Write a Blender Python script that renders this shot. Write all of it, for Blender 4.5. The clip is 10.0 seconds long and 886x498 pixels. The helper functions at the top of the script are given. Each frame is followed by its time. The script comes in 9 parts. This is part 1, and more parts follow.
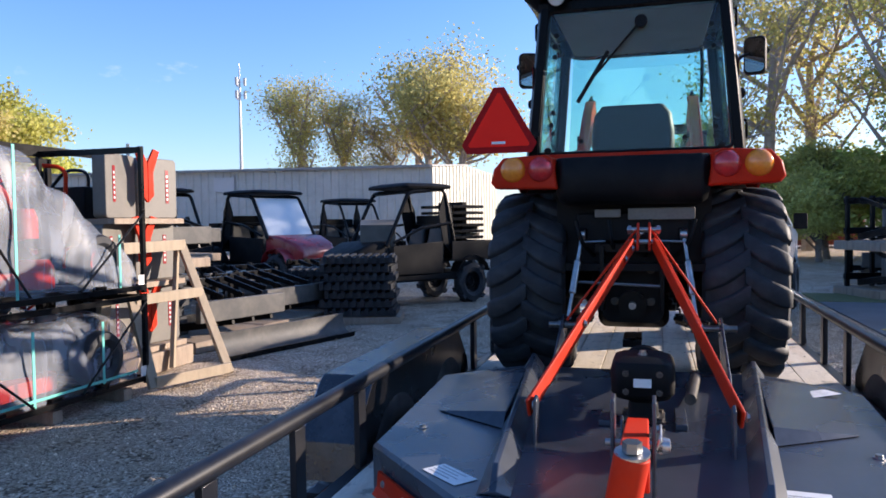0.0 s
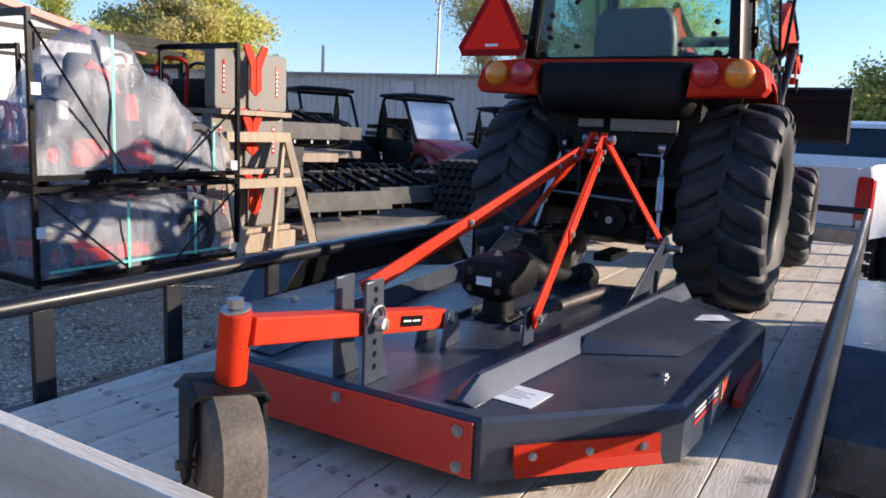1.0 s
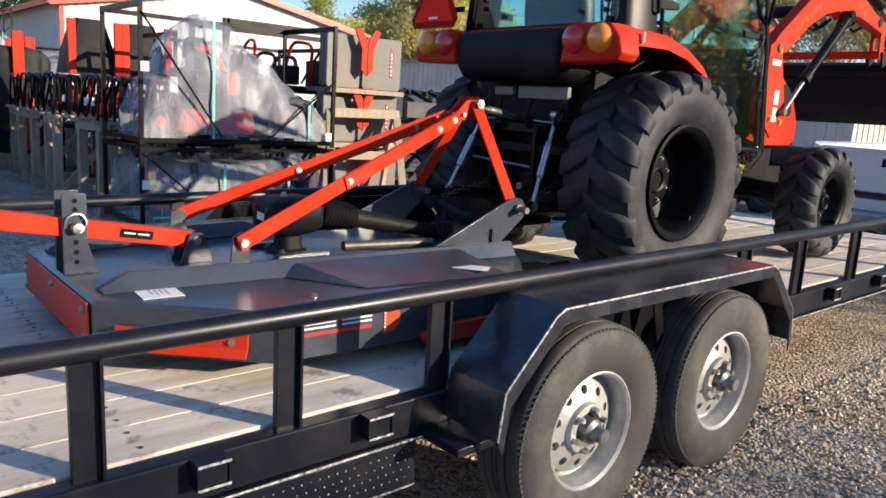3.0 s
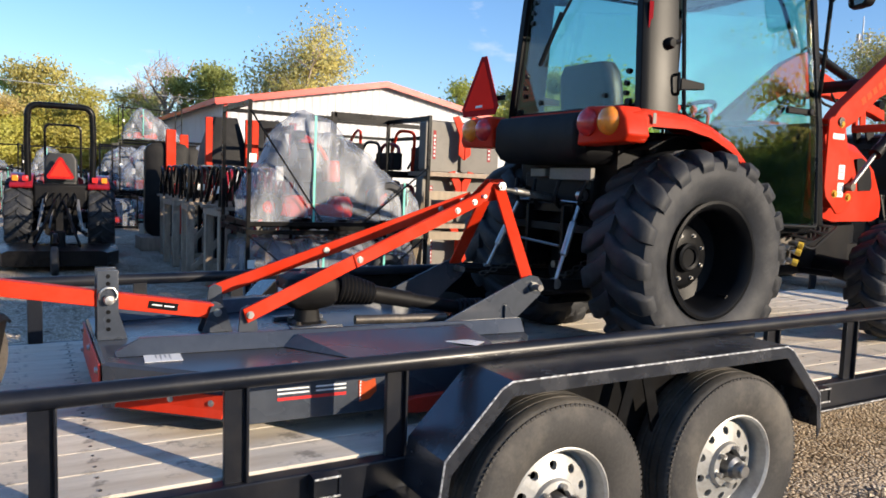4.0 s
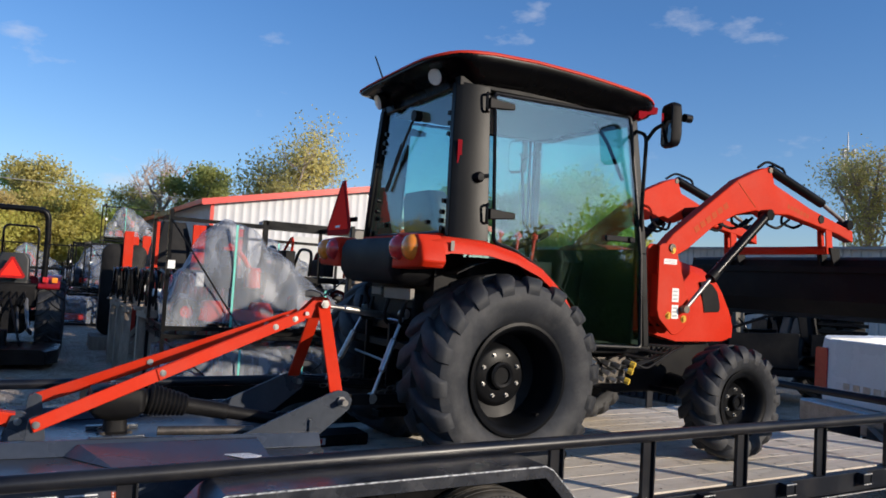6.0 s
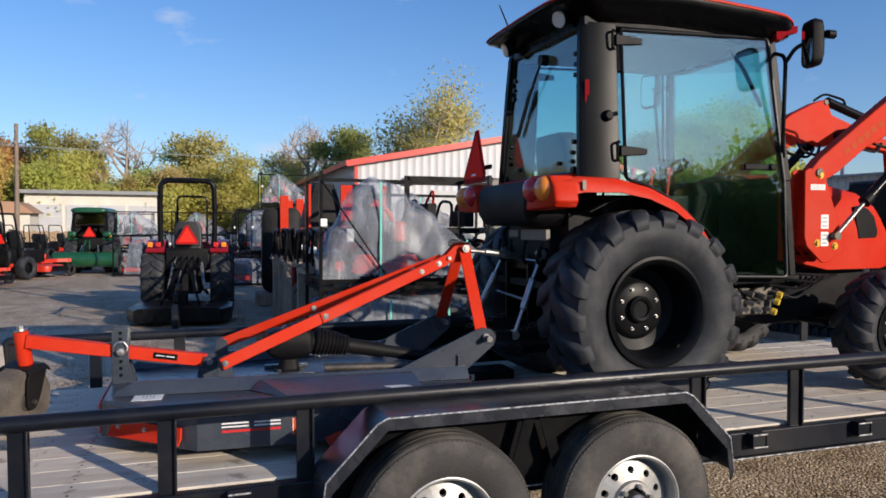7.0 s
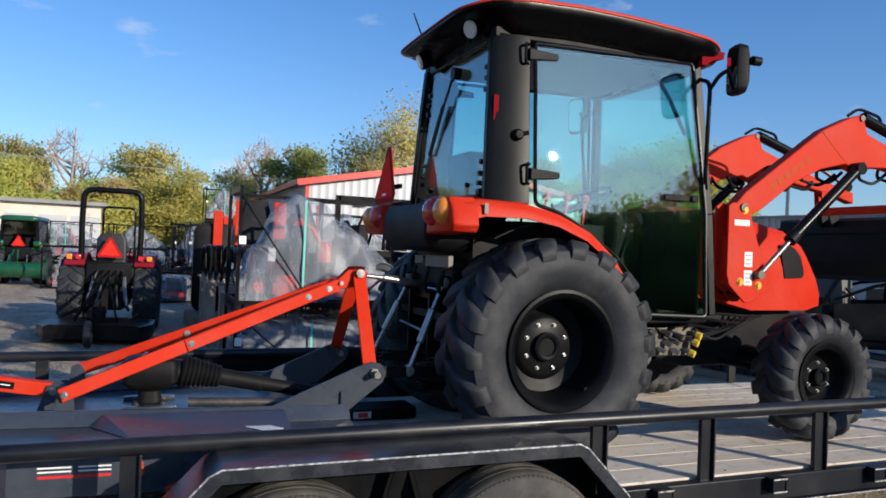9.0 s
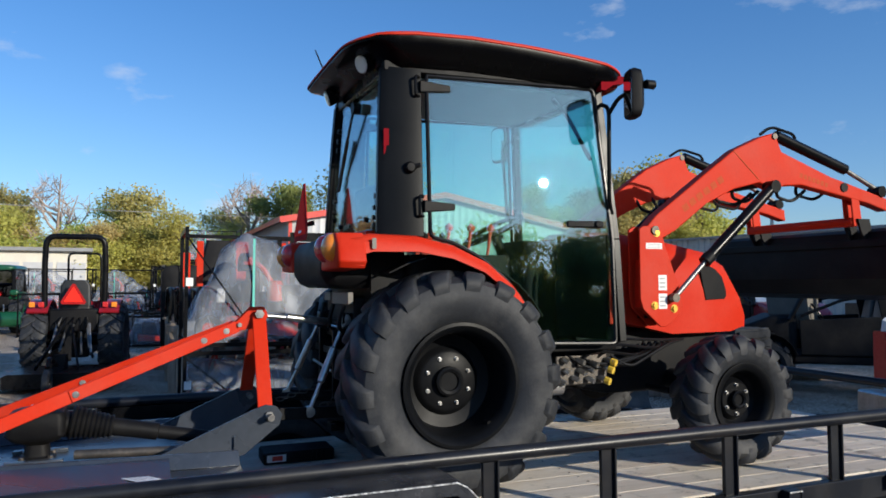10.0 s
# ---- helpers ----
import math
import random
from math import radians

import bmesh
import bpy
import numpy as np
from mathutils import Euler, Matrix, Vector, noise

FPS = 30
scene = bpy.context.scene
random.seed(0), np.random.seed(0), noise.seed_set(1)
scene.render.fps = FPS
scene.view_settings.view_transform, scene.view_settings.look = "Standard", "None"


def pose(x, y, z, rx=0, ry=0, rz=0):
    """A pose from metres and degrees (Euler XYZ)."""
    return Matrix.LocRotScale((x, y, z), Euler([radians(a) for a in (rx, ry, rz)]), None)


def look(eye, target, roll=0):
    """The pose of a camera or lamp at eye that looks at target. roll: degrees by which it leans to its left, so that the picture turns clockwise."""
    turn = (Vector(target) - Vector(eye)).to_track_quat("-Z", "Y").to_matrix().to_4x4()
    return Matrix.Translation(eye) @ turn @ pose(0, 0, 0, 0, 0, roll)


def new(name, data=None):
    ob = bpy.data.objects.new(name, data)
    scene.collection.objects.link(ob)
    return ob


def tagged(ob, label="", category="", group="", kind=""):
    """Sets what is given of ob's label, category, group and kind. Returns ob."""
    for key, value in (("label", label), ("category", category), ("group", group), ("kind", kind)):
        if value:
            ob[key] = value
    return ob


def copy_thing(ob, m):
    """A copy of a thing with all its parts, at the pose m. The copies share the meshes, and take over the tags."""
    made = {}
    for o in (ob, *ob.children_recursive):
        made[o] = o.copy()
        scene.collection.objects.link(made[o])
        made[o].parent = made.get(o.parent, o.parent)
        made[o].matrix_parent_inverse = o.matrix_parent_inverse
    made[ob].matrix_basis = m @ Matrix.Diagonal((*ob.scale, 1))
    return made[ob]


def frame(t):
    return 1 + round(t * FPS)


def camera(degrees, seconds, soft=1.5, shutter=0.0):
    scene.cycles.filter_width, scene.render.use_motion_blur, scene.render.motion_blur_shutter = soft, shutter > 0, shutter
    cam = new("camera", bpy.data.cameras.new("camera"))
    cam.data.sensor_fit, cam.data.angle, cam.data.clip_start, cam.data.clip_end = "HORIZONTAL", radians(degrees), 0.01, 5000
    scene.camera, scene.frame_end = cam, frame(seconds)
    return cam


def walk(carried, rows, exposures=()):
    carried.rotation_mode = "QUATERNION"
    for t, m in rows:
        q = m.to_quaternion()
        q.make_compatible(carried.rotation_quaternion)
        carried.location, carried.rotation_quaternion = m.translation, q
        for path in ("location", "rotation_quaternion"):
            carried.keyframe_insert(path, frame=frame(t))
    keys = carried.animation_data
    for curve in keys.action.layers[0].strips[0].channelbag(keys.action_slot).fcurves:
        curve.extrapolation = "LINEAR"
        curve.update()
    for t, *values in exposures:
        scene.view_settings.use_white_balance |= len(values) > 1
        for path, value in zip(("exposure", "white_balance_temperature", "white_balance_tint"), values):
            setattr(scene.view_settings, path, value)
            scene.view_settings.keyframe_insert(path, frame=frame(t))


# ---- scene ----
cam = camera(61.8, 10.0, soft=1.7)
PATH = [
    (0, (0.043, 0.817, 1.537), (-0.508, 2.738, 1.465), -0.7),
    (0.2, (0.28, 0.915, 1.500), (-0.302, 2.82, 1.317), 0.6),
    (0.5, (0.647, 1.026, 1.483), (0.004, 2.904, 1.243), 1.7),
    (1, (1.175, 1.135, 1.494), (0.178, 2.84, 1.179), 2.8),
    (1.5, (1.581, 1.377, 1.474), (0.396, 2.946, 1.107), 4.2),
    (2, (2.037, 1.627, 1.463), (0.692, 3.06, 1.092), 5.3),
    (2.5, (2.476, 1.757, 1.494), (1.021, 3.075, 1.118), 4.8),
    (2.7, (2.598, 1.876, 1.460), (1.133, 3.181, 1.072), 4.3),
    (3.8, (3.208, 2.353, 1.488), (1.551, 3.446, 1.246), 2.0),
    (4, (3.261, 2.443, 1.501), (1.526, 3.422, 1.319), 2.4),
    (4.5, (3.421, 2.762, 1.582), (1.599, 3.585, 1.634), 5.4),
    (5, (3.736, 2.931, 1.626), (1.936, 3.791, 1.763), 5.1),
    (5.5, (3.838, 3.083, 1.642), (2.084, 4.037, 1.759), 4.2),
    (5.7, (3.857, 3.133, 1.651), (2.115, 4.109, 1.759), 4.0),
    (6.8, (4.148, 3.153, 1.621), (2.299, 3.917, 1.591), 0.8),
    (7, (4.119, 3.099, 1.611), (2.221, 3.728, 1.553), 0.3),
    (7.5, (4.11, 3.047, 1.596), (2.148, 3.421, 1.495), -0.4),
    (8, (4.114, 3.124, 1.566), (2.172, 3.56, 1.375), -1.1),
    (8.5, (4.01, 3.302, 1.492), (2.13, 3.916, 1.194), -0.7),
    (8.6, (3.954, 3.343, 1.515), (2.08, 3.985, 1.238), 0.3),
    (8.8, (3.922, 3.467, 1.588), (2.043, 4.14, 1.456), 1.6),
    (9, (3.867, 3.537, 1.614), (2.008, 4.275, 1.626), 2.6),
    (9.5, (3.885, 3.781, 1.611), (2.043, 4.556, 1.696), 1.6),
    (10, (4.006, 4.019, 1.647), (2.154, 4.768, 1.742), 0.2),
]
walk(cam, [(t, look(eye, target, roll)) for t, eye, target, roll in PATH], [(0.0, 0.98, 5950, 17.0), (1.5, 0.88, 6200, 13.0), (4.0, 0.72, 6300, 10.0), (5.0, 0.2, 5850, 9.0), (7.0, 0.1, 5900, 12.0), (8.5, 0.22, 5850, 12.0), (9.2, 0.18, 5620, 7.0), (10.0, 0.12, 5600, 6.0)])

# ---- sky, sun, exposure ----
SUN_AZ, SUN_EL = math.atan2(0.851, 0.507), radians(16.5)   # azimuth from +y towards +x
scene.view_settings.exposure = 0.0
world = bpy.data.worlds.new("sky")
scene.world = world
world.use_nodes = True
wn, wl = world.node_tree.nodes, world.node_tree.links
wn.clear()
sky = wn.new("ShaderNodeTexSky")
sky.sky_type = 'NISHITA'
sky.sun_disc = False
sky.sun_elevation = SUN_EL + radians(4)
sky.sun_rotation = SUN_AZ
sky.altitude, sky.air_density, sky.dust_density, sky.ozone_density = 100, 1.0, 0.6, 4.2
bg = wn.new("ShaderNodeBackground")
bg.inputs["Strength"].default_value = 0.142
wout = wn.new("ShaderNodeOutputWorld")
# thin fair-weather clouds low over the horizon
tc = wn.new("ShaderNodeTexCoord")
mp = wn.new("ShaderNodeMapping")
mp.inputs["Scale"].default_value = (3.6, 3.6, 8.5)
mp.inputs["Location"].default_value = (0.4, 1.7, 0.0)
nz = wn.new("ShaderNodeTexNoise")
nz.inputs["Scale"].default_value, nz.inputs["Detail"].default_value, nz.inputs["Roughness"].default_value = 1.6, 6, 0.55
rmp = wn.new("ShaderNodeValToRGB")
rmp.color_ramp.elements[0].position, rmp.color_ramp.elements[1].position = 0.64, 0.82
rmp.color_ramp.elements[0].color, rmp.color_ramp.elements[1].color = (0, 0, 0, 1), (0.8, 0.8, 0.8, 1)
mixc = wn.new("ShaderNodeMix")
mixc.data_type = 'RGBA'
mixc.inputs["B"].default_value = (5.0, 4.8, 4.8, 1)
wl.new(tc.outputs["Generated"], mp.inputs["Vector"])
wl.new(mp.outputs["Vector"], nz.inputs["Vector"])
wl.new(nz.outputs["Fac"], rmp.inputs["Fac"])
wl.new(rmp.outputs["Color"], mixc.inputs["Factor"])
clear = wn.new("ShaderNodeMix")
clear.data_type, clear.blend_type = 'RGBA', 'MULTIPLY'
clear.inputs["Factor"].default_value = 1.0
# paler haze towards the horizon
sep, hz, tint = wn.new("ShaderNodeSeparateXYZ"), wn.new("ShaderNodeMapRange"), wn.new("ShaderNodeMix")
hz.inputs["From Min"].default_value, hz.inputs["From Max"].default_value = 0.0, 0.34
tint.data_type = 'RGBA'
tint.inputs["A"].default_value, tint.inputs["B"].default_value = (0.97, 0.88, 0.84, 1), (0.70, 0.83, 0.93, 1)
wl.new(tc.outputs["Generated"], sep.inputs[0])
wl.new(sep.outputs["Z"], hz.inputs["Value"])
wl.new(hz.outputs[0], tint.inputs["Factor"])
wl.new(tint.outputs["Result"], clear.inputs["B"])
wl.new(sky.outputs["Color"], clear.inputs["A"])
wl.new(clear.outputs["Result"], mixc.inputs["A"])
wl.new(mixc.outputs["Result"], bg.inputs["Color"])
wl.new(bg.outputs["Background"], wout.inputs["Surface"])
sun = new("sun", bpy.data.lights.new("sun", 'SUN'))
sun.data.energy, sun.data.angle, sun.data.color = 5.0, radians(0.5), (1.0, 0.83, 0.62)
sun_way = Vector((math.sin(SUN_AZ) * math.cos(SUN_EL), math.cos(SUN_AZ) * math.cos(SUN_EL), math.sin(SUN_EL)))
sun.matrix_world = look(sun_way * 60, (0, 0, 0))

# ---- materials ----
def mat(name, a, b=None, rough=0.5, metal=0.0, scale=6.0, fine=60.0, bump=0.0, bump_scale=None, rvar=0.12, coat=0.0, stretch=(1, 1, 1), spec=0.5, dirt=None, dirt_amount=0.0, dirt_scale=3.0, trans=0.0, each=0.0, island=0.0, spots=None):
    """Two-scale mottled surface: colour a to b by coarse and fine noise, with varied gloss, dust or dirt patches and fine relief."""
    m = bpy.data.materials.new(name)
    m.use_nodes = True
    n, l = m.node_tree.nodes, m.node_tree.links
    p = n["Principled BSDF"]
    b = b or tuple(c * 0.75 for c in a)
    tc = n.new("ShaderNodeTexCoord")
    mp = n.new("ShaderNodeMapping")
    mp.inputs["Scale"].default_value = stretch
    l.new(tc.outputs["Object"], mp.inputs["Vector"])
    n1, n2 = n.new("ShaderNodeTexNoise"), n.new("ShaderNodeTexNoise")
    n1.inputs["Scale"].default_value, n1.inputs["Detail"].default_value = scale, 4
    n2.inputs["Scale"].default_value, n2.inputs["Detail"].default_value = fine, 3
    for q in (n1, n2):
        l.new(mp.outputs["Vector"], q.inputs["Vector"])
    mean = n.new("ShaderNodeMath")
    mean.operation = 'MULTIPLY_ADD'
    mean.inputs[1].default_value, mean.inputs[2].default_value = 0.4, 0.0
    l.new(n2.outputs["Fac"], mean.inputs[0])
    add = n.new("ShaderNodeMath")
    add.operation = 'MULTIPLY_ADD'
    add.inputs[1].default_value = 0.6
    l.new(n1.outputs["Fac"], add.inputs[0])
    l.new(mean.outputs[0], add.inputs[2])
    rp = n.new("ShaderNodeValToRGB")
    rp.color_ramp.elements[0].position, rp.color_ramp.elements[1].position = 0.36, 0.66
    rp.color_ramp.elements[0].color, rp.color_ramp.elements[1].color = (*b, 1), (*a, 1)
    l.new(add.outputs[0], rp.inputs["Fac"])
    col = rp.outputs["Color"]
    rr = n.new("ShaderNodeMapRange")
    rr.inputs["To Min"].default_value, rr.inputs["To Max"].default_value = max(0.02, rough - rvar), min(1, rough + rvar)
    l.new(n1.outputs["Fac"], rr.inputs["Value"])
    if dirt:
        n3 = n.new("ShaderNodeTexNoise")
        n3.inputs["Scale"].default_value, n3.inputs["Detail"].default_value, n3.inputs["Roughness"].default_value = dirt_scale, 7, 0.65
        l.new(mp.outputs["Vector"], n3.inputs["Vector"])
        dr = n.new("ShaderNodeMapRange")
        dr.inputs["From Min"].default_value, dr.inputs["From Max"].default_value = 0.45, 0.7
        dr.inputs["To Max"].default_value = dirt_amount
        l.new(n3.outputs["Fac"], dr.inputs["Value"])
        mx = n.new("ShaderNodeMix")
        mx.data_type = 'RGBA'
        mx.inputs["B"].default_value = (*dirt, 1)
        l.new(dr.outputs[0], mx.inputs["Factor"])
        l.new(col, mx.inputs["A"])
        col = mx.outputs["Result"]
    if spots:
        n4, sr, sx = n.new("ShaderNodeTexNoise"), n.new("ShaderNodeMapRange"), n.new("ShaderNodeMix")
        n4.inputs["Scale"].default_value, n4.inputs["Detail"].default_value, n4.inputs["Roughness"].default_value = spots[2], 8, 0.7
        sr.inputs["From Min"].default_value, sr.inputs["From Max"].default_value, sr.inputs["To Max"].default_value = 0.56, 0.64, spots[1]
        sx.data_type = 'RGBA'
        sx.inputs["B"].default_value = (*spots[0], 1)
        l.new(tc.outputs["Object"], n4.inputs["Vector"])
        l.new(n4.outputs["Fac"], sr.inputs["Value"])
        l.new(sr.outputs[0], sx.inputs["Factor"])
        l.new(col, sx.inputs["A"])
        col = sx.outputs["Result"]
    if each:
        oi, hs, ev = n.new("ShaderNodeObjectInfo"), n.new("ShaderNodeHueSaturation"), n.new("ShaderNodeMapRange")
        ev.inputs["To Min"].default_value, ev.inputs["To Max"].default_value = 1 - each, 1 + each * 0.6
        l.new(oi.outputs["Random"], ev.inputs["Value"])
        l.new(ev.outputs[0], hs.inputs["Value"])
        l.new(col, hs.inputs["Color"])
        col = hs.outputs["Color"]
    if island:
        ge, hs, ev = n.new("ShaderNodeNewGeometry"), n.new("ShaderNodeHueSaturation"), n.new("ShaderNodeMapRange")
        ev.inputs["To Min"].default_value, ev.inputs["To Max"].default_value = 1 - island, 1 + island
        l.new(ge.outputs["Random Per Island"], ev.inputs["Value"])
        l.new(ev.outputs[0], hs.inputs["Value"])
        l.new(col, hs.inputs["Color"])
        col = hs.outputs["Color"]
    l.new(col, p.inputs["Base Color"])
    l.new(rr.outputs[0], p.inputs["Roughness"])
    p.inputs["Metallic"].default_value = metal
    p.inputs["Specular IOR Level"].default_value = spec
    p.inputs["Coat Weight"].default_value = coat
    p.inputs["Coat Roughness"].default_value = 0.12
    p.inputs["Transmission Weight"].default_value = trans
    if bump:
        bp = n.new("ShaderNodeBump")
        bp.inputs["Strength"].default_value, bp.inputs["Distance"].default_value = bump, 0.004
        src = n2
        if bump_scale:
            src = n.new("ShaderNodeTexNoise")
            src.inputs["Scale"].default_value, src.inputs["Detail"].default_value = bump_scale, 4
            l.new(mp.outputs["Vector"], src.inputs["Vector"])
        l.new(src.outputs["Fac"], bp.inputs["Height"])
        l.new(bp.outputs["Normal"], p.inputs["Normal"])
    return m


DUST = (0.32, 0.28, 0.22)
M = {}
M["orange"] = mat("orange_paint", (0.54, 0.024, 0.004), (0.47, 0.02, 0.004), 0.48, spec=0.12, scale=3, coat=0.0, bump=0.03, bump_scale=300, dirt=DUST, dirt_amount=0.06)
M["orange_flat"] = mat("orange_powder_coat", (0.56, 0.027, 0.004), (0.49, 0.023, 0.004), 0.5, spec=0.12, scale=4, bump=0.06, bump_scale=350, dirt=DUST, dirt_amount=0.08)
M["red"] = mat("red_panel_paint", (0.62, 0.035, 0.015), (0.5, 0.03, 0.012), 0.45, scale=4, bump=0.05, bump_scale=300, dirt=DUST, dirt_amount=0.1)
M["maroon"] = mat("maroon_paint", (0.3, 0.012, 0.02), rough=0.3, coat=0.4)
M["black"] = mat("black_paint", (0.005, 0.0055, 0.0065), (0.003, 0.003, 0.004), 0.3, spec=0.15, scale=5, coat=0.0, bump=0.03, bump_scale=250, dirt=DUST, dirt_amount=0.02)
M["black_gloss"] = mat("gloss_black_enamel", (0.0065, 0.0085, 0.014), (0.004, 0.005, 0.009), 0.37, spec=0.32, scale=4, coat=0.03, bump=0.04, bump_scale=120, dirt=DUST, dirt_amount=0.05)
M["black_matt"] = mat("matt_black_plastic", (0.006, 0.006, 0.007), (0.004, 0.004, 0.005), 0.55, spec=0.16, scale=8, bump=0.12, bump_scale=400, dirt=DUST, dirt_amount=0.03)
M["black_deck"] = mat("satin_black_powder_coat", (0.042, 0.05, 0.066), (0.028, 0.034, 0.046), 0.27, spec=0.6, scale=2.5, fine=40, bump=0.06, bump_scale=220, dirt=(0.19, 0.2, 0.22), dirt_amount=0.12)
M["rubber"] = mat("tyre_rubber", (0.023, 0.025, 0.030), (0.014, 0.0155, 0.019), 0.62, spec=0.32, scale=5, fine=90, bump=0.3, bump_scale=130, dirt=(0.13, 0.125, 0.12), dirt_amount=0.28, dirt_scale=6)
M["rim_black"] = mat("satin_black_rim_paint", (0.005, 0.0055, 0.007), (0.0035, 0.004, 0.005), 0.4, spec=0.1, scale=6, bump=0.05, bump_scale=200, dirt=DUST, dirt_amount=0.012)
M["rubber_dusty"] = mat("dusty_trailer_tyre_rubber", (0.055, 0.051, 0.047), (0.033, 0.031, 0.029), 0.8, scale=5, fine=90, bump=0.25, bump_scale=160, dirt=(0.24, 0.21, 0.17), dirt_amount=0.35, dirt_scale=4)
M["rubber_brown"] = mat("worn_laminated_rubber", (0.13, 0.108, 0.086), (0.05, 0.043, 0.036), 0.85, scale=12, fine=120, bump=0.5, bump_scale=90)
M["rim_silver"] = mat("silver_wheel_enamel", (0.44, 0.44, 0.43), (0.33, 0.33, 0.32), 0.42, metal=0.35, scale=6, dirt=(0.17, 0.14, 0.1), dirt_amount=0.55, dirt_scale=7)
M["steel"] = mat("zinc_plated_steel", (0.55, 0.54, 0.52), (0.35, 0.34, 0.33), 0.34, metal=0.9, scale=14)
M["steel_dark"] = mat("bare_dark_steel", (0.14, 0.12, 0.1), (0.06, 0.055, 0.05), 0.5, metal=0.6, scale=12, bump=0.2, bump_scale=150)
M["grey_plate"] = mat("grey_brown_coated_plate", (0.19, 0.175, 0.15), (0.13, 0.12, 0.105), 0.5, scale=5, bump=0.05)
M["brass"] = mat("brass_fitting", (0.7, 0.42, 0.06), (0.5, 0.3, 0.05), 0.35, metal=0.7)
M["amber"] = mat("amber_lens", (0.85, 0.28, 0.02), (0.75, 0.22, 0.02), 0.15, coat=0.6, scale=60, fine=300)
M["red_lens"] = mat("red_lens", (0.6, 0.03, 0.03), (0.45, 0.02, 0.02), 0.15, coat=0.6, scale=60, fine=300)
M["smv"] = mat("fluorescent_red_orange_film", (1.0, 0.035, 0.02), (0.98, 0.03, 0.018), 0.8, spec=0.05, scale=8)
M["smv_edge"] = mat("dark_red_reflective_tape", (0.4, 0.015, 0.015), (0.3, 0.012, 0.012), 0.8, spec=0.1, scale=40)
M["white"] = mat("white_paint", (0.78, 0.78, 0.77), (0.7, 0.7, 0.69), 0.28, scale=2, coat=0.5, dirt=DUST, dirt_amount=0.08)
M["label"] = mat("white_label_paper", (0.8, 0.79, 0.76), (0.72, 0.71, 0.69), 0.5, scale=20)
M["grey_label"] = mat("grey_print", (0.42, 0.42, 0.42), rough=0.5)
M["seat"] = mat("black_vinyl_seat", (0.018, 0.019, 0.021), (0.012, 0.0125, 0.014), 0.5, bump=0.15, bump_scale=200)
M["lamp_glass"] = mat("work_lamp_glass", (0.7, 0.7, 0.68), (0.6, 0.6, 0.58), 0.15, coat=0.8, scale=90, fine=300)
M["wood_deck"] = mat("weathered_grey_deck_wood", (0.80, 0.72, 0.60), (0.64, 0.565, 0.46), 0.8, scale=5, fine=45, bump=0.5, bump_scale=40, stretch=(4, 0.5, 4), dirt=(0.40, 0.29, 0.18), dirt_amount=0.6, dirt_scale=1.4, each=0.12, spots=((0.2, 0.175, 0.145), 0.75, 6.0))
M["wood_new"] = mat("pale_sawn_pine", (0.38, 0.305, 0.215), (0.27, 0.215, 0.15), 0.75, scale=5, fine=60, bump=0.25, bump_scale=60, stretch=(3, 3, 0.6))
M["wood_old"] = mat("greyed_pallet_wood", (0.38, 0.3, 0.225), (0.23, 0.175, 0.13), 0.85, scale=6, fine=60, bump=0.4, bump_scale=60, stretch=(3, 3, 0.6))
M["board"] = mat("weathered_tail_board_wood", (0.74, 0.70, 0.62), (0.54, 0.50, 0.43), 0.85, scale=4, fine=50, bump=0.45, bump_scale=40, stretch=(0.5, 4, 4), dirt=(0.3, 0.22, 0.13), dirt_amount=0.6, dirt_scale=2.0, spots=((0.2, 0.16, 0.12), 0.5, 3.0))
M["panel_grey"] = mat("warm_grey_painted_panel", (0.165, 0.152, 0.132), (0.125, 0.115, 0.10), 0.55, scale=5, bump=0.05, dirt=DUST, dirt_amount=0.15)
M["blade_steel"] = mat("dull_black_blade_steel", (0.07, 0.068, 0.066), (0.045, 0.044, 0.043), 0.65, scale=6, bump=0.1, dirt=DUST, dirt_amount=0.2)
M["tread_plate"] = mat("black_enamelled_tread_plate", (0.022, 0.024, 0.03), (0.013, 0.014, 0.018), 0.24, spec=0.8, scale=7, bump=0.2, bump_scale=70, dirt=(0.25, 0.25, 0.26), dirt_amount=0.12, dirt_scale=8)
M["pillar"] = mat("gloss_black_cab_paint", (0.006, 0.0065, 0.0075), (0.004, 0.0045, 0.005), 0.34, rvar=0.05, spec=0.09, scale=4, bump=0.02, bump_scale=250)
M["black_roof"] = mat("gloss_black_moulding", (0.003, 0.003, 0.0035), (0.002, 0.002, 0.0025), 0.26, spec=0.1, scale=5, bump=0.03, bump_scale=60)
M["green"] = mat("green_machine_paint", (0.012, 0.085, 0.035), (0.009, 0.06, 0.025), 0.35, coat=0.4)
M["strap"] = mat("mint_green_strap", (0.16, 0.6, 0.5), rough=0.5)
# bright broken tone: worn fender edge, and sun glints painted on other edges
M["worn"] = mat("worn_and_glint_edge", (0.78, 0.77, 0.75), (0.02, 0.02, 0.02), 0.45, metal=0.2, scale=55, fine=120)
M["yellow"] = mat("yellow_paint", (0.75, 0.5, 0.05), rough=0.5)
M["marker_red"] = mat("dark_red_marker_lens", (0.2, 0.012, 0.014), (0.12, 0.008, 0.01), 0.3, spec=0.4, scale=60, fine=300)
M["orange_dark"] = mat("worn_dark_print", (0.47, 0.075, 0.02), (0.4, 0.06, 0.018), 0.6, spec=0.1, scale=40)
M["reflector_red"] = mat("dark_red_reflector", (0.22, 0.006, 0.012), (0.17, 0.005, 0.01), 0.8, spec=0.05)
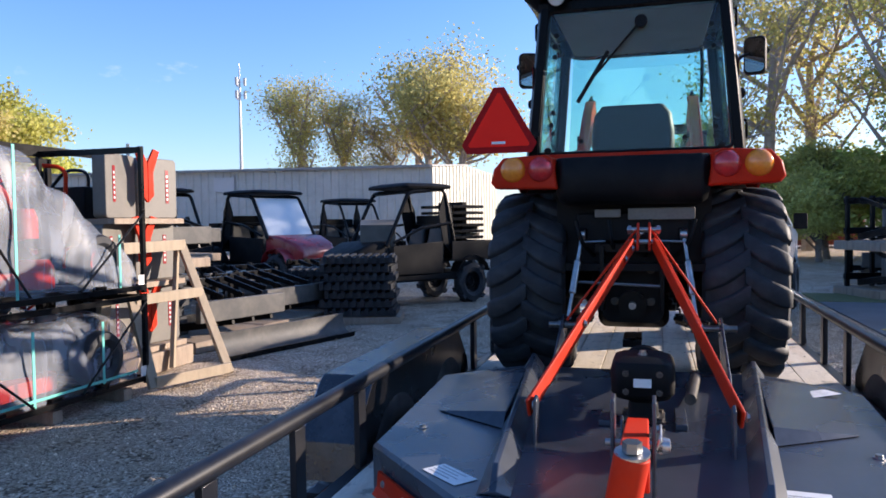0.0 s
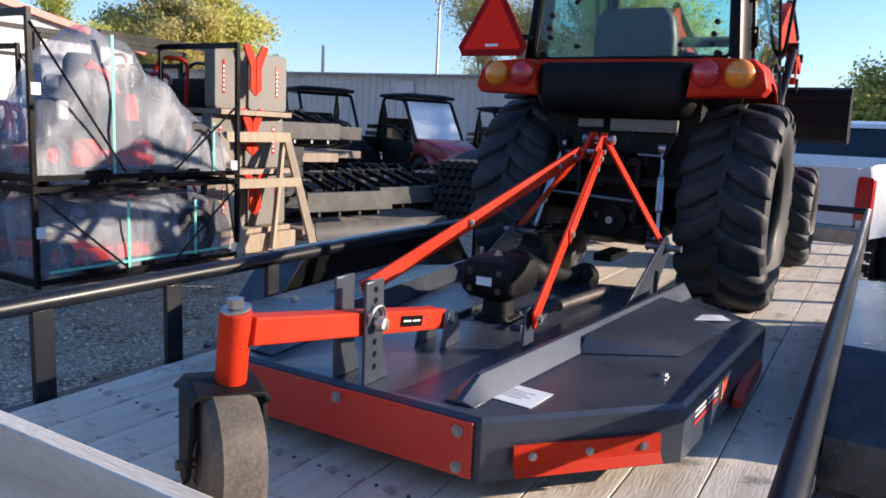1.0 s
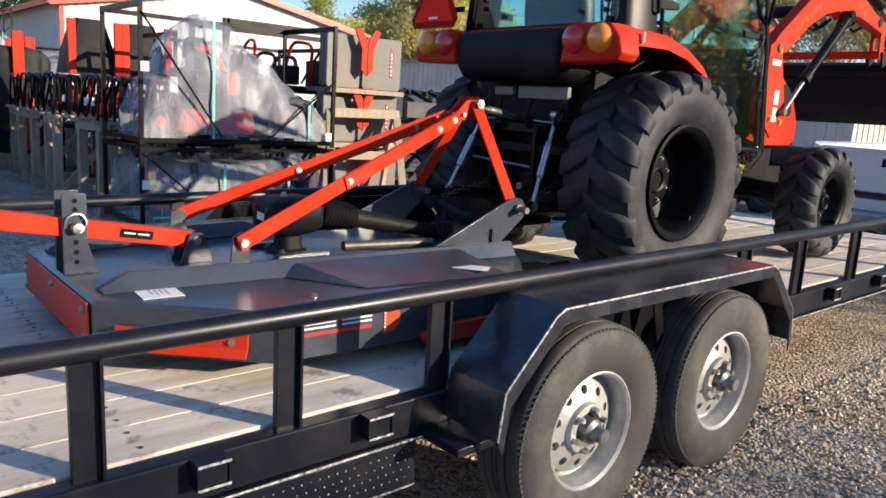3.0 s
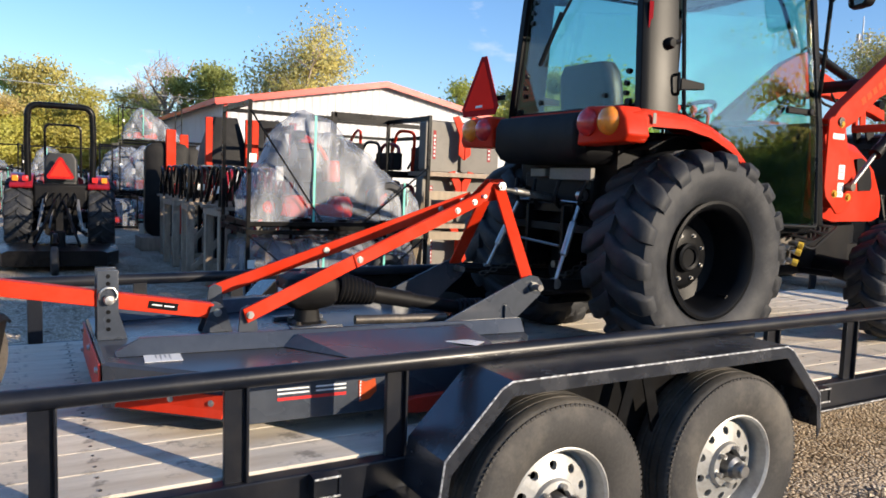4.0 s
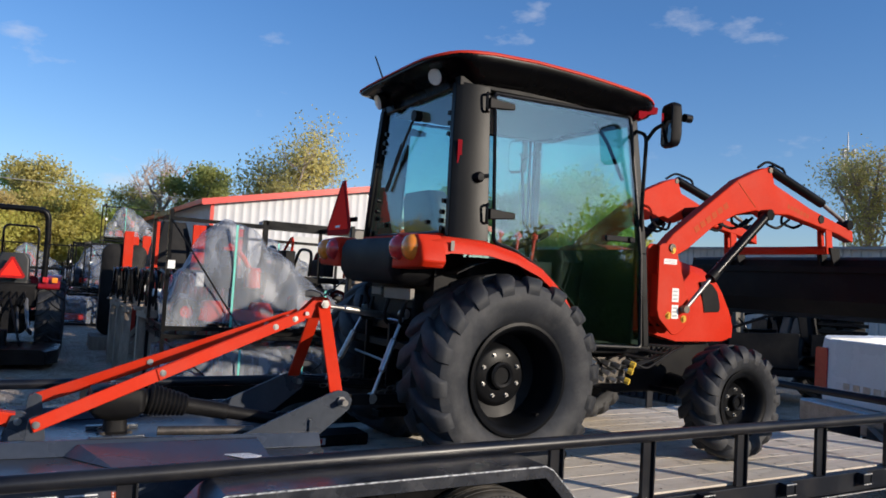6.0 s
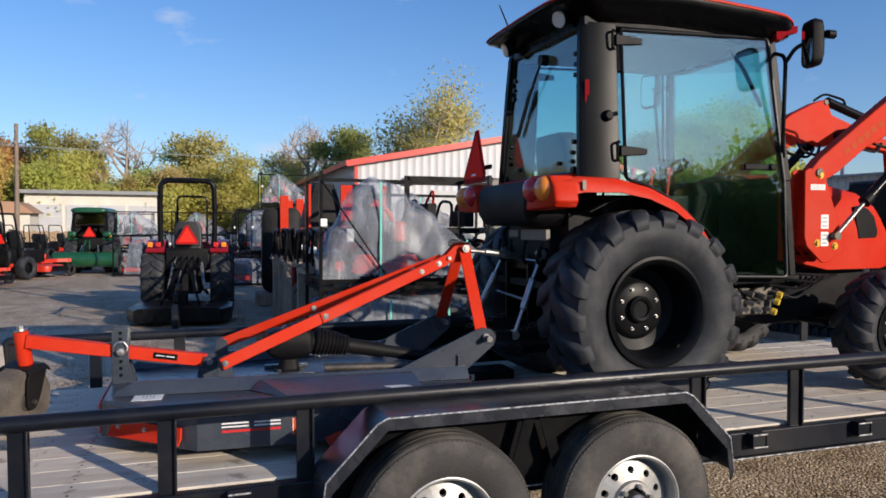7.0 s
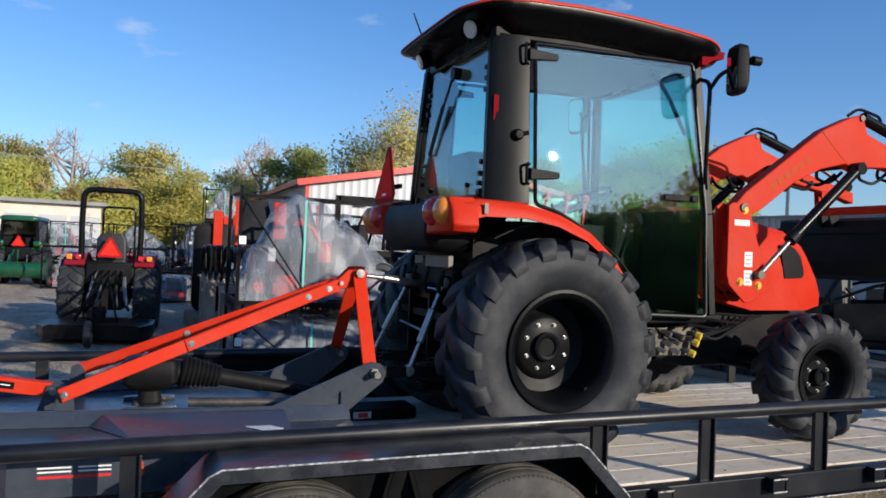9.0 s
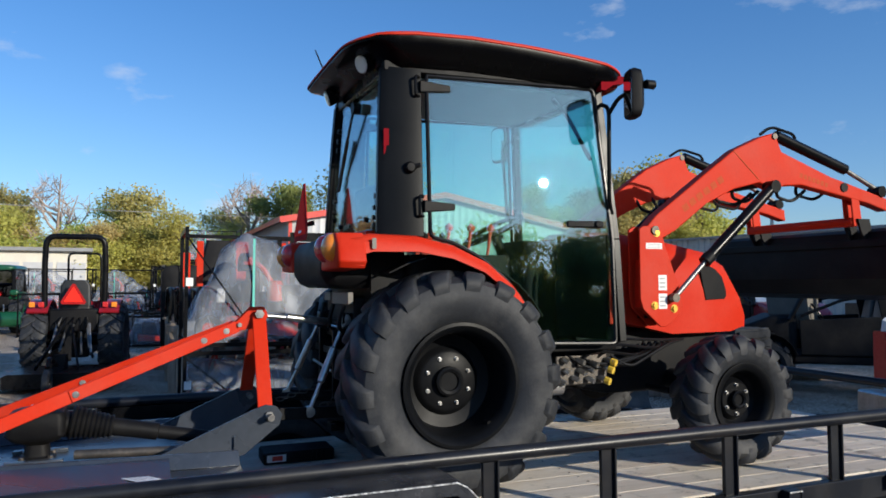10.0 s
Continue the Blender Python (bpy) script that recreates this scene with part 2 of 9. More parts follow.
M["steel_dull"] = mat("dull_plated_steel", (0.3, 0.295, 0.285), (0.16, 0.155, 0.15), 0.42, metal=0.8, scale=14)
M["headliner"] = mat("grey_fabric", (0.32, 0.33, 0.33), (0.26, 0.27, 0.27), 0.9, scale=6, bump=0.1, bump_scale=200)
M["text_white"] = mat("white_lettering", (0.8, 0.8, 0.8), (0.75, 0.75, 0.75), 0.4)
M["text_red"] = mat("red_lettering", (0.6, 0.03, 0.03), (0.5, 0.02, 0.02), 0.4)


def glass(name, tint, rough=0.0, face=0.09):
    """A pane: clear and tinted, its gloss rising from face-on to grazing."""
    m = bpy.data.materials.new(name)
    m.use_nodes = True
    n, l = m.node_tree.nodes, m.node_tree.links
    n.remove(n["Principled BSDF"])
    tr, gl, mix, lw, pw, mr = n.new("ShaderNodeBsdfTransparent"), n.new("ShaderNodeBsdfGlossy"), n.new("ShaderNodeMixShader"), n.new("ShaderNodeLayerWeight"), n.new("ShaderNodeMath"), n.new("ShaderNodeMapRange")
    tr.inputs["Color"].default_value = (*tint, 1)
    gl.inputs["Roughness"].default_value = rough
    gl.inputs["Color"].default_value = (1, 1, 1, 1)
    lw.inputs["Blend"].default_value = 0.5
    pw.operation = 'POWER'
    pw.inputs[1].default_value = 4.0
    mr.inputs["To Min"].default_value, mr.inputs["To Max"].default_value = face, 0.85
    l.new(lw.outputs["Facing"], pw.inputs[0])
    l.new(pw.outputs[0], mr.inputs["Value"])
    l.new(mr.outputs[0], mix.inputs[0])
    l.new(tr.outputs[0], mix.inputs[1])
    l.new(gl.outputs[0], mix.inputs[2])
    l.new(mix.outputs[0], n["Material Output"].inputs["Surface"])
    return m


M["glass"] = glass("green_tinted_cab_glass", (0.75, 0.93, 0.87), 0.0, 0.1)
M["glass_rear"] = glass("green_tinted_rear_glass", (0.82, 0.95, 0.93), 0.0, 0.02)
M["glass_dark"] = glass("dark_tinted_glass", (0.1, 0.12, 0.13), 0.02, 0.08)
M["mirror"] = mat("mirror_glass", (0.9, 0.9, 0.9), (0.88, 0.88, 0.88), 0.03, metal=1.0, rvar=0.01)

# ---- building tools ----
BASE = {}
RAKE = pose(0, 4.2, 0.03, 0.55, 0, 0) @ pose(0, -4.2, 0)      # the hitched trailer stands slightly nose up


def thing(name, base, label, category, group="", yaw=0.0, rake=False, kind=""):
    """An Empty at a thing's base; its parts are given in the same coordinates as the base."""
    ob = new(name)
    ob.empty_display_size = 0.2
    m = pose(*base, 0, 0, yaw)
    ob.matrix_world = RAKE @ m if rake else m
    BASE[ob.name] = Vector(base)
    return tagged(ob, label, category, group, kind)


def finish(me, smooth=True, angle=38):
    if smooth and len(me.polygons):
        me.polygons.foreach_set("use_smooth", [True] * len(me.polygons))
        me.set_sharp_from_angle(angle=radians(angle))
    return me


def part(name, bm, material, parent, label="", bevel=0.0, angle=38):
    """Links bm as one mesh object under a thing or a part."""
    root = parent
    while root.parent:
        root = root.parent
    bm.transform(Matrix.Translation(-BASE[root.name]))
    bmesh.ops.recalc_face_normals(bm, faces=bm.faces)
    me = bpy.data.meshes.new(name)
    bm.to_mesh(me)
    bm.free()
    me.materials.append(M[material] if isinstance(material, str) else material)
    finish(me, True, angle)
    ob = new(name, me)
    ob.parent = parent
    if bevel:
        bv = ob.modifiers.new("bevel", 'BEVEL')
        bv.width, bv.segments, bv.limit_method, bv.angle_limit = bevel, 2, 'ANGLE', radians(40)
        bv.harden_normals = False
    return tagged(ob, label)


def solo(name, bm, material, label, category, group="", kind="", bevel=0.0, rake=False, base=None):
    """A thing or piece of the setting that is one mesh."""
    base = Vector(base or (0, 0, 0))
    bm.transform(Matrix.Translation(-base))
    bmesh.ops.recalc_face_normals(bm, faces=bm.faces)
    me = bpy.data.meshes.new(name)
    bm.to_mesh(me)
    bm.free()
    me.materials.append(M[material] if isinstance(material, str) else material)
    finish(me)
    ob = new(name, me)
    ob.matrix_world = (RAKE if rake else Matrix()) @ Matrix.Translation(base)
    BASE[ob.name] = base
    if bevel:
        bv = ob.modifiers.new("bevel", 'BEVEL')
        bv.width, bv.segments, bv.limit_method, bv.angle_limit = bevel, 2, 'ANGLE', radians(40)
    return tagged(ob, label, category, group, kind)


def B():
    return bmesh.new()


def box(bm, x0, x1, y0, y1, z0, z1, m=None):
    v = [bm.verts.new((m @ Vector((x, y, z))) if m else (x, y, z)) for x in (x0, x1) for y in (y0, y1) for z in (z0, z1)]
    for f in ((0, 1, 3, 2), (4, 6, 7, 5), (0, 4, 5, 1), (2, 3, 7, 6), (0, 2, 6, 4), (1, 5, 7, 3)):
        bm.faces.new([v[i] for i in f])
    return bm


def axes(d):
    d = Vector(d).normalized()
    side = d.cross(Vector((0, 0, 1)))
    if side.length < 1e-3:
        side = Vector((1, 0, 0))
    side.normalize()
    return d, side, side.cross(d)


def beam(bm, p, q, w, h, up=None):
    """A straight bar of section w (sideways) by h (upright)."""
    p, q = Vector(p), Vector(q)
    d, s, u = axes(q - p)
    if up is not None:
        s = d.cross(Vector(up)).normalized()
        u = s.cross(d)
    ring = lambda c: [bm.verts.new(c + s * a * w / 2 + u * b * h / 2) for a, b in ((-1, -1), (1, -1), (1, 1), (-1, 1))]
    a, b = ring(p), ring(q)
    bm.faces.new(a)
    bm.faces.new(b[::-1])
    for i in range(4):
        bm.faces.new((a[i], b[i], b[(i + 1) % 4], a[(i + 1) % 4]))
    return bm


def tube(bm, pts, r, seg=10, caps=True, closed=False):
    """A round bar along points; r is one radius or one for each point."""
    pts = [Vector(p) for p in pts]
    rs = r if isinstance(r, (list, tuple)) else [r] * len(pts)
    rings, ref = [], None
    for i, p in enumerate(pts):
        a = pts[i - 1] if (i or closed) else p
        b = pts[(i + 1) % len(pts)] if (i < len(pts) - 1 or closed) else p
        d = (b - a).normalized()
        if ref is None:
            ref = axes(d)[1]
        s = (ref - d * ref.dot(d)).normalized()
        u = s.cross(d)
        ref = s
        rings.append([bm.verts.new(p + (s * math.cos(k * math.tau / seg) + u * math.sin(k * math.tau / seg)) * rs[i]) for k in range(seg)])
    n = len(rings)
    for i in range(n if closed else n - 1):
        a, b = rings[i], rings[(i + 1) % n]
        for k in range(seg):
            bm.faces.new((a[k], a[(k + 1) % seg], b[(k + 1) % seg], b[k]))
    if caps and not closed:
        bm.faces.new(rings[0][::-1])
        bm.faces.new(rings[-1])
    return bm


def bend(pts, r, n=5):
    """Rounds the corners of a polyline."""
    pts = [Vector(p) for p in pts]
    out = [pts[0]]
    for a, b, c in zip(pts, pts[1:], pts[2:]):
        k = min(r, (a - b).length * 0.45, (c - b).length * 0.45)
        p, q = b + (a - b).normalized() * k, b + (c - b).normalized() * k
        for i in range(n + 1):
            t = i / n
            out.append(p * (1 - t) ** 2 + b * 2 * t * (1 - t) + q * t * t)
    return out + [pts[-1]]


def lathe(bm, prof, c, seg=32, axis="x", sign=1, closed=False, caps=True):
    """Turns (radius, along) round an axis through c."""
    c = Vector(c)
    rings = []
    for r, a in prof:
        ring = []
        for k in range(seg):
            t = k * math.tau / seg
            u, v = r * math.cos(t), r * math.sin(t)
            w = {"x": (sign * a, u, v), "y": (u, sign * a, v), "z": (u, v, sign * a)}[axis]
            ring.append(bm.verts.new(c + Vector(w)))
        rings.append(ring)
    n = len(rings)
    for i in range(n if closed else n - 1):
        a, b = rings[i], rings[(i + 1) % n]
        for k in range(seg):
            bm.faces.new((a[k], a[(k + 1) % seg], b[(k + 1) % seg], b[k]))
    if not closed and caps:
        if prof[0][0] > 1e-4:
            bm.faces.new(rings[0])
        if prof[-1][0] > 1e-4:
            bm.faces.new(rings[-1][::-1])
    return bm


def prism(bm, poly, a0, a1, axis="x"):
    """Extrudes an outline from a0 to a1. axis x: poly in (y, z); y: (x, z); z: (x, y)."""
    put = {"x": lambda p, a: (a, p[0], p[1]), "y": lambda p, a: (p[0], a, p[1]), "z": lambda p, a: (p[0], p[1], a)}[axis]
    lo, hi = [bm.verts.new(put(p, a0)) for p in poly], [bm.verts.new(put(p, a1)) for p in poly]
    bm.faces.new(lo)
    bm.faces.new(hi[::-1])
    n = len(poly)
    for i in range(n):
        bm.faces.new((lo[i], lo[(i + 1) % n], hi[(i + 1) % n], hi[i]))
    return bm


def loft(bm, rings, cap0=True, cap1=True, closed=True):
    vs = [[bm.verts.new(p) for p in r] for r in rings]
    for a, b in zip(vs, vs[1:]):
        n = len(a)
        for k in range(n if closed else n - 1):
            bm.faces.new((a[k], a[(k + 1) % n], b[(k + 1) % n], b[k]))
    if cap0:
        bm.faces.new(vs[0][::-1])
    if cap1:
        bm.faces.new(vs[-1])
    return bm


def strip(bm, rows, thick):
    """A bent sheet of the given thickness from rows of points (upper side)."""
    rows = [[Vector(p) for p in r] for r in rows]
    n = len(rows[0])
    nrm = [[None] * n for _ in rows]
    for i in range(len(rows)):
        for k in range(n):
            du = rows[min(i + 1, len(rows) - 1)][k] - rows[max(i - 1, 0)][k]
            dv = rows[i][min(k + 1, n - 1)] - rows[i][max(k - 1, 0)]
            nrm[i][k] = du.cross(dv).normalized()
    up = [[bm.verts.new(p) for p in r] for r in rows]
    dn = [[bm.verts.new(rows[i][k] - nrm[i][k] * thick) for k in range(n)] for i in range(len(rows))]
    for i in range(len(rows) - 1):
        for k in range(n - 1):
            bm.faces.new((up[i][k], up[i][k + 1], up[i + 1][k + 1], up[i + 1][k]))
            bm.faces.new((dn[i][k], dn[i + 1][k], dn[i + 1][k + 1], dn[i][k + 1]))
    for k in range(n - 1):
        for i in (0, -1):
            bm.faces.new((up[i][k], up[i][k + 1], dn[i][k + 1], dn[i][k]))
    for i in range(len(rows) - 1):
        for k in (0, -1):
            bm.faces.new((up[i][k], up[i + 1][k], dn[i + 1][k], dn[i][k]))
    return bm


def bolts(parent, places, way, r=0.011, h=0.011, material="steel"):
    """One hexagon bolt for each place."""
    for c in places:
        part("bolt", bolt(B(), c, way, r, h), material, parent)


def bolt(bm, c, way, r=0.014, h=0.012):
    """A hexagon head with a washer."""
    c, way = Vector(c), Vector(way).normalized()
    tube(bm, [c, c + way * h * 0.3], r * 1.45, 12)
    tube(bm, [c + way * h * 0.3, c + way * h], r, 6)
    return bm


def print_bars(m, bars, height, material, parent, depth=0.0006):
    """Print as plain bars in the pose m (x along the print, y up), each a part of parent."""
    for x0, x1 in bars:
        b = box(B(), x0, x1, -height / 2, height / 2, 0, depth)
        b.transform(m)
        part("print", b, material, parent)


def facing(x, y, z, way="x", scale=(1, 1)):
    """A pose for lettering that faces along +x, -y or the like."""
    t = {"x": Matrix(((0, 0, 1), (1, 0, 0), (0, 1, 0))), "-y": Matrix(((1, 0, 0), (0, 0, -1), (0, 1, 0))), "-x": Matrix(((0, 0, -1), (-1, 0, 0), (0, 1, 0)))}[way]
    return Matrix.Translation((x, y, z)) @ t.to_4x4() @ Matrix.Diagonal((*scale, 1, 1))


def rrect(x0, x1, y0, y1, r, n=6):
    """A rounded rectangle as points."""
    out = []
    for cx, cy, a in ((x1 - r, y1 - r, 0), (x0 + r, y1 - r, 90), (x0 + r, y0 + r, 180), (x1 - r, y0 + r, 270)):
        for i in range(n + 1):
            t = radians(a + 90 * i / n)
            out.append((cx + r * math.cos(t), cy + r * math.sin(t)))
    return out


def holed_disc(bm, c, r0, r1, n, hole, rc, thick, sign=1, m=8, a0=None, a1=None):
    """A wheel disc across x with n round holes, as n sectors; a0, a1: the dish at the inner and outer radius."""
    c = Vector(c)
    a0, a1 = a0 or 0.0, a1 or 0.0
    def at(r, t, back):
        a = a0 + (a1 - a0) * (r - r0) / (r1 - r0) - (thick if back else 0)
        return bm.verts.new(c + Vector((sign * a, r * math.cos(t), r * math.sin(t))))
    for s in range(n):
        t0, t1 = math.tau * s / n, math.tau * (s + 1) / n
        tm = (t0 + t1) / 2
        rim = [(r0, t0 + (t1 - t0) * i / m) for i in range(m)] + [(r0 + (r1 - r0) * i / m, t1) for i in range(m)]
        rim += [(r1, t1 - (t1 - t0) * i / m) for i in range(m)] + [(r1 - (r1 - r0) * i / m, t0) for i in range(m)]
        hl = []
        for r, t in rim:
            dx, dy = r * math.cos(t - tm) - rc, r * math.sin(t - tm)
            k = hole / max(math.hypot(dx, dy), 1e-6)
            hx, hy = rc + dx * k, dy * k
            hl.append((math.hypot(hx, hy), tm + math.atan2(hy, hx)))
        f1, f2, b2 = [at(*p, False) for p in rim], [at(*p, False) for p in hl], [at(*p, True) for p in hl]
        for i in range(4 * m):
            j = (i + 1) % (4 * m)
            bm.faces.new((f1[i], f1[j], f2[j], f2[i]))
            bm.faces.new((f2[i], f2[j], b2[j], b2[i]))
    return bm


def lugged_tyre(bm, c, R, width, rim, lugs, lug_w, lug_h, sign=1, seg=56, joined=True):
    """A farm tyre across x: a rounded carcass with slanting bars alternating from both shoulders."""
    h = width / 2
    rc = R - lug_h
    prof = [(rim, -h * 0.62), (rim + 0.02, -h * 0.74), (rim + (rc - rim) * 0.35, -h * 0.94), (rim + (rc - rim) * 0.65, -h * 0.98), (rc - 0.035, -h * 0.9), (rc - 0.008, -h * 0.7), (rc, -h * 0.35), (rc, 0)]
    prof = prof + [(r, -a) for r, a in prof[-2::-1]]
    prof += [(rim - 0.012, h * 0.6), (rim - 0.012, -h * 0.6)]
    lathe(bm, prof, c, seg, closed=True)
    if not joined:
        return bm
    for ring in lug_rows(c, R, width, rim, lugs, lug_w, lug_h):
        loft(bm, ring)
    return bm


def lug_rows(c, R, width, rim, lugs, lug_w, lug_h, only=None):
    """The bars of a farm tyre as rows of sections."""
    h = width / 2
    c = Vector(c)
    made = []
    pitch = math.tau / lugs
    stations = [(-0.06, 0.0, R), (0.3, 0.42, R), (0.62, 0.68, R - 0.004), (0.86, 0.82, R - 0.016), (0.98, 0.9, R - 0.05), (0.99, 0.92, R - 0.08)]
    for side in (-1, 1):
        for k in range(1 if only else lugs):
            base = k * pitch + (pitch / 2 if side > 0 else 0)
            rows = []
            for x, adv, r in stations:
                t = base + adv * pitch * 0.78
                half = lug_w / 2 / R * (1.0 + 0.15 * x) * (1.0 - 0.3 * max(0.0, (x - 0.8) / 0.2))
                a = side * x * h
                low = max(rim + 0.05, r - lug_h - 0.02)
                out = []
                for rr, dt in ((low, -half * 1.3), (r - 0.22 * lug_h, -half * 1.05), (r, -half * 0.75), (r, half * 0.75), (r - 0.22 * lug_h, half * 1.05), (low, half * 1.3)):
                    out.append(c + Vector((a if rr > low else a * 0.93, rr * math.cos(t + dt), rr * math.sin(t + dt))))
                rows.append(out)
            made.append(rows)
    return made

# ---- ground ----
def gravel():
    m = bpy.data.materials.new("crushed_gravel")
    m.use_nodes = True
    n, l = m.node_tree.nodes, m.node_tree.links
    p = n["Principled BSDF"]
    tc = n.new("ShaderNodeTexCoord")
    warp = n.new("ShaderNodeTexNoise")
    warp.inputs["Scale"].default_value, warp.inputs["Detail"].default_value = 30, 2
    vadd = n.new("ShaderNodeVectorMath")
    vadd.operation = 'MULTIPLY_ADD'
    vadd.inputs[1].default_value = (0.02, 0.02, 0.02)
    l.new(tc.outputs["Object"], warp.inputs["Vector"])
    l.new(warp.outputs["Color"], vadd.inputs[0])
    l.new(tc.outputs["Object"], vadd.inputs[2])
    v1, v2, big, mid = n.new("ShaderNodeTexVoronoi"), n.new("ShaderNodeTexVoronoi"), n.new("ShaderNodeTexNoise"), n.new("ShaderNodeTexNoise")
    v1.inputs["Scale"].default_value, v2.inputs["Scale"].default_value = 48, 120
    big.inputs["Scale"].default_value, big.inputs["Detail"].default_value = 0.3, 5
    mid.inputs["Scale"].default_value, mid.inputs["Detail"].default_value = 2.2, 7
    for q in (v1, v2):
        l.new(vadd.outputs[0], q.inputs["Vector"])
    for q in (big, mid):
        l.new(tc.outputs["Object"], q.inputs["Vector"])
    def ramp(stops):
        r = n.new("ShaderNodeValToRGB")
        while len(r.color_ramp.elements) < len(stops):
            r.color_ramp.elements.new(0.5)
        for e, (pos, c) in zip(r.color_ramp.elements, stops):
            e.position, e.color = pos, (*c, 1)
        return r
    r1 = ramp(((0.0, (0.10, 0.08, 0.06)), (0.3, (0.32, 0.26, 0.195)), (0.65, (0.56, 0.475, 0.37)), (1.0, (0.86, 0.78, 0.66))))
    r1b = ramp(((0.0, (0.1, 0.08, 0.06)), (0.5, (0.36, 0.3, 0.235)), (1.0, (0.8, 0.72, 0.6))))
    for v, r in ((v1, r1), (v2, r1b)):
        sep = n.new("ShaderNodeSeparateColor")
        l.new(v.outputs["Color"], sep.inputs[0])
        l.new(sep.outputs[0], r.inputs["Fac"])
    pick = n.new("ShaderNodeMix")
    pick.data_type = 'RGBA'
    pr = n.new("ShaderNodeMapRange")
    pr.inputs["From Min"].default_value, pr.inputs["From Max"].default_value = 0.42, 0.58
    l.new(mid.outputs["Fac"], pr.inputs["Value"])
    l.new(pr.outputs[0], pick.inputs["Factor"])
    l.new(r1.outputs["Color"], pick.inputs["A"])
    l.new(r1b.outputs["Color"], pick.inputs["B"])
    col = pick.outputs["Result"]
    for q, lo, hi in ((mid, (0.72, 0.69, 0.65), (1.2, 1.18, 1.15)), (big, (0.88, 0.82, 0.75), (1.1, 1.1, 1.12))):
        r = ramp(((0.36, lo), (0.64, hi)))
        l.new(q.outputs["Fac"], r.inputs["Fac"])
        mx = n.new("ShaderNodeMix")
        mx.data_type, mx.blend_type = 'RGBA', 'MULTIPLY'
        mx.inputs["Factor"].default_value = 1
        l.new(col, mx.inputs["A"])
        l.new(r.outputs["Color"], mx.inputs["B"])
        col = mx.outputs["Result"]
    l.new(col, p.inputs["Base Color"])
    p.inputs["Roughness"].default_value = 0.9
    p.inputs["Specular IOR Level"].default_value = 0.25
    bp = n.new("ShaderNodeBump")
    bp.inputs["Strength"].default_value, bp.inputs["Distance"].default_value = 1.0, 0.016
    bp.invert = True
    l.new(v1.outputs["Distance"], bp.inputs["Height"])
    l.new(bp.outputs["Normal"], p.inputs["Normal"])
    return m


M["gravel"] = gravel()
M["stone"] = mat("loose_gravel_stone", (0.68, 0.56, 0.4), (0.46, 0.37, 0.26), 0.85, scale=20, fine=90, bump=0.2, island=0.6)
M["grass"] = mat("dry_grass", (0.16, 0.17, 0.06), (0.1, 0.11, 0.04), 0.9, scale=0.3, fine=8, bump=0.5)
gb = B()
xs = [-900, -200, -90, -60, -40] + [x for x in range(-30, 14)] + [16, 20, 30, 50, 90, 200, 900]
ys = [-900, -200, -90, -40, -25] + [y for y in range(-16, 24)] + [26, 30, 45, 70, 120, 300, 900]
grid = {}
for i, x in enumerate(xs):
    for j, y in enumerate(ys):
        near = abs(x) < 30 and -16 < y < 24
        grid[i, j] = gb.verts.new((x, y, 0.012 * noise.noise((x * 0.37, y * 0.37, 0)) - 0.006 if near else -0.006))
for i in range(len(xs) - 1):
    for j in range(len(ys) - 1):
        gb.faces.new((grid[i, j], grid[i + 1, j], grid[i + 1, j + 1], grid[i, j + 1]))
solo("ground", gb, "gravel", "grey crushed gravel yard with worn brown patches", "ground", kind="structure")
# loose stones beside the trailer
sb = B()
rnd = random.Random(7)
for k in range(26000):
    if k % 5:
        x, y = 1.15 + 4.4 * rnd.random() ** 1.4, rnd.uniform(1.2, 10.5)
    else:
        x, y = rnd.uniform(-4.2, -1.2), rnd.uniform(0.5, 10.5)
    s = 0.006 + 0.015 * rnd.random() ** 2
    c = Vector((x, y, s * 0.25))
    top = [c + Vector((s * rnd.uniform(0.5, 1.1) * math.cos(a), s * rnd.uniform(0.5, 1.1) * math.sin(a), s * rnd.uniform(-0.1, 0.25))) for a in (0.3, 1.6, 2.9, 4.1, 5.3)]
    vs = [sb.verts.new(p) for p in top]
    ap = sb.verts.new(c + Vector((s * rnd.uniform(-0.3, 0.3), s * rnd.uniform(-0.3, 0.3), s * rnd.uniform(0.5, 0.9))))
    for i in range(5):
        sb.faces.new((vs[i], vs[(i + 1) % 5], ap))
solo("loose_gravel", sb, "stone", "loose grey and tan gravel stones on the yard", "gravel", kind="stuff")

# ---- tandem-axle utility trailer ----
DECK = 0.56
RAIL_Z, RAIL_X = 0.875, 1.10
trailer = thing("utility_trailer", (0, 4.6, 0), "black tandem-axle utility trailer with pipe rails and a wooden deck", "trailer", rake=True)
# side channels, cross members
for s in (-1, 1):
    b = box(B(), s * 1.055, s * 1.115, 1.98, 9.0, 0.432, 0.553)
    part("side_channel", b, "black_gloss", trailer, bevel=0.006)
    b = box(B(), s * 1.04, s * 1.13, 1.98, 9.0, 0.42, 0.4315)
    fl = part("lower_flange", b, "black_gloss", trailer, bevel=0.002)
    # pale strip that paints the sun glint along the flange
    part("worn_edge", box(B(), *sorted((s * 1.1302, s * 1.1315)), 1.98, 9.0, 0.423, 0.429), "worn", fl)
for y in (2.0, 2.6, 3.2, 3.8, 4.4, 5.0, 5.6, 6.2, 6.8, 7.4, 8.0, 8.6, 8.95):
    part("cross_member", box(B(), -1.05, 1.05, y, y + 0.05, 0.43, 0.515), "black", trailer)
box_rear = box(B(), -1.12, 1.12, 1.9, 1.978, 0.385, 0.545)
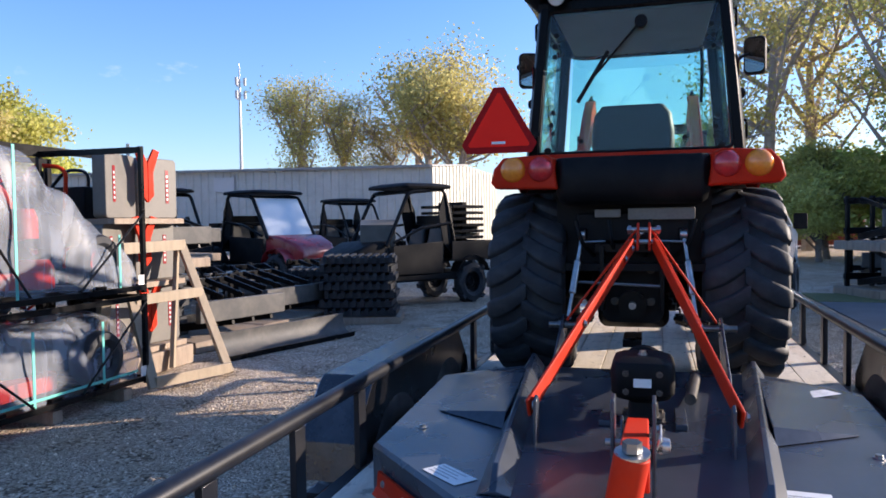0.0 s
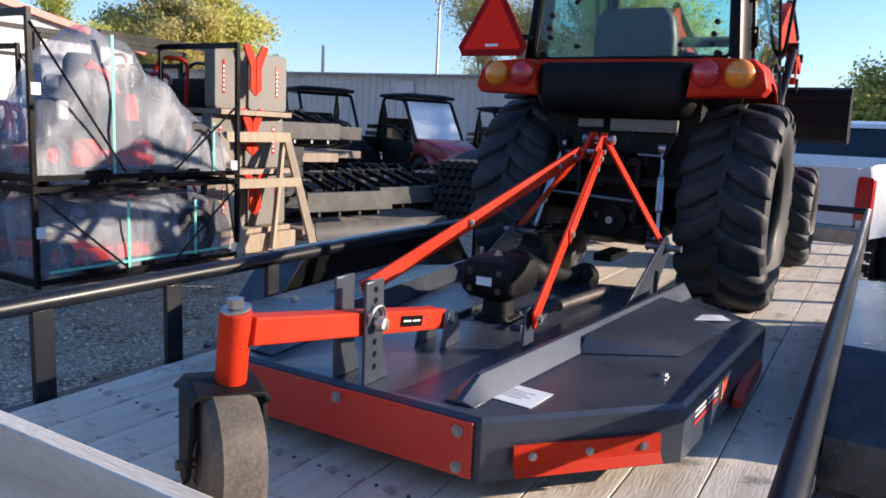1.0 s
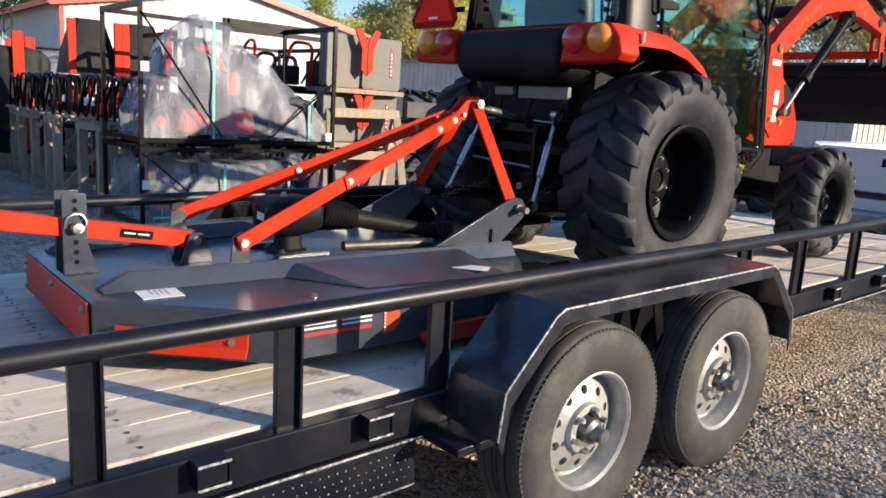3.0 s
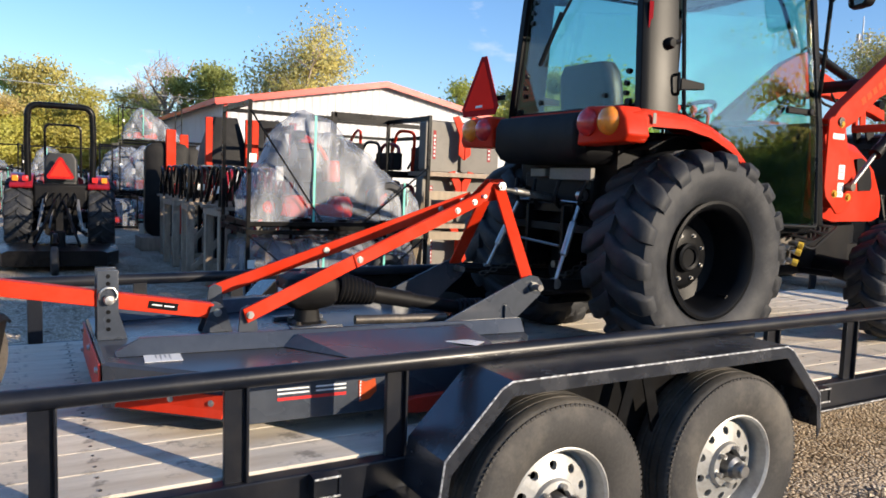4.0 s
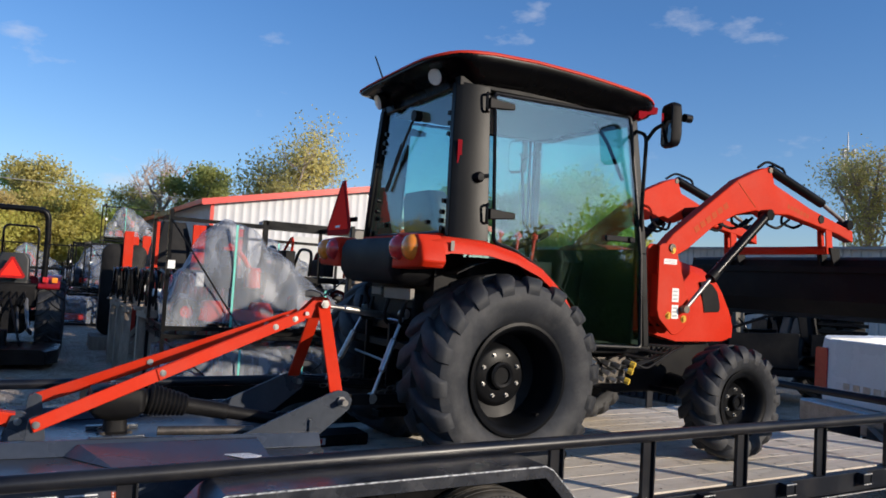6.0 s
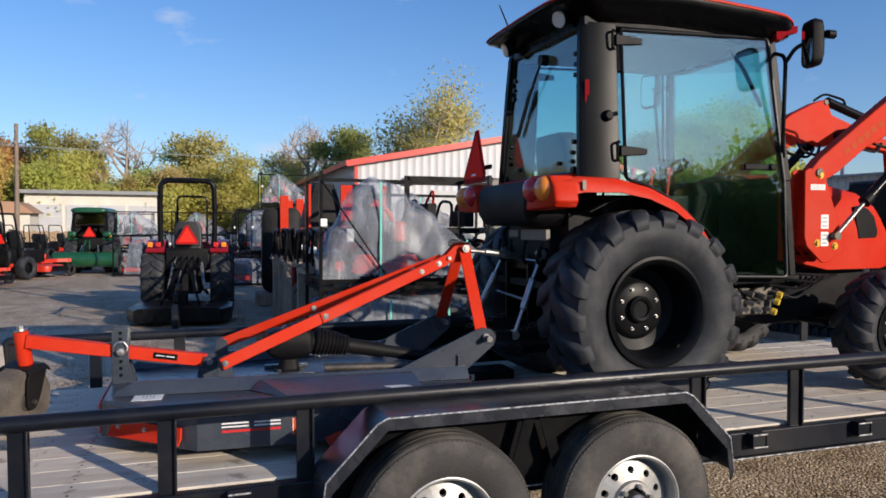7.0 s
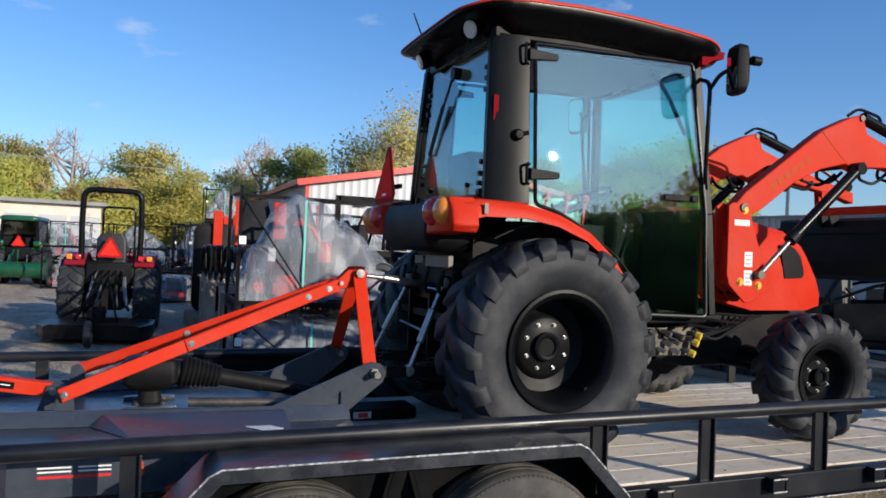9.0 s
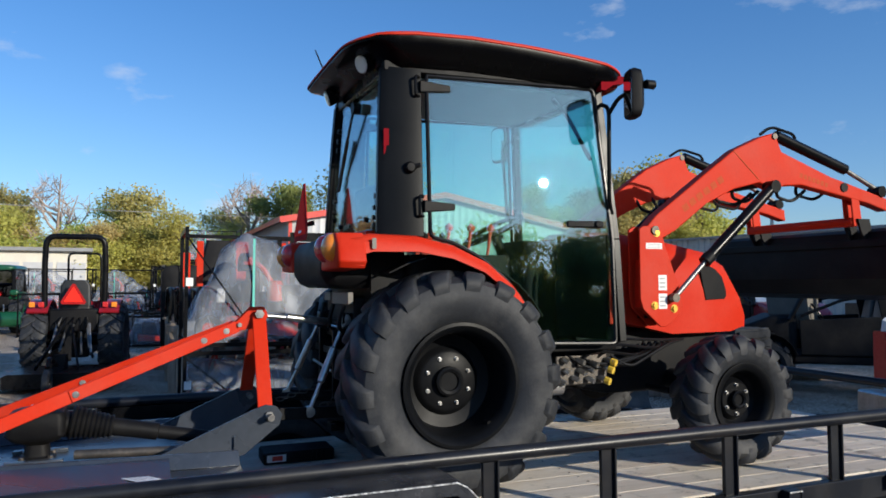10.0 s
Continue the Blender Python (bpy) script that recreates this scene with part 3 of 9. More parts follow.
rear_sill = part("rear_sill", box_rear, "black_gloss", trailer, bevel=0.006)
# tongue
b = B()
for s in (-1, 1):
    beam(b, (s * 0.75, 8.9, 0.46), (s * 0.05, 10.1 - 0.35, 0.46), 0.06, 0.12)
part("tongue", b, "black_gloss", trailer, bevel=0.004)
# rails and posts
POSTS = (2.02, 2.48, 2.99, 3.52, 5.43, 6.03, 6.75, 7.47, 8.2, 8.92)
for s in (-1, 1):
    b = tube(B(), bend([(s * RAIL_X, 1.97, 0.60), (s * RAIL_X, 1.97, RAIL_Z), (s * RAIL_X, 8.96, RAIL_Z), (s * RAIL_X, 8.96, 0.60)], 0.03, 4), 0.031, 14)
    part("top_rail", b, "black_gloss", trailer)
    for y in POSTS:
        b = box(B(), s * (RAIL_X - 0.02) - 0.012, s * (RAIL_X - 0.02) + 0.012, y - 0.035, y + 0.035, 0.42, RAIL_Z - 0.02)
        box(b, s * (RAIL_X - 0.02) - 0.03 * (s < 0) - 0.0, s * (RAIL_X - 0.02) + 0.03 * (s > 0), y + 0.026, y + 0.035, 0.42, RAIL_Z - 0.02)
        part("post", b, "black_gloss", trailer, bevel=0.002)
b = tube(B(), [(-RAIL_X, 8.96, RAIL_Z), (RAIL_X, 8.96, RAIL_Z)], 0.031, 14)
part("front_rail", b, "black_gloss", trailer)
# stake pockets with hook slots
POCKETS = (2.28, 2.75, 3.255, 5.745, 6.418, 7.1, 7.85, 8.55)
for s in (-1, 1):
    for y in POCKETS:
        b = B()
        x0, x1 = sorted((s * 1.116, s * 1.165))
        for z0, z1 in ((0.483, 0.490), (0.545, 0.552)):
            box(b, x0, x1, y - 0.045, y + 0.045, z0, z1)
        for a in (-0.045, 0.037):
            box(b, x0, x1, y + a, y + a + 0.008, 0.490, 0.545)
        box(b, x0, x1 - 0.006 if s > 0 else x1, y - 0.037, y + 0.037, 0.490, 0.545) if s > 0 else None
        pk = part("stake_pocket", b, "black_gloss", trailer, bevel=0.0015)
        # pale bars that paint the sunlit pocket lips
        for z in (0.4865, 0.5485):
            part("worn_lip", box(B(), *sorted((s * 1.1652, s * 1.167)), y - 0.043, y + 0.043, z - 0.0035, z + 0.0035), "worn", pk)
# tail lights
for s in (-1, 1):
    b = lathe(B(), [(0.0, 0.012), (0.02, 0.012), (0.032, 0.004), (0.036, 0.0)], (s * 1.117, 2.1, 0.46), 20, sign=s)
    part("marker_lamp", b, "marker_red", trailer, "round dark red marker lamp")
# tail board: sawn plank on edge leaning at the rear
b = box(B(), -1.06, 1.02, -0.02, 0.02, -0.17, 0.17, pose(0, 1.955, 0.69, 5, 0, 0))
part("tail_board", b, "board", trailer, "weathered wooden tail board", bevel=0.004)
b = box(B(), -1.05, 1.05, 2.0, 2.075, DECK + 0.004, DECK + 0.06)
part("rear_angle", b, "black", trailer, bevel=0.004)

# fenders: tread-plate arches over both axles
FY0, FY1, FZ = 3.56, 5.40, 0.845
for s in (-1, 1):
    prof = [(FY0 - 0.02, 0.47), (FY0 + 0.0, 0.62), (FY0 + 0.2, FZ - 0.02), (FY0 + 0.24, FZ), (FY1 - 0.24, FZ), (FY1 - 0.2, FZ - 0.02), (FY1, 0.62), (FY1 + 0.02, 0.47)]
    rows = [[(s * 1.118, y, z), (s * 1.36, y, z)] for y, z in prof]
    if s < 0:
        rows = [r[::-1] for r in rows]
    b = strip(B(), rows, 0.006)
    fender = part("fender", b, "tread_plate", trailer, "black diamond tread-plate fender", angle=20)
    # skirt lip along the outer edge
    lip = [[(s * 1.36, y, z), (s * 1.362, y + (0.02 if i < 3 else -0.02 if i > 4 else 0), z - 0.045)] for i, (y, z) in enumerate(prof)]
    if s < 0:
        lip = [r[::-1] for r in lip]
    part("lip", strip(B(), lip, 0.005), "tread_plate", fender, angle=20)
    # inner wall from the deck up
    poly = [(FY0, 0.4), (FY0, 0.62), (FY0 + 0.2, FZ - 0.02), (FY0 + 0.24, FZ - 0.008), (FY1 - 0.24, FZ - 0.008), (FY1 - 0.2, FZ - 0.02), (FY1, 0.62), (FY1, 0.4)]
    x0, x1 = sorted((s * 1.116, s * 1.124))
    part("inner_wall", prism(B(), poly, x0, x1), "black", fender)
    # pale broken line: worn fold edge with glints painted in
    edge = [(s * 1.362, y, z + 0.001) for y, z in prof]
    part("worn_edge", tube(B(), edge, 0.0042, 5), "worn", fender, "paint worn bright along the edge, with painted sun glints")
    # raised diamonds of the tread plate
    b = B()
    k = 0
    for (y0, z0), (y1, z1) in zip(prof, prof[1:]):
        ln = math.hypot(y1 - y0, z1 - z0)
        if ln < 0.08:
            continue
        ny, nz_ = -(z1 - z0) / ln, (y1 - y0) / ln
        for i in range(int(ln / 0.034)):
            for j in range(7):
                u = (i + 0.5) * 0.034
                cy, cz = y0 + (y1 - y0) * u / ln, z0 + (z1 - z0) * u / ln
                cx = 1.135 + j * 0.034
                d = 1 if (i + j) % 2 else -1
                ty, tz = (y1 - y0) / ln, (z1 - z0) / ln
                pts = []
                for a, c2 in ((-0.013, 0), (0, 0.0045), (0.013, 0), (0, -0.0045)):
                    du, dx = (a + c2) * 0.72, d * (a - c2) * 0.72
                    pts.append(b.verts.new((s * (cx + dx), cy + ty * du + ny * 0.001, cz + tz * du + nz_ * 0.001)))
                ap = b.verts.new((s * cx, cy + ny * 0.0035, cz + nz_ * 0.006))
                for q in range(4):
                    b.faces.new((pts[q], pts[(q + 1) % 4], ap))
    tagged(part("tread_diamonds", b, "tread_plate", fender), kind="stuff")
    # centre brace between the wheels and the step behind
    b = B()
    beam(b, (s * 1.2, 4.5, 0.84), (s * 1.2, 4.40, 0.5), 0.008, 0.05)
    beam(b, (s * 1.2, 4.52, 0.84), (s * 1.2, 4.62, 0.5), 0.008, 0.05)
    part("brace", b, "black", fender)
    b = box(B(), *sorted((s * 1.12, s * 1.30)), FY0 - 0.12, FY0 + 0.03, 0.42, 0.45)
    part("step", b, "black_gloss", fender, bevel=0.004)
# perforated step plates hung below the channel
for s in (-1, 1):
    b = box(B(), *sorted((s * 1.118, s * 1.126)), 2.64, 3.42, 0.272, 0.419)
    sp = part("side_plate", b, "black_gloss", trailer, bevel=0.002)
    # painted glint along the lower edge of the plate
    part("worn_edge", box(B(), *sorted((s * 1.118, s * 1.128)), 2.64, 3.42, 0.267, 0.2715), "worn", sp)
    b = B()
    for i in range(26):
        for j in range(4):
            y, z = 2.655 + i * 0.029 + 0.0145 * (j % 2), 0.305 + j * 0.028
            tube(b, [(s * 1.126, y, z), (s * 1.1275, y, z)], [0.0028, 0.0018], 6)
    tagged(part("plate_studs", b, "worn", sp), kind="stuff")

# axles and wheels
b = B()
for y in (4.10, 4.958):
    tube(b, [(-1.1, y, 0.345), (1.1, y, 0.345)], 0.045, 12)
    for s in (-1, 1):
        beam(b, (s * 0.98, y - 0.38, 0.40), (s * 0.98, y + 0.38, 0.40), 0.05, 0.03)
part("axles", b, "black", trailer)


pm = {}


def trailer_wheel(s, y):
    c = (s * 1.225, y, 0.357)
    h = 0.115
    prof = [(0.214, -h * 0.80), (0.24, -h * 0.95), (0.30, -h * 1.03), (0.350, -h * 0.97), (0.372, -h * 0.84), (0.380, -h * 0.76)]
    tread = [(0.384, -0.080), (0.3855, -0.054), (0.377, -0.052), (0.377, -0.045), (0.3865, -0.043), (0.387, -0.015), (0.378, -0.013), (0.378, -0.006), (0.387, -0.004)]
    prof = prof + tread + [(r, -a) for r, a in tread[::-1]] + [(r, -a) for r, a in prof[::-1]]
    tyre = part("tyre", lathe(B(), prof, c, 56, closed=True), "rubber_dusty", trailer, "dusty black ribbed trailer tyre")
    # shoulder blocks of the tread
    if "block" not in pm:
        bm = box(B(), -0.011, 0.011, -0.0068, 0.0068, 0.362, 0.3735)
        pm["block"] = bpy.data.meshes.new("tread_block")
        bm.to_mesh(pm["block"])
        bm.free()
        pm["block"].materials.append(M["rubber_dusty"])
    for k in range(110 if s > 0 else 0):
        for e in (-1, 1):
            ob = new("tread_block", pm["block"])
            ob.parent = tyre
            ob.location = Vector(c) + Vector((e * 0.091, 0, 0)) - BASE[trailer.name]
            ob.rotation_euler = (k * math.tau / 110, 0, 0)
    b = lathe(B(), [(0.205, -0.09), (0.209, 0.06), (0.219, 0.088), (0.221, 0.094), (0.213, 0.097), (0.203, 0.088), (0.198, 0.05), (0.196, 0.012), (0.184, 0.004), (0.178, 0.012), (0.172, 0.03)], c, 48, sign=s, caps=False)
    rim = part("rim", b, "rim_silver", trailer, "silver steel wheel rim")
    b = holed_disc(B(), c, 0.088, 0.173, 10, 0.0165, 0.138, 0.02, sign=s, a0=0.058, a1=0.03, m=4)
    part("disc", b, "rim_silver", rim)
    b = lathe(B(), [(0.098, 0.05), (0.09, 0.072), (0.066, 0.076), (0.06, 0.05), (0.05, 0.05)], c, 40, sign=s)
    part("hub_flange", b, "rim_silver", rim)
    b = lathe(B(), [(0.19, -0.04), (0.185, -0.012), (0.05, -0.012)], c, 32, sign=s)
    part("drum", b, "black", rim)
    b = lathe(B(), [(0.047, 0.045), (0.045, 0.1), (0.036, 0.108), (0.03, 0.112), (0.028, 0.135), (0.022, 0.142), (0.0, 0.143)], c, 28, sign=s)
    cap = part("hub_cap", b, "steel_dull", rim, "dull greased hub cap")
    part("grease_plug", lathe(B(), [(0.026, 0.1432), (0.024, 0.149), (0.0, 0.15)], c, 20, sign=s), "steel", rim, "bright grease plug")
    for k in range(6):
        t = k * math.tau / 6 + 0.3
        p = Vector(c) + Vector((s * 0.074, 0.075 * math.cos(t), 0.075 * math.sin(t)))
        part("lug_nut", tube(B(), [p, p + Vector((s * 0.022, 0, 0))], 0.011, 6), "steel", rim)
    p = Vector(c) + Vector((s * 0.03, -0.12, 0.13))
    part("valve", tube(B(), [p, p + Vector((s * 0.035, 0, 0))], 0.005, 6), "black", rim)


for s in (-1, 1):
    for y in (4.055, 4.94):
        trailer_wheel(s, y)
# deck planks, one board at a time
deck = solo("trailer_deck", box(B(), -1.05, 1.05, 2.08, 8.94, 0.5155, 0.519), "wood_deck", "weathered grey plank deck with rust and mud stains", "deck", kind="structure", rake=True)
N = 11
w = 2.1 / N
for i in range(N):
    me = None
    bm = box(B(), -w / 2 + 0.0025, w / 2 - 0.0025, -3.43, 3.43, -0.019, 0.019)
    bmesh.ops.bevel(bm, geom=list(bm.edges), offset=0.0018, segments=1, affect='EDGES')
    me = bpy.data.meshes.new("plank")
    bm.to_mesh(me)
    bm.free()
    me.materials.append(M["wood_deck"])
    ob = new("plank", me)
    ob.parent = deck
    ob.location = (-1.05 + (i + 0.5) * w, 5.51, 0.541 + random.uniform(-0.0012, 0.001))
    ob.rotation_euler = (0, random.uniform(-0.004, 0.004), 0)
# screws along the cross members
b = B()
for i in range(N):
    for y in (2.6, 3.8, 5.0, 6.2, 7.4):
        for a in (-0.05, 0.05):
            tube(b, [(-1.05 + (i + 0.5) * w + a, y + 0.025, 0.555), (-1.05 + (i + 0.5) * w + a, y + 0.025, 0.5625)], 0.006, 6)
tagged(part("screws", b, "steel_dark", deck), kind="stuff")

# ---- rotary cutter on the trailer ----
mx0 = -0.03
mower = thing("rotary_cutter", (mx0, 3.4, DECK), "black rotary cutter with orange hitch arms and red rear guard", "mower", rake=True)
X = lambda a: mx0 + a
ZB, ZT = 0.626, 0.79
outline = [(-0.44, 2.68), (0.44, 2.68), (0.83, 3.10), (0.89, 4.16), (0.56, 4.46), (-0.56, 4.46), (-0.89, 4.16), (-0.83, 3.10)]
# deck pan: sloping wings and a flat middle, with hanging side skirts
b = B()
top = [(X(x), y, ZT) for x, y in outline]
rings = [[(X(x), y, ZB) for x, y in outline], [(X(x), y, ZT - 0.012) for x, y in outline], [(X(x * 0.985), 3.42 + (y - 3.42) * 0.985, ZT) for x, y in outline]]
loft(b, rings, cap0=False)
pan = part("deck_pan", b, "black_deck", mower, "satin black welded deck pan", angle=25)
b = B()
loft(b, [[(X(x * 0.99), 3.42 + (y - 3.42) * 0.985, ZT - 0.02) for x, y in outline], [(X(x * 0.99), 3.42 + (y - 3.42) * 0.99, ZB) for x, y in outline]], cap1=False)
part("inner_skirt", b, "black_matt", pan)
# longitudinal folds
for s in (-1, 1):
    y0, y1 = 2.73, 4.45
    xa, xb = 0.345, 0.503
    rows = []
    for t in (0.0, 0.05, 0.5, 1.0):
        x, y = xa + (xb - xa) * t, y0 + (y1 - y0) * t
        hh = 0.012 if t == 0 else 0.062
        rows.append([(X(s * (x - 0.05)), y, ZT + 0.002), (X(s * (x - 0.008)), y, ZT + hh), (X(s * (x + 0.008)), y, ZT + hh), (X(s * (x + 0.045)), y, ZT + 0.002)])
    b = loft(B(), rows)
    part("fold", b, "black_deck", mower, angle=25, bevel=0.002)
    # sloping gusset of the wing
    b = B()
    v = [(X(s * 0.44), 3.40, ZT + 0.05), (X(s * 0.49), 4.15, ZT + 0.05), (X(s * 0.80), 4.15, ZT + 0.004), (X(s * 0.72), 3.52, ZT + 0.004), (X(s * 0.44), 3.34, ZT + 0.004), (X(s * 0.47), 4.15, ZT + 0.002)]
    vs = [b.verts.new(p) for p in v]
    b.faces.new(vs[:4])
    b.faces.new((vs[0], vs[3], vs[4]))
    b.faces.new((vs[1], vs[5], vs[2]))
    b.faces.new((vs[0], vs[4], vs[5], vs[1]))
    b.faces.new((vs[4], vs[3], vs[2], vs[5]))
    part("wing_gusset", b, "black_deck", mower, angle=15)
# red rear guard with bolts
b = box(B(), X(-0.42), X(0.42), 2.668, 2.676, ZB + 0.006, ZT - 0.012)
guard = part("rear_guard", b, "red", mower, "red painted rear guard plate", bevel=0.002)
bolts(guard, [(X(x), 2.668, z) for x, z in ((-0.39, 0.75), (-0.39, 0.655), (0.0, 0.75), (0.38, 0.75), (0.38, 0.655))], (0, -1, 0))
# skirt plates on the corners and skid shoes
for s in (-1, 1):
    p0, p1 = Vector((X(s * 0.50), 2.735, 0)), Vector((X(s * 0.78), 3.04, 0))
    d = (p1 - p0).normalized()
    nrm = Vector((s * d.y, -s * d.x, 0)) * (1 if s > 0 else 1)
    nrm = Vector((0.7 * s, -0.7, 0)).normalized()
    b = loft(B(), [[p + nrm * 0.012 + Vector((0, 0, 0.72)), p + nrm * 0.016 + Vector((0, 0, 0.672)), p + nrm * 0.034 + Vector((0, 0, 0.648)), p + nrm * 0.027 + Vector((0, 0, 0.645)), p + nrm * 0.006 + Vector((0, 0, 0.672)), p + nrm * 0.002 + Vector((0, 0, 0.72))] for p in (p0, p1)])
    cg = part("corner_guard", b, "orange_flat", mower, "orange bent corner guard", angle=30)
    bolts(cg, [p0.lerp(p1, t) + nrm * 0.014 + Vector((0, 0, 0.692)) for t in (0.12, 0.5, 0.88)], nrm, 0.008, 0.007)
    b = B()
    x0, x1 = sorted((X(s * 0.868), X(s * 0.898)))
    prism(b, [(3.66, 0.613), (3.64, 0.645), (3.70, 0.668), (4.06, 0.675), (4.12, 0.65), (4.10, 0.615), (4.04, 0.607), (3.72, 0.607)], x0, x1)
    part("skid_shoe", b, "red", mower, "red skid shoe", bevel=0.003)
# side lettering on a decal
side = Matrix.Translation((X(0.8445), 3.325, 0)) @ Matrix.Rotation(-0.0566, 4, 'Z')
name_bars = [(-0.125, -0.012), (0.012, 0.125)]
for z in (0.7375, 0.7225):
    print_bars(side @ facing(0, 0, z, "x"), name_bars, 0.006, "text_white", mower)
print_bars(side @ facing(0, 0, 0.703, "x"), [(-0.125, 0.125)], 0.011, "text_red", mower)
b = prism(B(), [(0.175, 0.665), (0.172, 0.745), (0.20, 0.738), (0.235, 0.748), (0.242, 0.70), (0.215, 0.675)], 0.0, 0.0012)
b.transform(side)
emb = part("emblem", b, "orange_dark", mower, "faded red shield emblem")
for i in range(6):
    part("stitch", (lambda b_: (b_.transform(side), b_)[1])(box(B(), 0.0013, 0.0017, 0.176, 0.181, 0.675 + i * 0.012, 0.682 + i * 0.012)), "text_white", emb)
# paper labels on the deck
for x, y, r in ((0.43, 2.885, -4), (0.69, 4.03, 37), (-0.50, 2.86, -40)):
    wy = 0.065 if r == -4 else 0.04
    b = box(B(), -0.082, 0.082, -wy, wy, 0, 0.0015, pose(X(x), y, ZT + (0.0015 if y < 3.5 else 0.021), 0, 0 if y < 3.5 else 0.0, r))
    lb = part("label", b, "label", mower, "white paper warning label")
    b = B()
    for i in range(4):
        box(b, -0.07, 0.05 - 0.02 * (i % 2), 0.022 - i * 0.016, 0.028 - i * 0.016, 0.0015, 0.002, pose(X(x), y, ZT + (0.0015 if y < 3.5 else 0.021), 0, 0 if y < 3.5 else 0.0, r))
    part("print", b, "grey_label", lb)
# tail wheel: spindle tube, yoke, solid tyre
b = tube(B(), [(X(-0.005), 2.29, 0.885), (X(0.03), 2.275, 1.076)], 0.035, 20)
part("spindle_tube", b, "orange_flat", mower, "orange spindle tube", bevel=0.003)
b = tube(B(), [(X(0.03), 2.275, 1.076), (X(0.03), 2.274, 1.082)], 0.034, 20)
tube(b, [(X(0.03), 2.274, 1.082), (X(0.03), 2.273, 1.102)], 0.019, 6)
part("spindle_nut", b, "steel", mower)
pivot = Matrix.Translation((X(-0.01), 2.29, 0.89))
wm = pivot @ Matrix.Rotation(radians(8), 4, 'Y') @ pivot.inverted() @ pose(X(0.03) - 0.075, 2.295, 0.022, 0, 0, 241)
b = B()
for p in [[(-0.055, -0.07, 0.72), (-0.055, 0.07, 0.82), (-0.055, 0.07, 0.87), (-0.055, -0.04, 0.87), (-0.055, -0.07, 0.84)]]:
    for s in (-1, 1):
        poly = [(0.10, 0.672), (0.07, 0.672), (0.045, 0.70), (0.0, 0.80), (-0.025, 0.865), (0.09, 0.865), (0.11, 0.83), (0.12, 0.70)]
        prism(b, poly, s * 0.079 - 0.006, s * 0.079 + 0.006)
rows = [[(-0.085, y, z - 0.01), (-0.072, y, z + 0.008), (0.072, y, z + 0.008), (0.085, y, z - 0.01)] for y, z in ((-0.035, 0.845), (-0.015, 0.862), (0.03, 0.868), (0.105, 0.862))]
strip(b, rows, 0.012)
b.transform(wm)
part("yoke", b, "black_matt", mower, "black caster yoke", bevel=0.002)
cz = 0.712
b = lathe(B(), [(0.05, -0.055), (0.145, -0.06), (0.158, -0.056), (0.168, -0.04), (0.17, 0.04), (0.158, 0.056), (0.145, 0.06), (0.05, 0.055)], (0, 0.085, cz), 40, closed=True)
b.transform(wm)
part("tail_tyre", b, "rubber_brown", mower, "brown worn solid rubber tail tyre")
b = lathe(B(), [(0.0, -0.06), (0.03, -0.06), (0.05, -0.05), (0.05, 0.05), (0.03, 0.06), (0.0, 0.06)], (0, 0.085, cz), 24)
tube(b, [(-0.1, 0.085, cz), (0.1, 0.085, cz)], 0.012, 8)
b.transform(wm)
part("tail_hub", b, "steel_dark", mower)
# tail-wheel arm with its slotted bracket
b = beam(B(), (X(0.03), 2.30, 1.026), (X(0.02), 3.15, 0.878), 0.065, 0.064)
arm = part("tail_arm", b, "orange_flat", mower, "orange box-section tail arm", bevel=0.004)
d = Vector((0, 0.72, -0.105)).normalized()
mid = Vector((X(0.0555), 2.945, 0.914))
b = box(B(), 0, 0.0015, -0.06, 0.06, -0.015, 0.017, pose(*mid, -9.9, 0, 0))
part("arm_label", b, "black", arm)
mm = Matrix.Translation(mid + Vector((0.0025, 0, 0.002))) @ Matrix.Rotation(radians(-9.9), 4, 'X') @ facing(0, 0, 0, "x")
print_bars(mm, [(a * 0.36, c * 0.36) for a, c in name_bars], 0.005, "text_white", arm, 0.0002)
for s in (-1, 1):
    b = prism(B(), [(2.69, ZT), (2.805, ZT), (2.772, 0.90), (2.772, 1.075), (2.692, 1.075)], X(0.02 + s * 0.05) - 0.005, X(0.02 + s * 0.05) + 0.005)
    br = part("arm_bracket", b, "black_deck", mower, "dark drilled adjustment plate", bevel=0.003)
    for z in (0.835, 0.87, 0.905, 1.02, 1.05):
        part("hole", tube(B(), [(X(0.02 + s * 0.05) + s * 0.0052, 2.733, z), (X(0.02 + s * 0.05) + s * 0.0062, 2.733, z)], 0.009, 10), "black", br)
b = tube(B(), bend([(X(0.075), 2.70, 0.957), (X(0.085), 2.70, 0.985), (X(0.085), 2.718, 1.005), (X(0.085), 2.752, 1.005), (X(0.085), 2.77, 0.975), (X(0.085), 2.752, 0.942), (X(0.085), 2.72, 0.942)], 0.012), 0.004, 8)
tube(b, [(X(-0.05), 2.735, 0.957), (X(0.10), 2.735, 0.957)], 0.010, 10)
lathe(b, [(0.0, 0.02), (0.018, 0.018), (0.022, 0.0), (0.0, 0.0)], (X(0.09), 2.735, 0.957), 14)
part("lynch_pin", b, "steel", mower, "plated lynch pin")
for s in (-1, 1):
    b = prism(B(), [(3.10, ZT), (3.23, ZT), (3.20, 0.895), (3.18, 0.908), (3.14, 0.905)], X(0.02 + s * 0.047) - 0.004, X(0.02 + s * 0.047) + 0.004)
    part("arm_lug", b, "black_deck", mower, bevel=0.002)
bb = B()
bolt(bb, (X(0.072), 3.165, 0.876), (1, 0, 0), 0.012, 0.012)
part("arm_bolt", bb, "steel", mower)
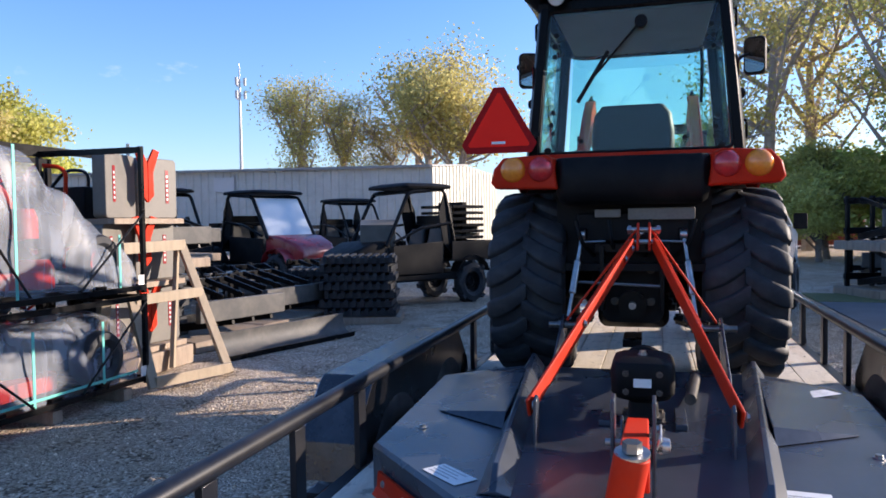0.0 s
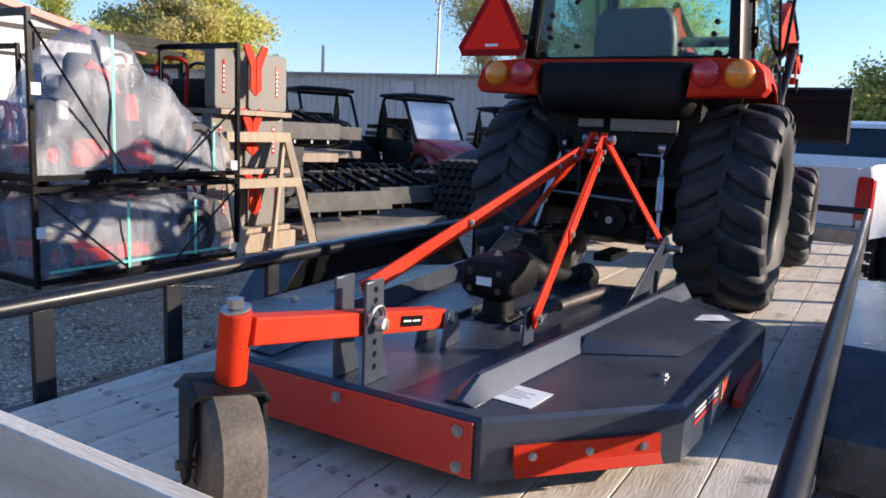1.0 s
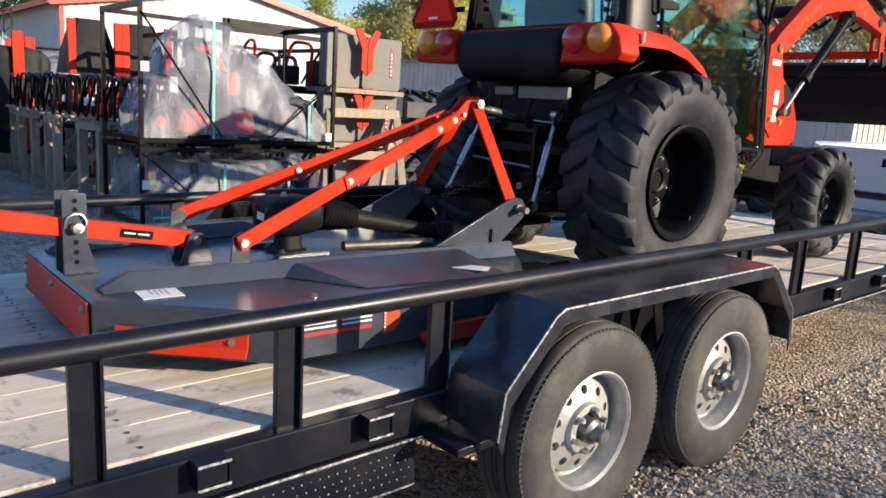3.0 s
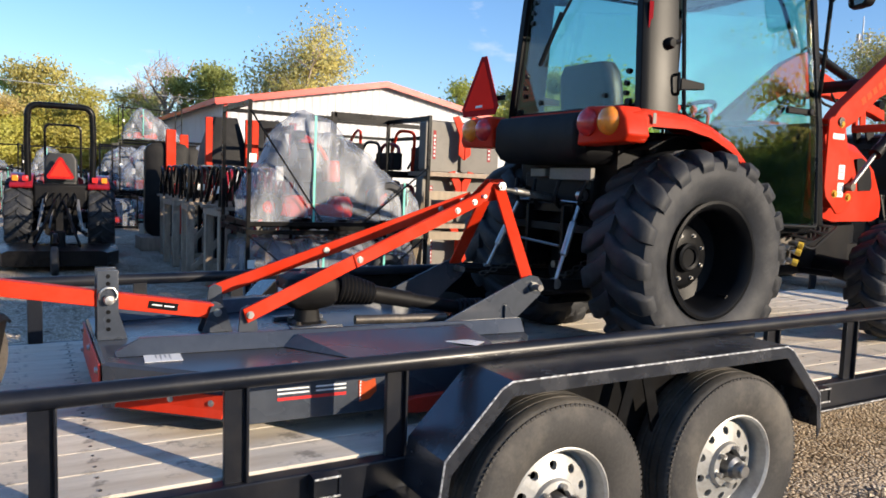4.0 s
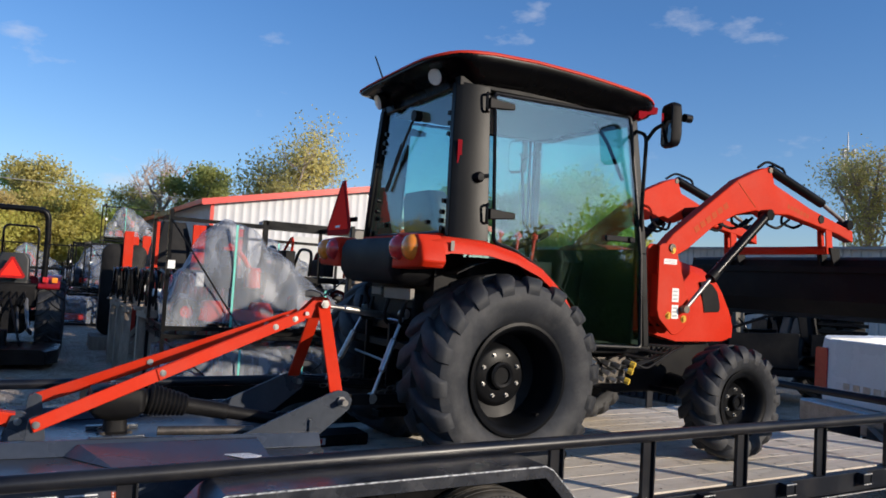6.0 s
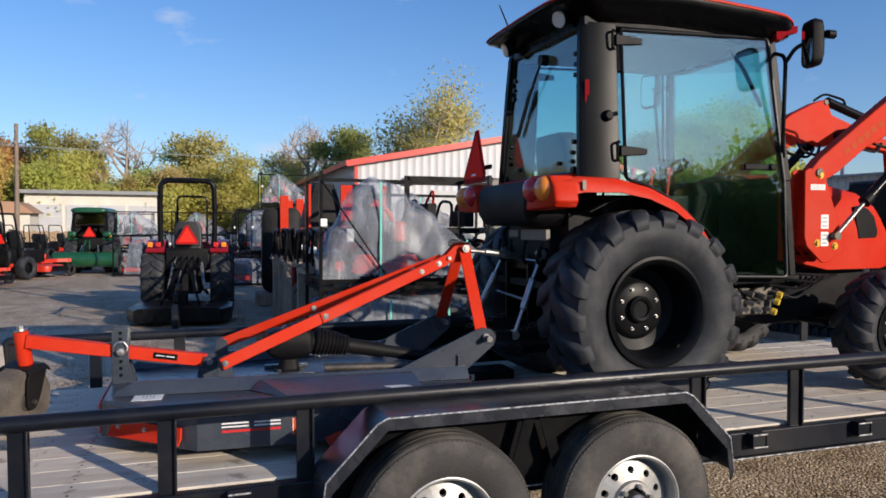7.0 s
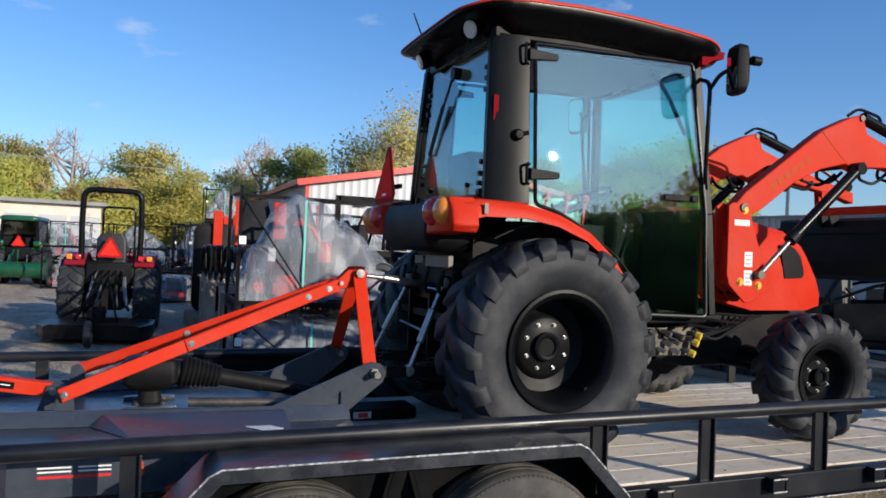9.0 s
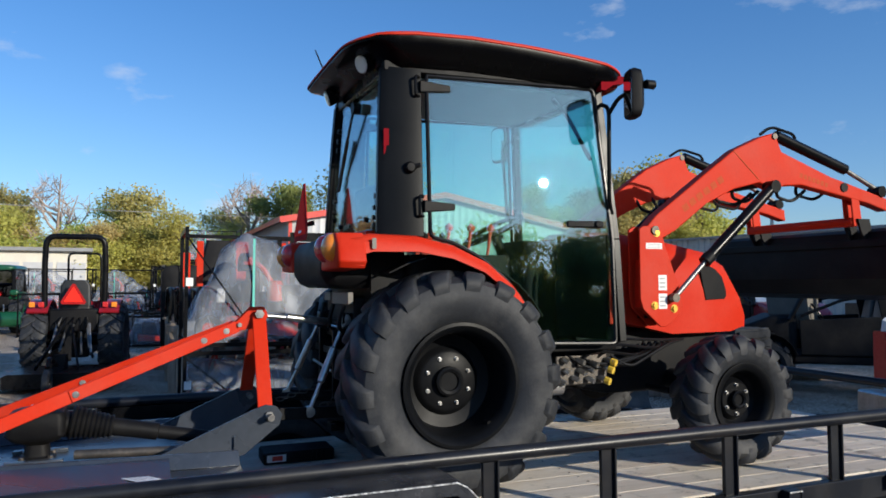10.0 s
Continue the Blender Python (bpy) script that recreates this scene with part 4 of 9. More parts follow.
# lift arms and A-frame
TOP = Vector((X(0.02), 4.61, 1.44))
for s in (-1, 1):
    p = Vector((X(s * 0.325), 3.235, 0.910))
    q = Vector((TOP.x + s * 0.05, 4.47, 1.385))
    b = B()
    d, sd, u = axes(q - p)
    beam(b, p - d * 0.02, q + d * 0.02, 0.012, 0.062)
    br = part("lift_arm", b, "orange_flat", mower, "flat orange lift arm", bevel=0.004)
    # folded flange on the upper half
    b = beam(B(), p.lerp(q, 0.40) + sd * s * 0.010, q + sd * s * 0.010, 0.010, 0.058)
    part("doubler", b, "orange_flat", br, bevel=0.003)
    bolts(br, [p.lerp(q, t) + Vector((0.016 if s > 0 else 0.008, 0, 0)) for t in (0.0, 0.42, 0.88, 0.97)], (1, 0, 0), 0.011, 0.01)
    b = prism(B(), [(p.y - 0.045, ZT), (p.y + 0.045, ZT), (p.y + 0.03, p.z + 0.02), (p.y, p.z + 0.035), (p.y - 0.03, p.z + 0.02)], p.x - s * 0.02 - 0.005, p.x - s * 0.02 + 0.005)
    part("arm_clevis", b, "black_deck", mower, bevel=0.002)
    # A-frame leg
    low = Vector((X(s * 0.375), 4.62, 0.985))
    b = beam(B(), Vector((TOP.x + s * 0.035, 4.60, 1.455)), low + Vector((-s * 0.02, -0.03, 0.02)), 0.012, 0.07, up=(0, 1, 0))
    part("mast_leg", b, "orange_flat", mower, "orange mast leg", bevel=0.004)
    # hitch side plate: black triangle rising to the lower pin
    poly = [(4.02, ZT), (4.44, ZT), (4.49, 0.80), (4.655, 0.93), (4.67, 0.98), (4.64, 1.02), (4.59, 1.03), (4.53, 1.01)]
    b = prism(B(), poly, low.x - 0.006, low.x + 0.006)
    part("hitch_plate", b, "black_deck", mower, "black hitch side plate", bevel=0.003)
    b = prism(B(), [(4.44, ZT), (4.44, 0.89), (4.45, 0.89), (4.45, ZT)], *sorted((low.x + s * 0.0065, low.x + s * 0.022)))
    part("hitch_rib", b, "black_deck", mower)
    b = B()
    tube(b, [low + Vector((-s * 0.09, -0.015, -0.01)), low + Vector((s * 0.075, -0.015, -0.01))], 0.016, 12)
    tube(b, [low + Vector((s * 0.01, -0.015, -0.01)), low + Vector((s * 0.026, -0.015, -0.01))], 0.024, 6)
    part("hitch_pin", b, "steel_dull", mower)
b = B()
for s in (-1, 1):
    prism(b, [(4.42, 1.36), (4.50, 1.43), (4.56, 1.49), (4.63, 1.49), (4.65, 1.44), (4.60, 1.38)], TOP.x + s * 0.027 - 0.006, TOP.x + s * 0.027 + 0.006)
part("mast_head", b, "orange_flat", mower, bevel=0.004)
b = tube(B(), [(TOP.x - 0.08, 4.60, 1.455), (TOP.x + 0.08, 4.60, 1.455)], 0.013, 12)
for a in (-0.075, 0.06):
    tube(b, [(TOP.x + a, 4.60, 1.455), (TOP.x + a + 0.015, 4.60, 1.455)], 0.024, 6)
part("mast_pin", b, "steel", mower)
part("mast_pin", tube(B(), [(TOP.x - 0.07, 4.50, 1.40), (TOP.x + 0.07, 4.50, 1.40)], 0.011, 8), "steel", mower)
# gearbox
b = B()
gx, gy = X(0.03), 3.58
loft(b, [[(gx + x, gy + y, z) for x, y in rrect(-w1, w1, -l1, l1, 0.035)] for w1, l1, z in ((0.075, 0.075, ZT), (0.075, 0.075, 0.80), (0.055, 0.055, 0.81), (0.05, 0.05, 0.865), (0.09, 0.10, 0.885), (0.108, 0.12, 0.91), (0.11, 0.125, 0.99), (0.10, 0.115, 1.015), (0.07, 0.08, 1.03))])
lathe(b, [(0.06, 0.0), (0.062, 0.13), (0.055, 0.17), (0.0, 0.17)], (gx, gy, 0.945), 24, axis="y")
gear = part("gearbox", b, "black_matt", mower, "black cast gearbox", bevel=0.003)
for k in range(4):
    t = math.pi / 4 + k * math.pi / 2
    b = B()
    bolt(b, (gx + 0.085 * math.cos(t), gy + 0.085 * math.sin(t), 0.80), (0, 0, 1), 0.012, 0.014)
    part("bolt", b, "steel_dark", gear)
    b = B()
    bolt(b, (gx + 0.08 * math.cos(t), gy - 0.125, 0.95 + 0.045 * math.sin(t)), (0, -1, 0), 0.008, 0.008)
    part("bolt", b, "steel_dark", gear)
bolts(gear, [(gx, gy - 0.02, 1.03)], (0, 0, 1), 0.012, 0.016)
b = box(B(), gx - 0.03, gx + 0.03, gy - 0.129, gy - 0.126, 0.935, 0.965)
part("plate", b, "label", gear)
for x in (-0.13, 0.13):
    part("mount_rail", box(B(), gx + x - 0.02, gx + x + 0.02, gy - 0.12, gy + 0.12, ZT, ZT + 0.02), "black_deck", mower, bevel=0.003)
# drive shaft with bellows guards
p, q = Vector((gx, gy + 0.14, 0.955)), Vector((gx, 4.5, 0.80))
b = B()
pts, rs = [], []
for i in range(19):
    t = i / 18
    pts.append(p.lerp(q, t * 0.24))
    rs.append((0.085 - 0.03 * t) * (1.0 if i % 2 else 0.88))
tube(b, pts, rs, 20)
shaft = part("shaft_boot", b, "black_matt", mower, "black ribbed shaft boot")
part("drive_shaft", tube(B(), [p.lerp(q, 0.22), p.lerp(q, 0.5), p.lerp(q, 0.505), p.lerp(q, 0.98)], [0.042, 0.042, 0.034, 0.034], 18), "black_matt", mower, "black plastic drive-shaft guard")
pts, rs = [], []
for i in range(13):
    t = i / 12
    pts.append(p.lerp(q, 0.84 + t * 0.2))
    rs.append((0.045 + 0.03 * t) * (1.0 if i % 2 else 0.88))
part("shaft_boot", tube(B(), pts, rs, 18), "black_matt", mower)
b = B()
tube(b, [(X(0.20), 3.75, 0.83), (X(0.24), 4.2, 0.82)], 0.022, 12)
part("stabiliser_tube", b, "steel_dark", mower)
b = box(B(), X(0.36), X(0.66), 4.53, 4.80, 0.60, 0.70)
skb = part("drive_box", b, "black_matt", mower, bevel=0.012)
part("drive_label", box(B(), X(0.6605), X(0.662), 4.56, 4.68, 0.64, 0.67), "text_red", skb)
b = B()
pts = [(X(0.34), 4.28 + 0.005 * i, 0.66) for i in range(0)]
for x in (X(0.47),):
    pts, rs = [], []
    for i in range(11):
        pts.append((x, 4.80 + i * 0.012, 0.66))
        rs.append(0.05 if i % 2 else 0.042)
    tube(b, pts, rs, 14)
part("spare_boot", b, "black_matt", mower)
bolts(pan, [(X(0.72), 3.30, ZT), (X(-0.72), 3.30, ZT)], (0, 0, 1), 0.012, 0.012)

# ---- cab tractor with front loader ----
tx = -0.08
tractor = thing("tractor", (tx, 5.9, DECK), "orange compact cab tractor with black front loader bucket", "tractor", rake=True)
T = lambda a: tx + a
RW, FW = (5.475, 1.115), (7.185, 0.938)


LUGS = {}


def tractor_wheel(s, rear):
    y, z = RW if rear else FW
    if rear:
        c, R, wd, rim, n, lw, lh = (T(s * 0.585), y, z), 0.562, 0.45, 0.285, 18, 0.102, 0.031
    else:
        c, R, wd, rim, n, lw, lh = (T(s * 0.72), y, z), 0.365, 0.27, 0.195, 16, 0.074, 0.025
    tyre = part("tyre", lugged_tyre(B(), c, R, wd, rim, n, lw, lh, joined=False), "rubber", tractor, "black lugged tractor tyre")
    key = "rear" if rear else "front"
    if key not in LUGS:
        LUGS[key] = []
        for rows in lug_rows((0, 0, 0), R, wd, rim, n, lw, lh, True):
            bm = loft(B(), rows)
            bmesh.ops.recalc_face_normals(bm, faces=bm.faces)
            me = bpy.data.meshes.new("tread_lug")
            bm.to_mesh(me)
            bm.free()
            me.materials.append(M["rubber"])
            LUGS[key].append(finish(me, True, 55))
    for me in LUGS[key]:
        for k in range(n):
            ob = new("tread_lug", me)
            ob.parent = tyre
            ob.location = Vector(c) - BASE[tractor.name]
            ob.rotation_euler = (k * math.tau / n, 0, 0)
    h = wd / 2
    # rim: flange, deep dish, centre
    prof = [(rim + 0.006, -h * 0.62), (rim - 0.012, -h * 0.5), (rim - 0.02, h * 0.3), (rim - 0.01, h * 0.62), (rim + 0.018, h * 0.78), (rim + 0.02, h * 0.84), (rim + 0.004, h * 0.85), (rim - 0.02, h * 0.78), (rim - 0.035, h * 0.6)]
    dish = -0.02 if rear else 0.015
    prof += [(rim - 0.045, h * 0.2), (rim - 0.05, dish + 0.005), (rim * 0.62, dish - 0.012), (rim * 0.56, dish + 0.01), (rim * 0.5, dish + 0.022), (0.04, dish + 0.022)]
    rm = part("rim", lathe(B(), prof, c, 48, sign=s), "rim_black", tractor, "satin black steel wheel rim")
    b = lathe(B(), [(rim * 0.26, dish + 0.02), (rim * 0.26, dish + 0.05), (rim * 0.22, dish + 0.056), (rim * 0.17, dish + 0.05), (rim * 0.16, dish + 0.04), (0.0, dish + 0.04)], c, 32, sign=s)
    part("hub", b, "rim_black", rm)
    k = 8 if rear else 6
    for i in range(k):
        b = B()
        t = (i + 0.5) * math.tau / k
        p = Vector(c) + Vector((s * (dish + 0.02), rim * 0.42 * math.cos(t), rim * 0.42 * math.sin(t)))
        tube(b, [p, p + Vector((s * 0.004, 0, 0))], 0.0115, 12)
        tube(b, [p, p + Vector((s * 0.016, 0, 0))], 0.008, 6)
        part("wheel_nut", b, "steel", rm)
    t = -0.9
    p = Vector(c) + Vector((s * (h * 0.45), (rim - 0.03) * math.cos(t), (rim - 0.03) * math.sin(t)))
    part("valve", tube(B(), [p, p + Vector((s * 0.05, 0, 0))], 0.012, 8), "black", rm)


for s in (-1, 1):
    tractor_wheel(s, True)
    tractor_wheel(s, False)
# driveline: rear axle, gearbox, chassis, front axle
b = B()
tube(b, [(T(-0.5), RW[0], RW[1]), (T(-0.3), RW[0], RW[1]), (T(-0.24), RW[0], RW[1]), (T(0.24), RW[0], RW[1]), (T(0.3), RW[0], RW[1]), (T(0.5), RW[0], RW[1])], [0.10, 0.10, 0.17, 0.17, 0.10, 0.10], 20)
loft(b, [[(T(x), y, RW[1] + z) for x, z in rrect(-w1, w1, -h1, h1, 0.06)] for w1, h1, y in ((0.17, 0.2, 5.16), (0.2, 0.24, 5.25), (0.2, 0.24, 5.75), (0.15, 0.18, 6.0), (0.14, 0.16, 6.6))])
part("transaxle", b, "black_matt", tractor, "black cast rear axle housing")
for k, (x, z) in enumerate(((-0.1, 0.1), (0.1, 0.1), (-0.1, -0.08), (0.1, -0.08), (0.0, 0.14))):
    b = B()
    bolt(b, (T(x), 5.16, RW[1] + z), (0, -1, 0), 0.016, 0.014)
    part("housing_bolt", b, "steel_dark", tractor)
part("output_shaft", tube(B(), [(T(0), 5.16, 1.02), (T(0), 5.06, 1.02)], 0.02, 12), "steel", tractor)
b = lathe(B(), [(0.07, 0.0), (0.08, 0.02), (0.08, 0.06), (0.0, 0.06)], (T(0), 5.17, 1.02), 20, axis="y", sign=-1)
part("shaft_guard", b, "black", tractor)
part("drawbar", box(B(), T(-0.05), T(0.05), 5.0, 5.3, 0.80, 0.84), "black", tractor, bevel=0.004)
for x in (-0.16, 0.16):
    part("hitch_cheek", box(B(), T(x - 0.012), T(x + 0.012), 4.98, 5.2, 1.0, 1.36), "black", tractor, bevel=0.004)
part("hitch_crossbar", box(B(), T(-0.2), T(0.2), 5.02, 5.06, 1.32, 1.37), "black", tractor, bevel=0.004)
b = B()
loft(b, [[(T(x), y, 1.12 + z) for x, z in rrect(-w1, w1, -h1, h1, 0.03)] for w1, h1, y in ((0.17, 0.16, 6.5), (0.2, 0.2, 6.7), (0.2, 0.2, 7.5), (0.16, 0.14, 7.62))])
box(b, T(-0.2), T(0.2), 7.5, 7.72, 1.0, 1.12)
part("engine_block", b, "black_matt", tractor)
b = B()
tube(b, [(T(-0.62), FW[0], FW[1]), (T(-0.3), FW[0], FW[1] + 0.04), (T(0), FW[0], FW[1] + 0.06), (T(0.3), FW[0], FW[1] + 0.04), (T(0.62), FW[0], FW[1])], [0.09, 0.065, 0.085, 0.065, 0.09], 16)
box(b, T(-0.09), T(0.09), 6.95, 7.4, 0.95, 1.12)
tube(b, [(T(-0.42), 7.0, 0.95), (T(0.42), 7.0, 0.95)], 0.022, 10)
part("front_axle", b, "black_matt", tractor)
# belly tank, step and hydraulic couplers on the near flank
for s in (-1, 1):
    b = B()
    loft(b, [[(T(s * 0.30) + x, y, 1.13 + z) for x, z in rrect(-0.13, 0.13, -0.11, 0.11, 0.03)] for y in (5.98, 6.02, 6.42, 6.46)])
    part("fuel_tank", b, "black_matt", tractor, bevel=0.01)
b = box(B(), T(0.36), T(0.46), 6.18, 6.52, 1.03, 1.20)
val = part("loader_valve", b, "steel_dark", tractor, "loader valve block with couplers", bevel=0.008)
rnd = random.Random(3)
for i in range(4):
    for j in range(3):
        y, z = 6.2 + i * 0.085 + j * 0.015 + rnd.uniform(-0.02, 0.02), 1.06 + j * 0.055 + rnd.uniform(-0.015, 0.015)
        e = rnd.uniform(-0.015, 0.02)
        part("coupler", tube(B(), [(T(0.44), y, z), (T(0.47), y + 0.01, z), (T(0.472), y + 0.01, z), (T(0.50) + e, y + 0.03, z - 0.015)], [0.011, 0.011, 0.016, 0.016], 8), "steel" if (i + j) % 3 else "steel_dull", val)
        if i == 3:
            b2 = tube(B(), [(T(0.50), y + 0.025, z - 0.012), (T(0.525), y + 0.04, z - 0.02)], 0.021, 8)
            part("dust_cap", b2, "yellow", val, "yellow rubber dust cap")
for i in range(7):
    y0, z0 = 6.25 + i * 0.05, 1.16 + rnd.uniform(-0.05, 0.06)
    b = tube(B(), bend([(T(0.45), y0, z0), (T(0.50), y0 + 0.1, z0 + rnd.uniform(-0.1, 0.1)), (T(0.42), 6.75 + i * 0.04, 1.18 + rnd.uniform(-0.08, 0.08)), (T(0.3), 6.9 + i * 0.05, 1.25)], 0.12), 0.009, 6)
    part("hose", b, "black_matt", val)
lathe_b = lathe(B(), [(0.0, 0.0), (0.055, 0.0), (0.055, 0.13), (0.0, 0.13)], (T(0.42), 6.1, 1.03), 18, axis="y")
part("oil_filter", lathe_b, "steel", tractor)

# rear fenders with lamps
FEN = [(4.875, 1.70), (4.88, 1.79), (4.93, 1.835), (5.04, 1.852), (5.28, 1.845), (5.48, 1.80), (5.66, 1.72), (5.81, 1.60), (5.91, 1.47), (5.98, 1.33)]
for s in (-1, 1):
    rows = []
    for i, (y, z) in enumerate(FEN):
        k = i / (len(FEN) - 1)
        lip = 0.115 - 0.075 * k
        ny, nz_ = -(FEN[min(i + 1, 9)][1] - FEN[max(i - 1, 0)][1]), FEN[min(i + 1, 9)][0] - FEN[max(i - 1, 0)][0]
        ln = math.hypot(ny, nz_)
        ny, nz_ = ny / ln, nz_ / ln
        out = 0.74 - 0.04 * k
        rows.append([(T(s * 0.40), y - ny * 0.0, z), (T(s * (out - 0.07)), y, z), (T(s * (out - 0.02)), y - ny * 0.012, z - nz_ * 0.012), (T(s * out), y - ny * 0.045, z - nz_ * 0.045), (T(s * (out + 0.004)), y - ny * lip, z - nz_ * lip)])
    if s < 0:
        rows = [r[::-1] for r in rows]
    rows = [r[::-1] for r in rows]
    b = strip(B(), rows, 0.012)
    fen = part("rear_fender", b, "orange", tractor, "orange rear fender", angle=50)
    b = B()
    rings = []
    pod = [(0.385, 1.672), (0.73, 1.682), (0.758, 1.715), (0.74, 1.79), (0.685, 1.852), (0.45, 1.864), (0.412, 1.845)]
    for y, k in ((5.0, 1.0), (4.895, 1.0), (4.872, 0.97), (4.864, 0.9)):
        rings.append([(T(s * (0.585 + (x - 0.585) * k)), y, 1.77 + (z - 1.77) * k) for x, z in pod])
    rings_b = loft(B(), rings)
    part("lamp_housing", rings_b, "orange", fen, angle=35, bevel=0.006)
    for k, m_, nm in ((0.477, "red_lens", "red_lamp"), (0.628, "amber", "amber_lamp")):
        c = (T(s * k), 4.866, 1.783)
        b = lathe(B(), [(0.069, 0.0), (0.067, 0.012), (0.058, 0.03), (0.036, 0.045), (0.014, 0.052), (0.0, 0.053)], c, 28, axis="y", sign=-1)
        part(nm, b, m_, fen)
    # inner black liner against the cab
    arc = [(RW[0] + 0.635 * math.cos(radians(a)), RW[1] + 0.635 * math.sin(radians(a))) for a in range(30, 125, 10)]
    rows = [[(T(s * 0.39), y, z), (T(s * 0.60), y, z)] for y, z in arc]
    part("liner", strip(B(), rows if s > 0 else [r[::-1] for r in rows], 0.006), "black_matt", fen)
    # reflector and pods on the fender face
    b = box(B(), T(s * 0.743) - 0.002, T(s * 0.743) + 0.002, 5.03, 5.05, 1.775, 1.825)
    part("reflector", b, "grey_plate", fen)
# black rear panel between the fenders
b = loft(B(), [[(T(x * k), y + o, z) for x, y in ((-0.40, 4.92), (-0.36, 4.87), (0.36, 4.87), (0.40, 4.92), (0.40, 5.15), (-0.40, 5.15))] for k, o, z in ((0.9, 0.08, 1.585), (0.97, 0.03, 1.61), (1.0, 0.0, 1.66), (1.0, 0.0, 1.79), (1.0, 0.03, 1.845))])
part("rear_panel", b, "black_matt", tractor, "black plastic rear panel", bevel=0.01)
b = box(B(), T(-0.50), T(0.50), 5.07, 5.118, 1.852, 1.876)
part("orange_sill", b, "orange", tractor, bevel=0.004)
for x in (-0.3, -0.12, 0.1, 0.33):
    part("rear_hose", tube(B(), bend([(T(x), 5.0, 1.5), (T(x * 0.9), 4.97, 1.38), (T(x * 0.7), 5.1, 1.3)], 0.1), 0.012, 6), "black_matt", tractor)
part("rear_bracket", box(B(), T(-0.02), T(0.33), 5.02, 5.05, 1.50, 1.565), "grey_plate", tractor, "dull grey bracket plate", bevel=0.004)
part("rear_bracket", box(B(), T(-0.2), T(-0.06), 5.02, 5.05, 1.515, 1.56), "grey_plate", tractor, "dull grey bracket plate", bevel=0.004)
for x in (-0.28, 0.3):
    part("chain_link_rod", tube(B(), [(T(x), 5.0, 1.38), (T(x * 0.5), 4.98, 1.385)], 0.006, 6), "steel", tractor)
part("hitch_rod", tube(B(), [(T(-0.3), 4.98, 1.16), (T(0.15), 4.98, 1.14)], 0.008, 6), "steel_dull", tractor)
part("remote_valve", box(B(), T(-0.3), T(0.3), 5.06, 5.2, 1.38, 1.54), "black_matt", tractor, bevel=0.01)

# cab frame
def cab_pt(s, y, z):
    """The side of the cab leans in towards the roof."""
    t = (z - 1.85) / 0.85
    return Vector((T(s * (0.60 - 0.075 * t)), y, z))


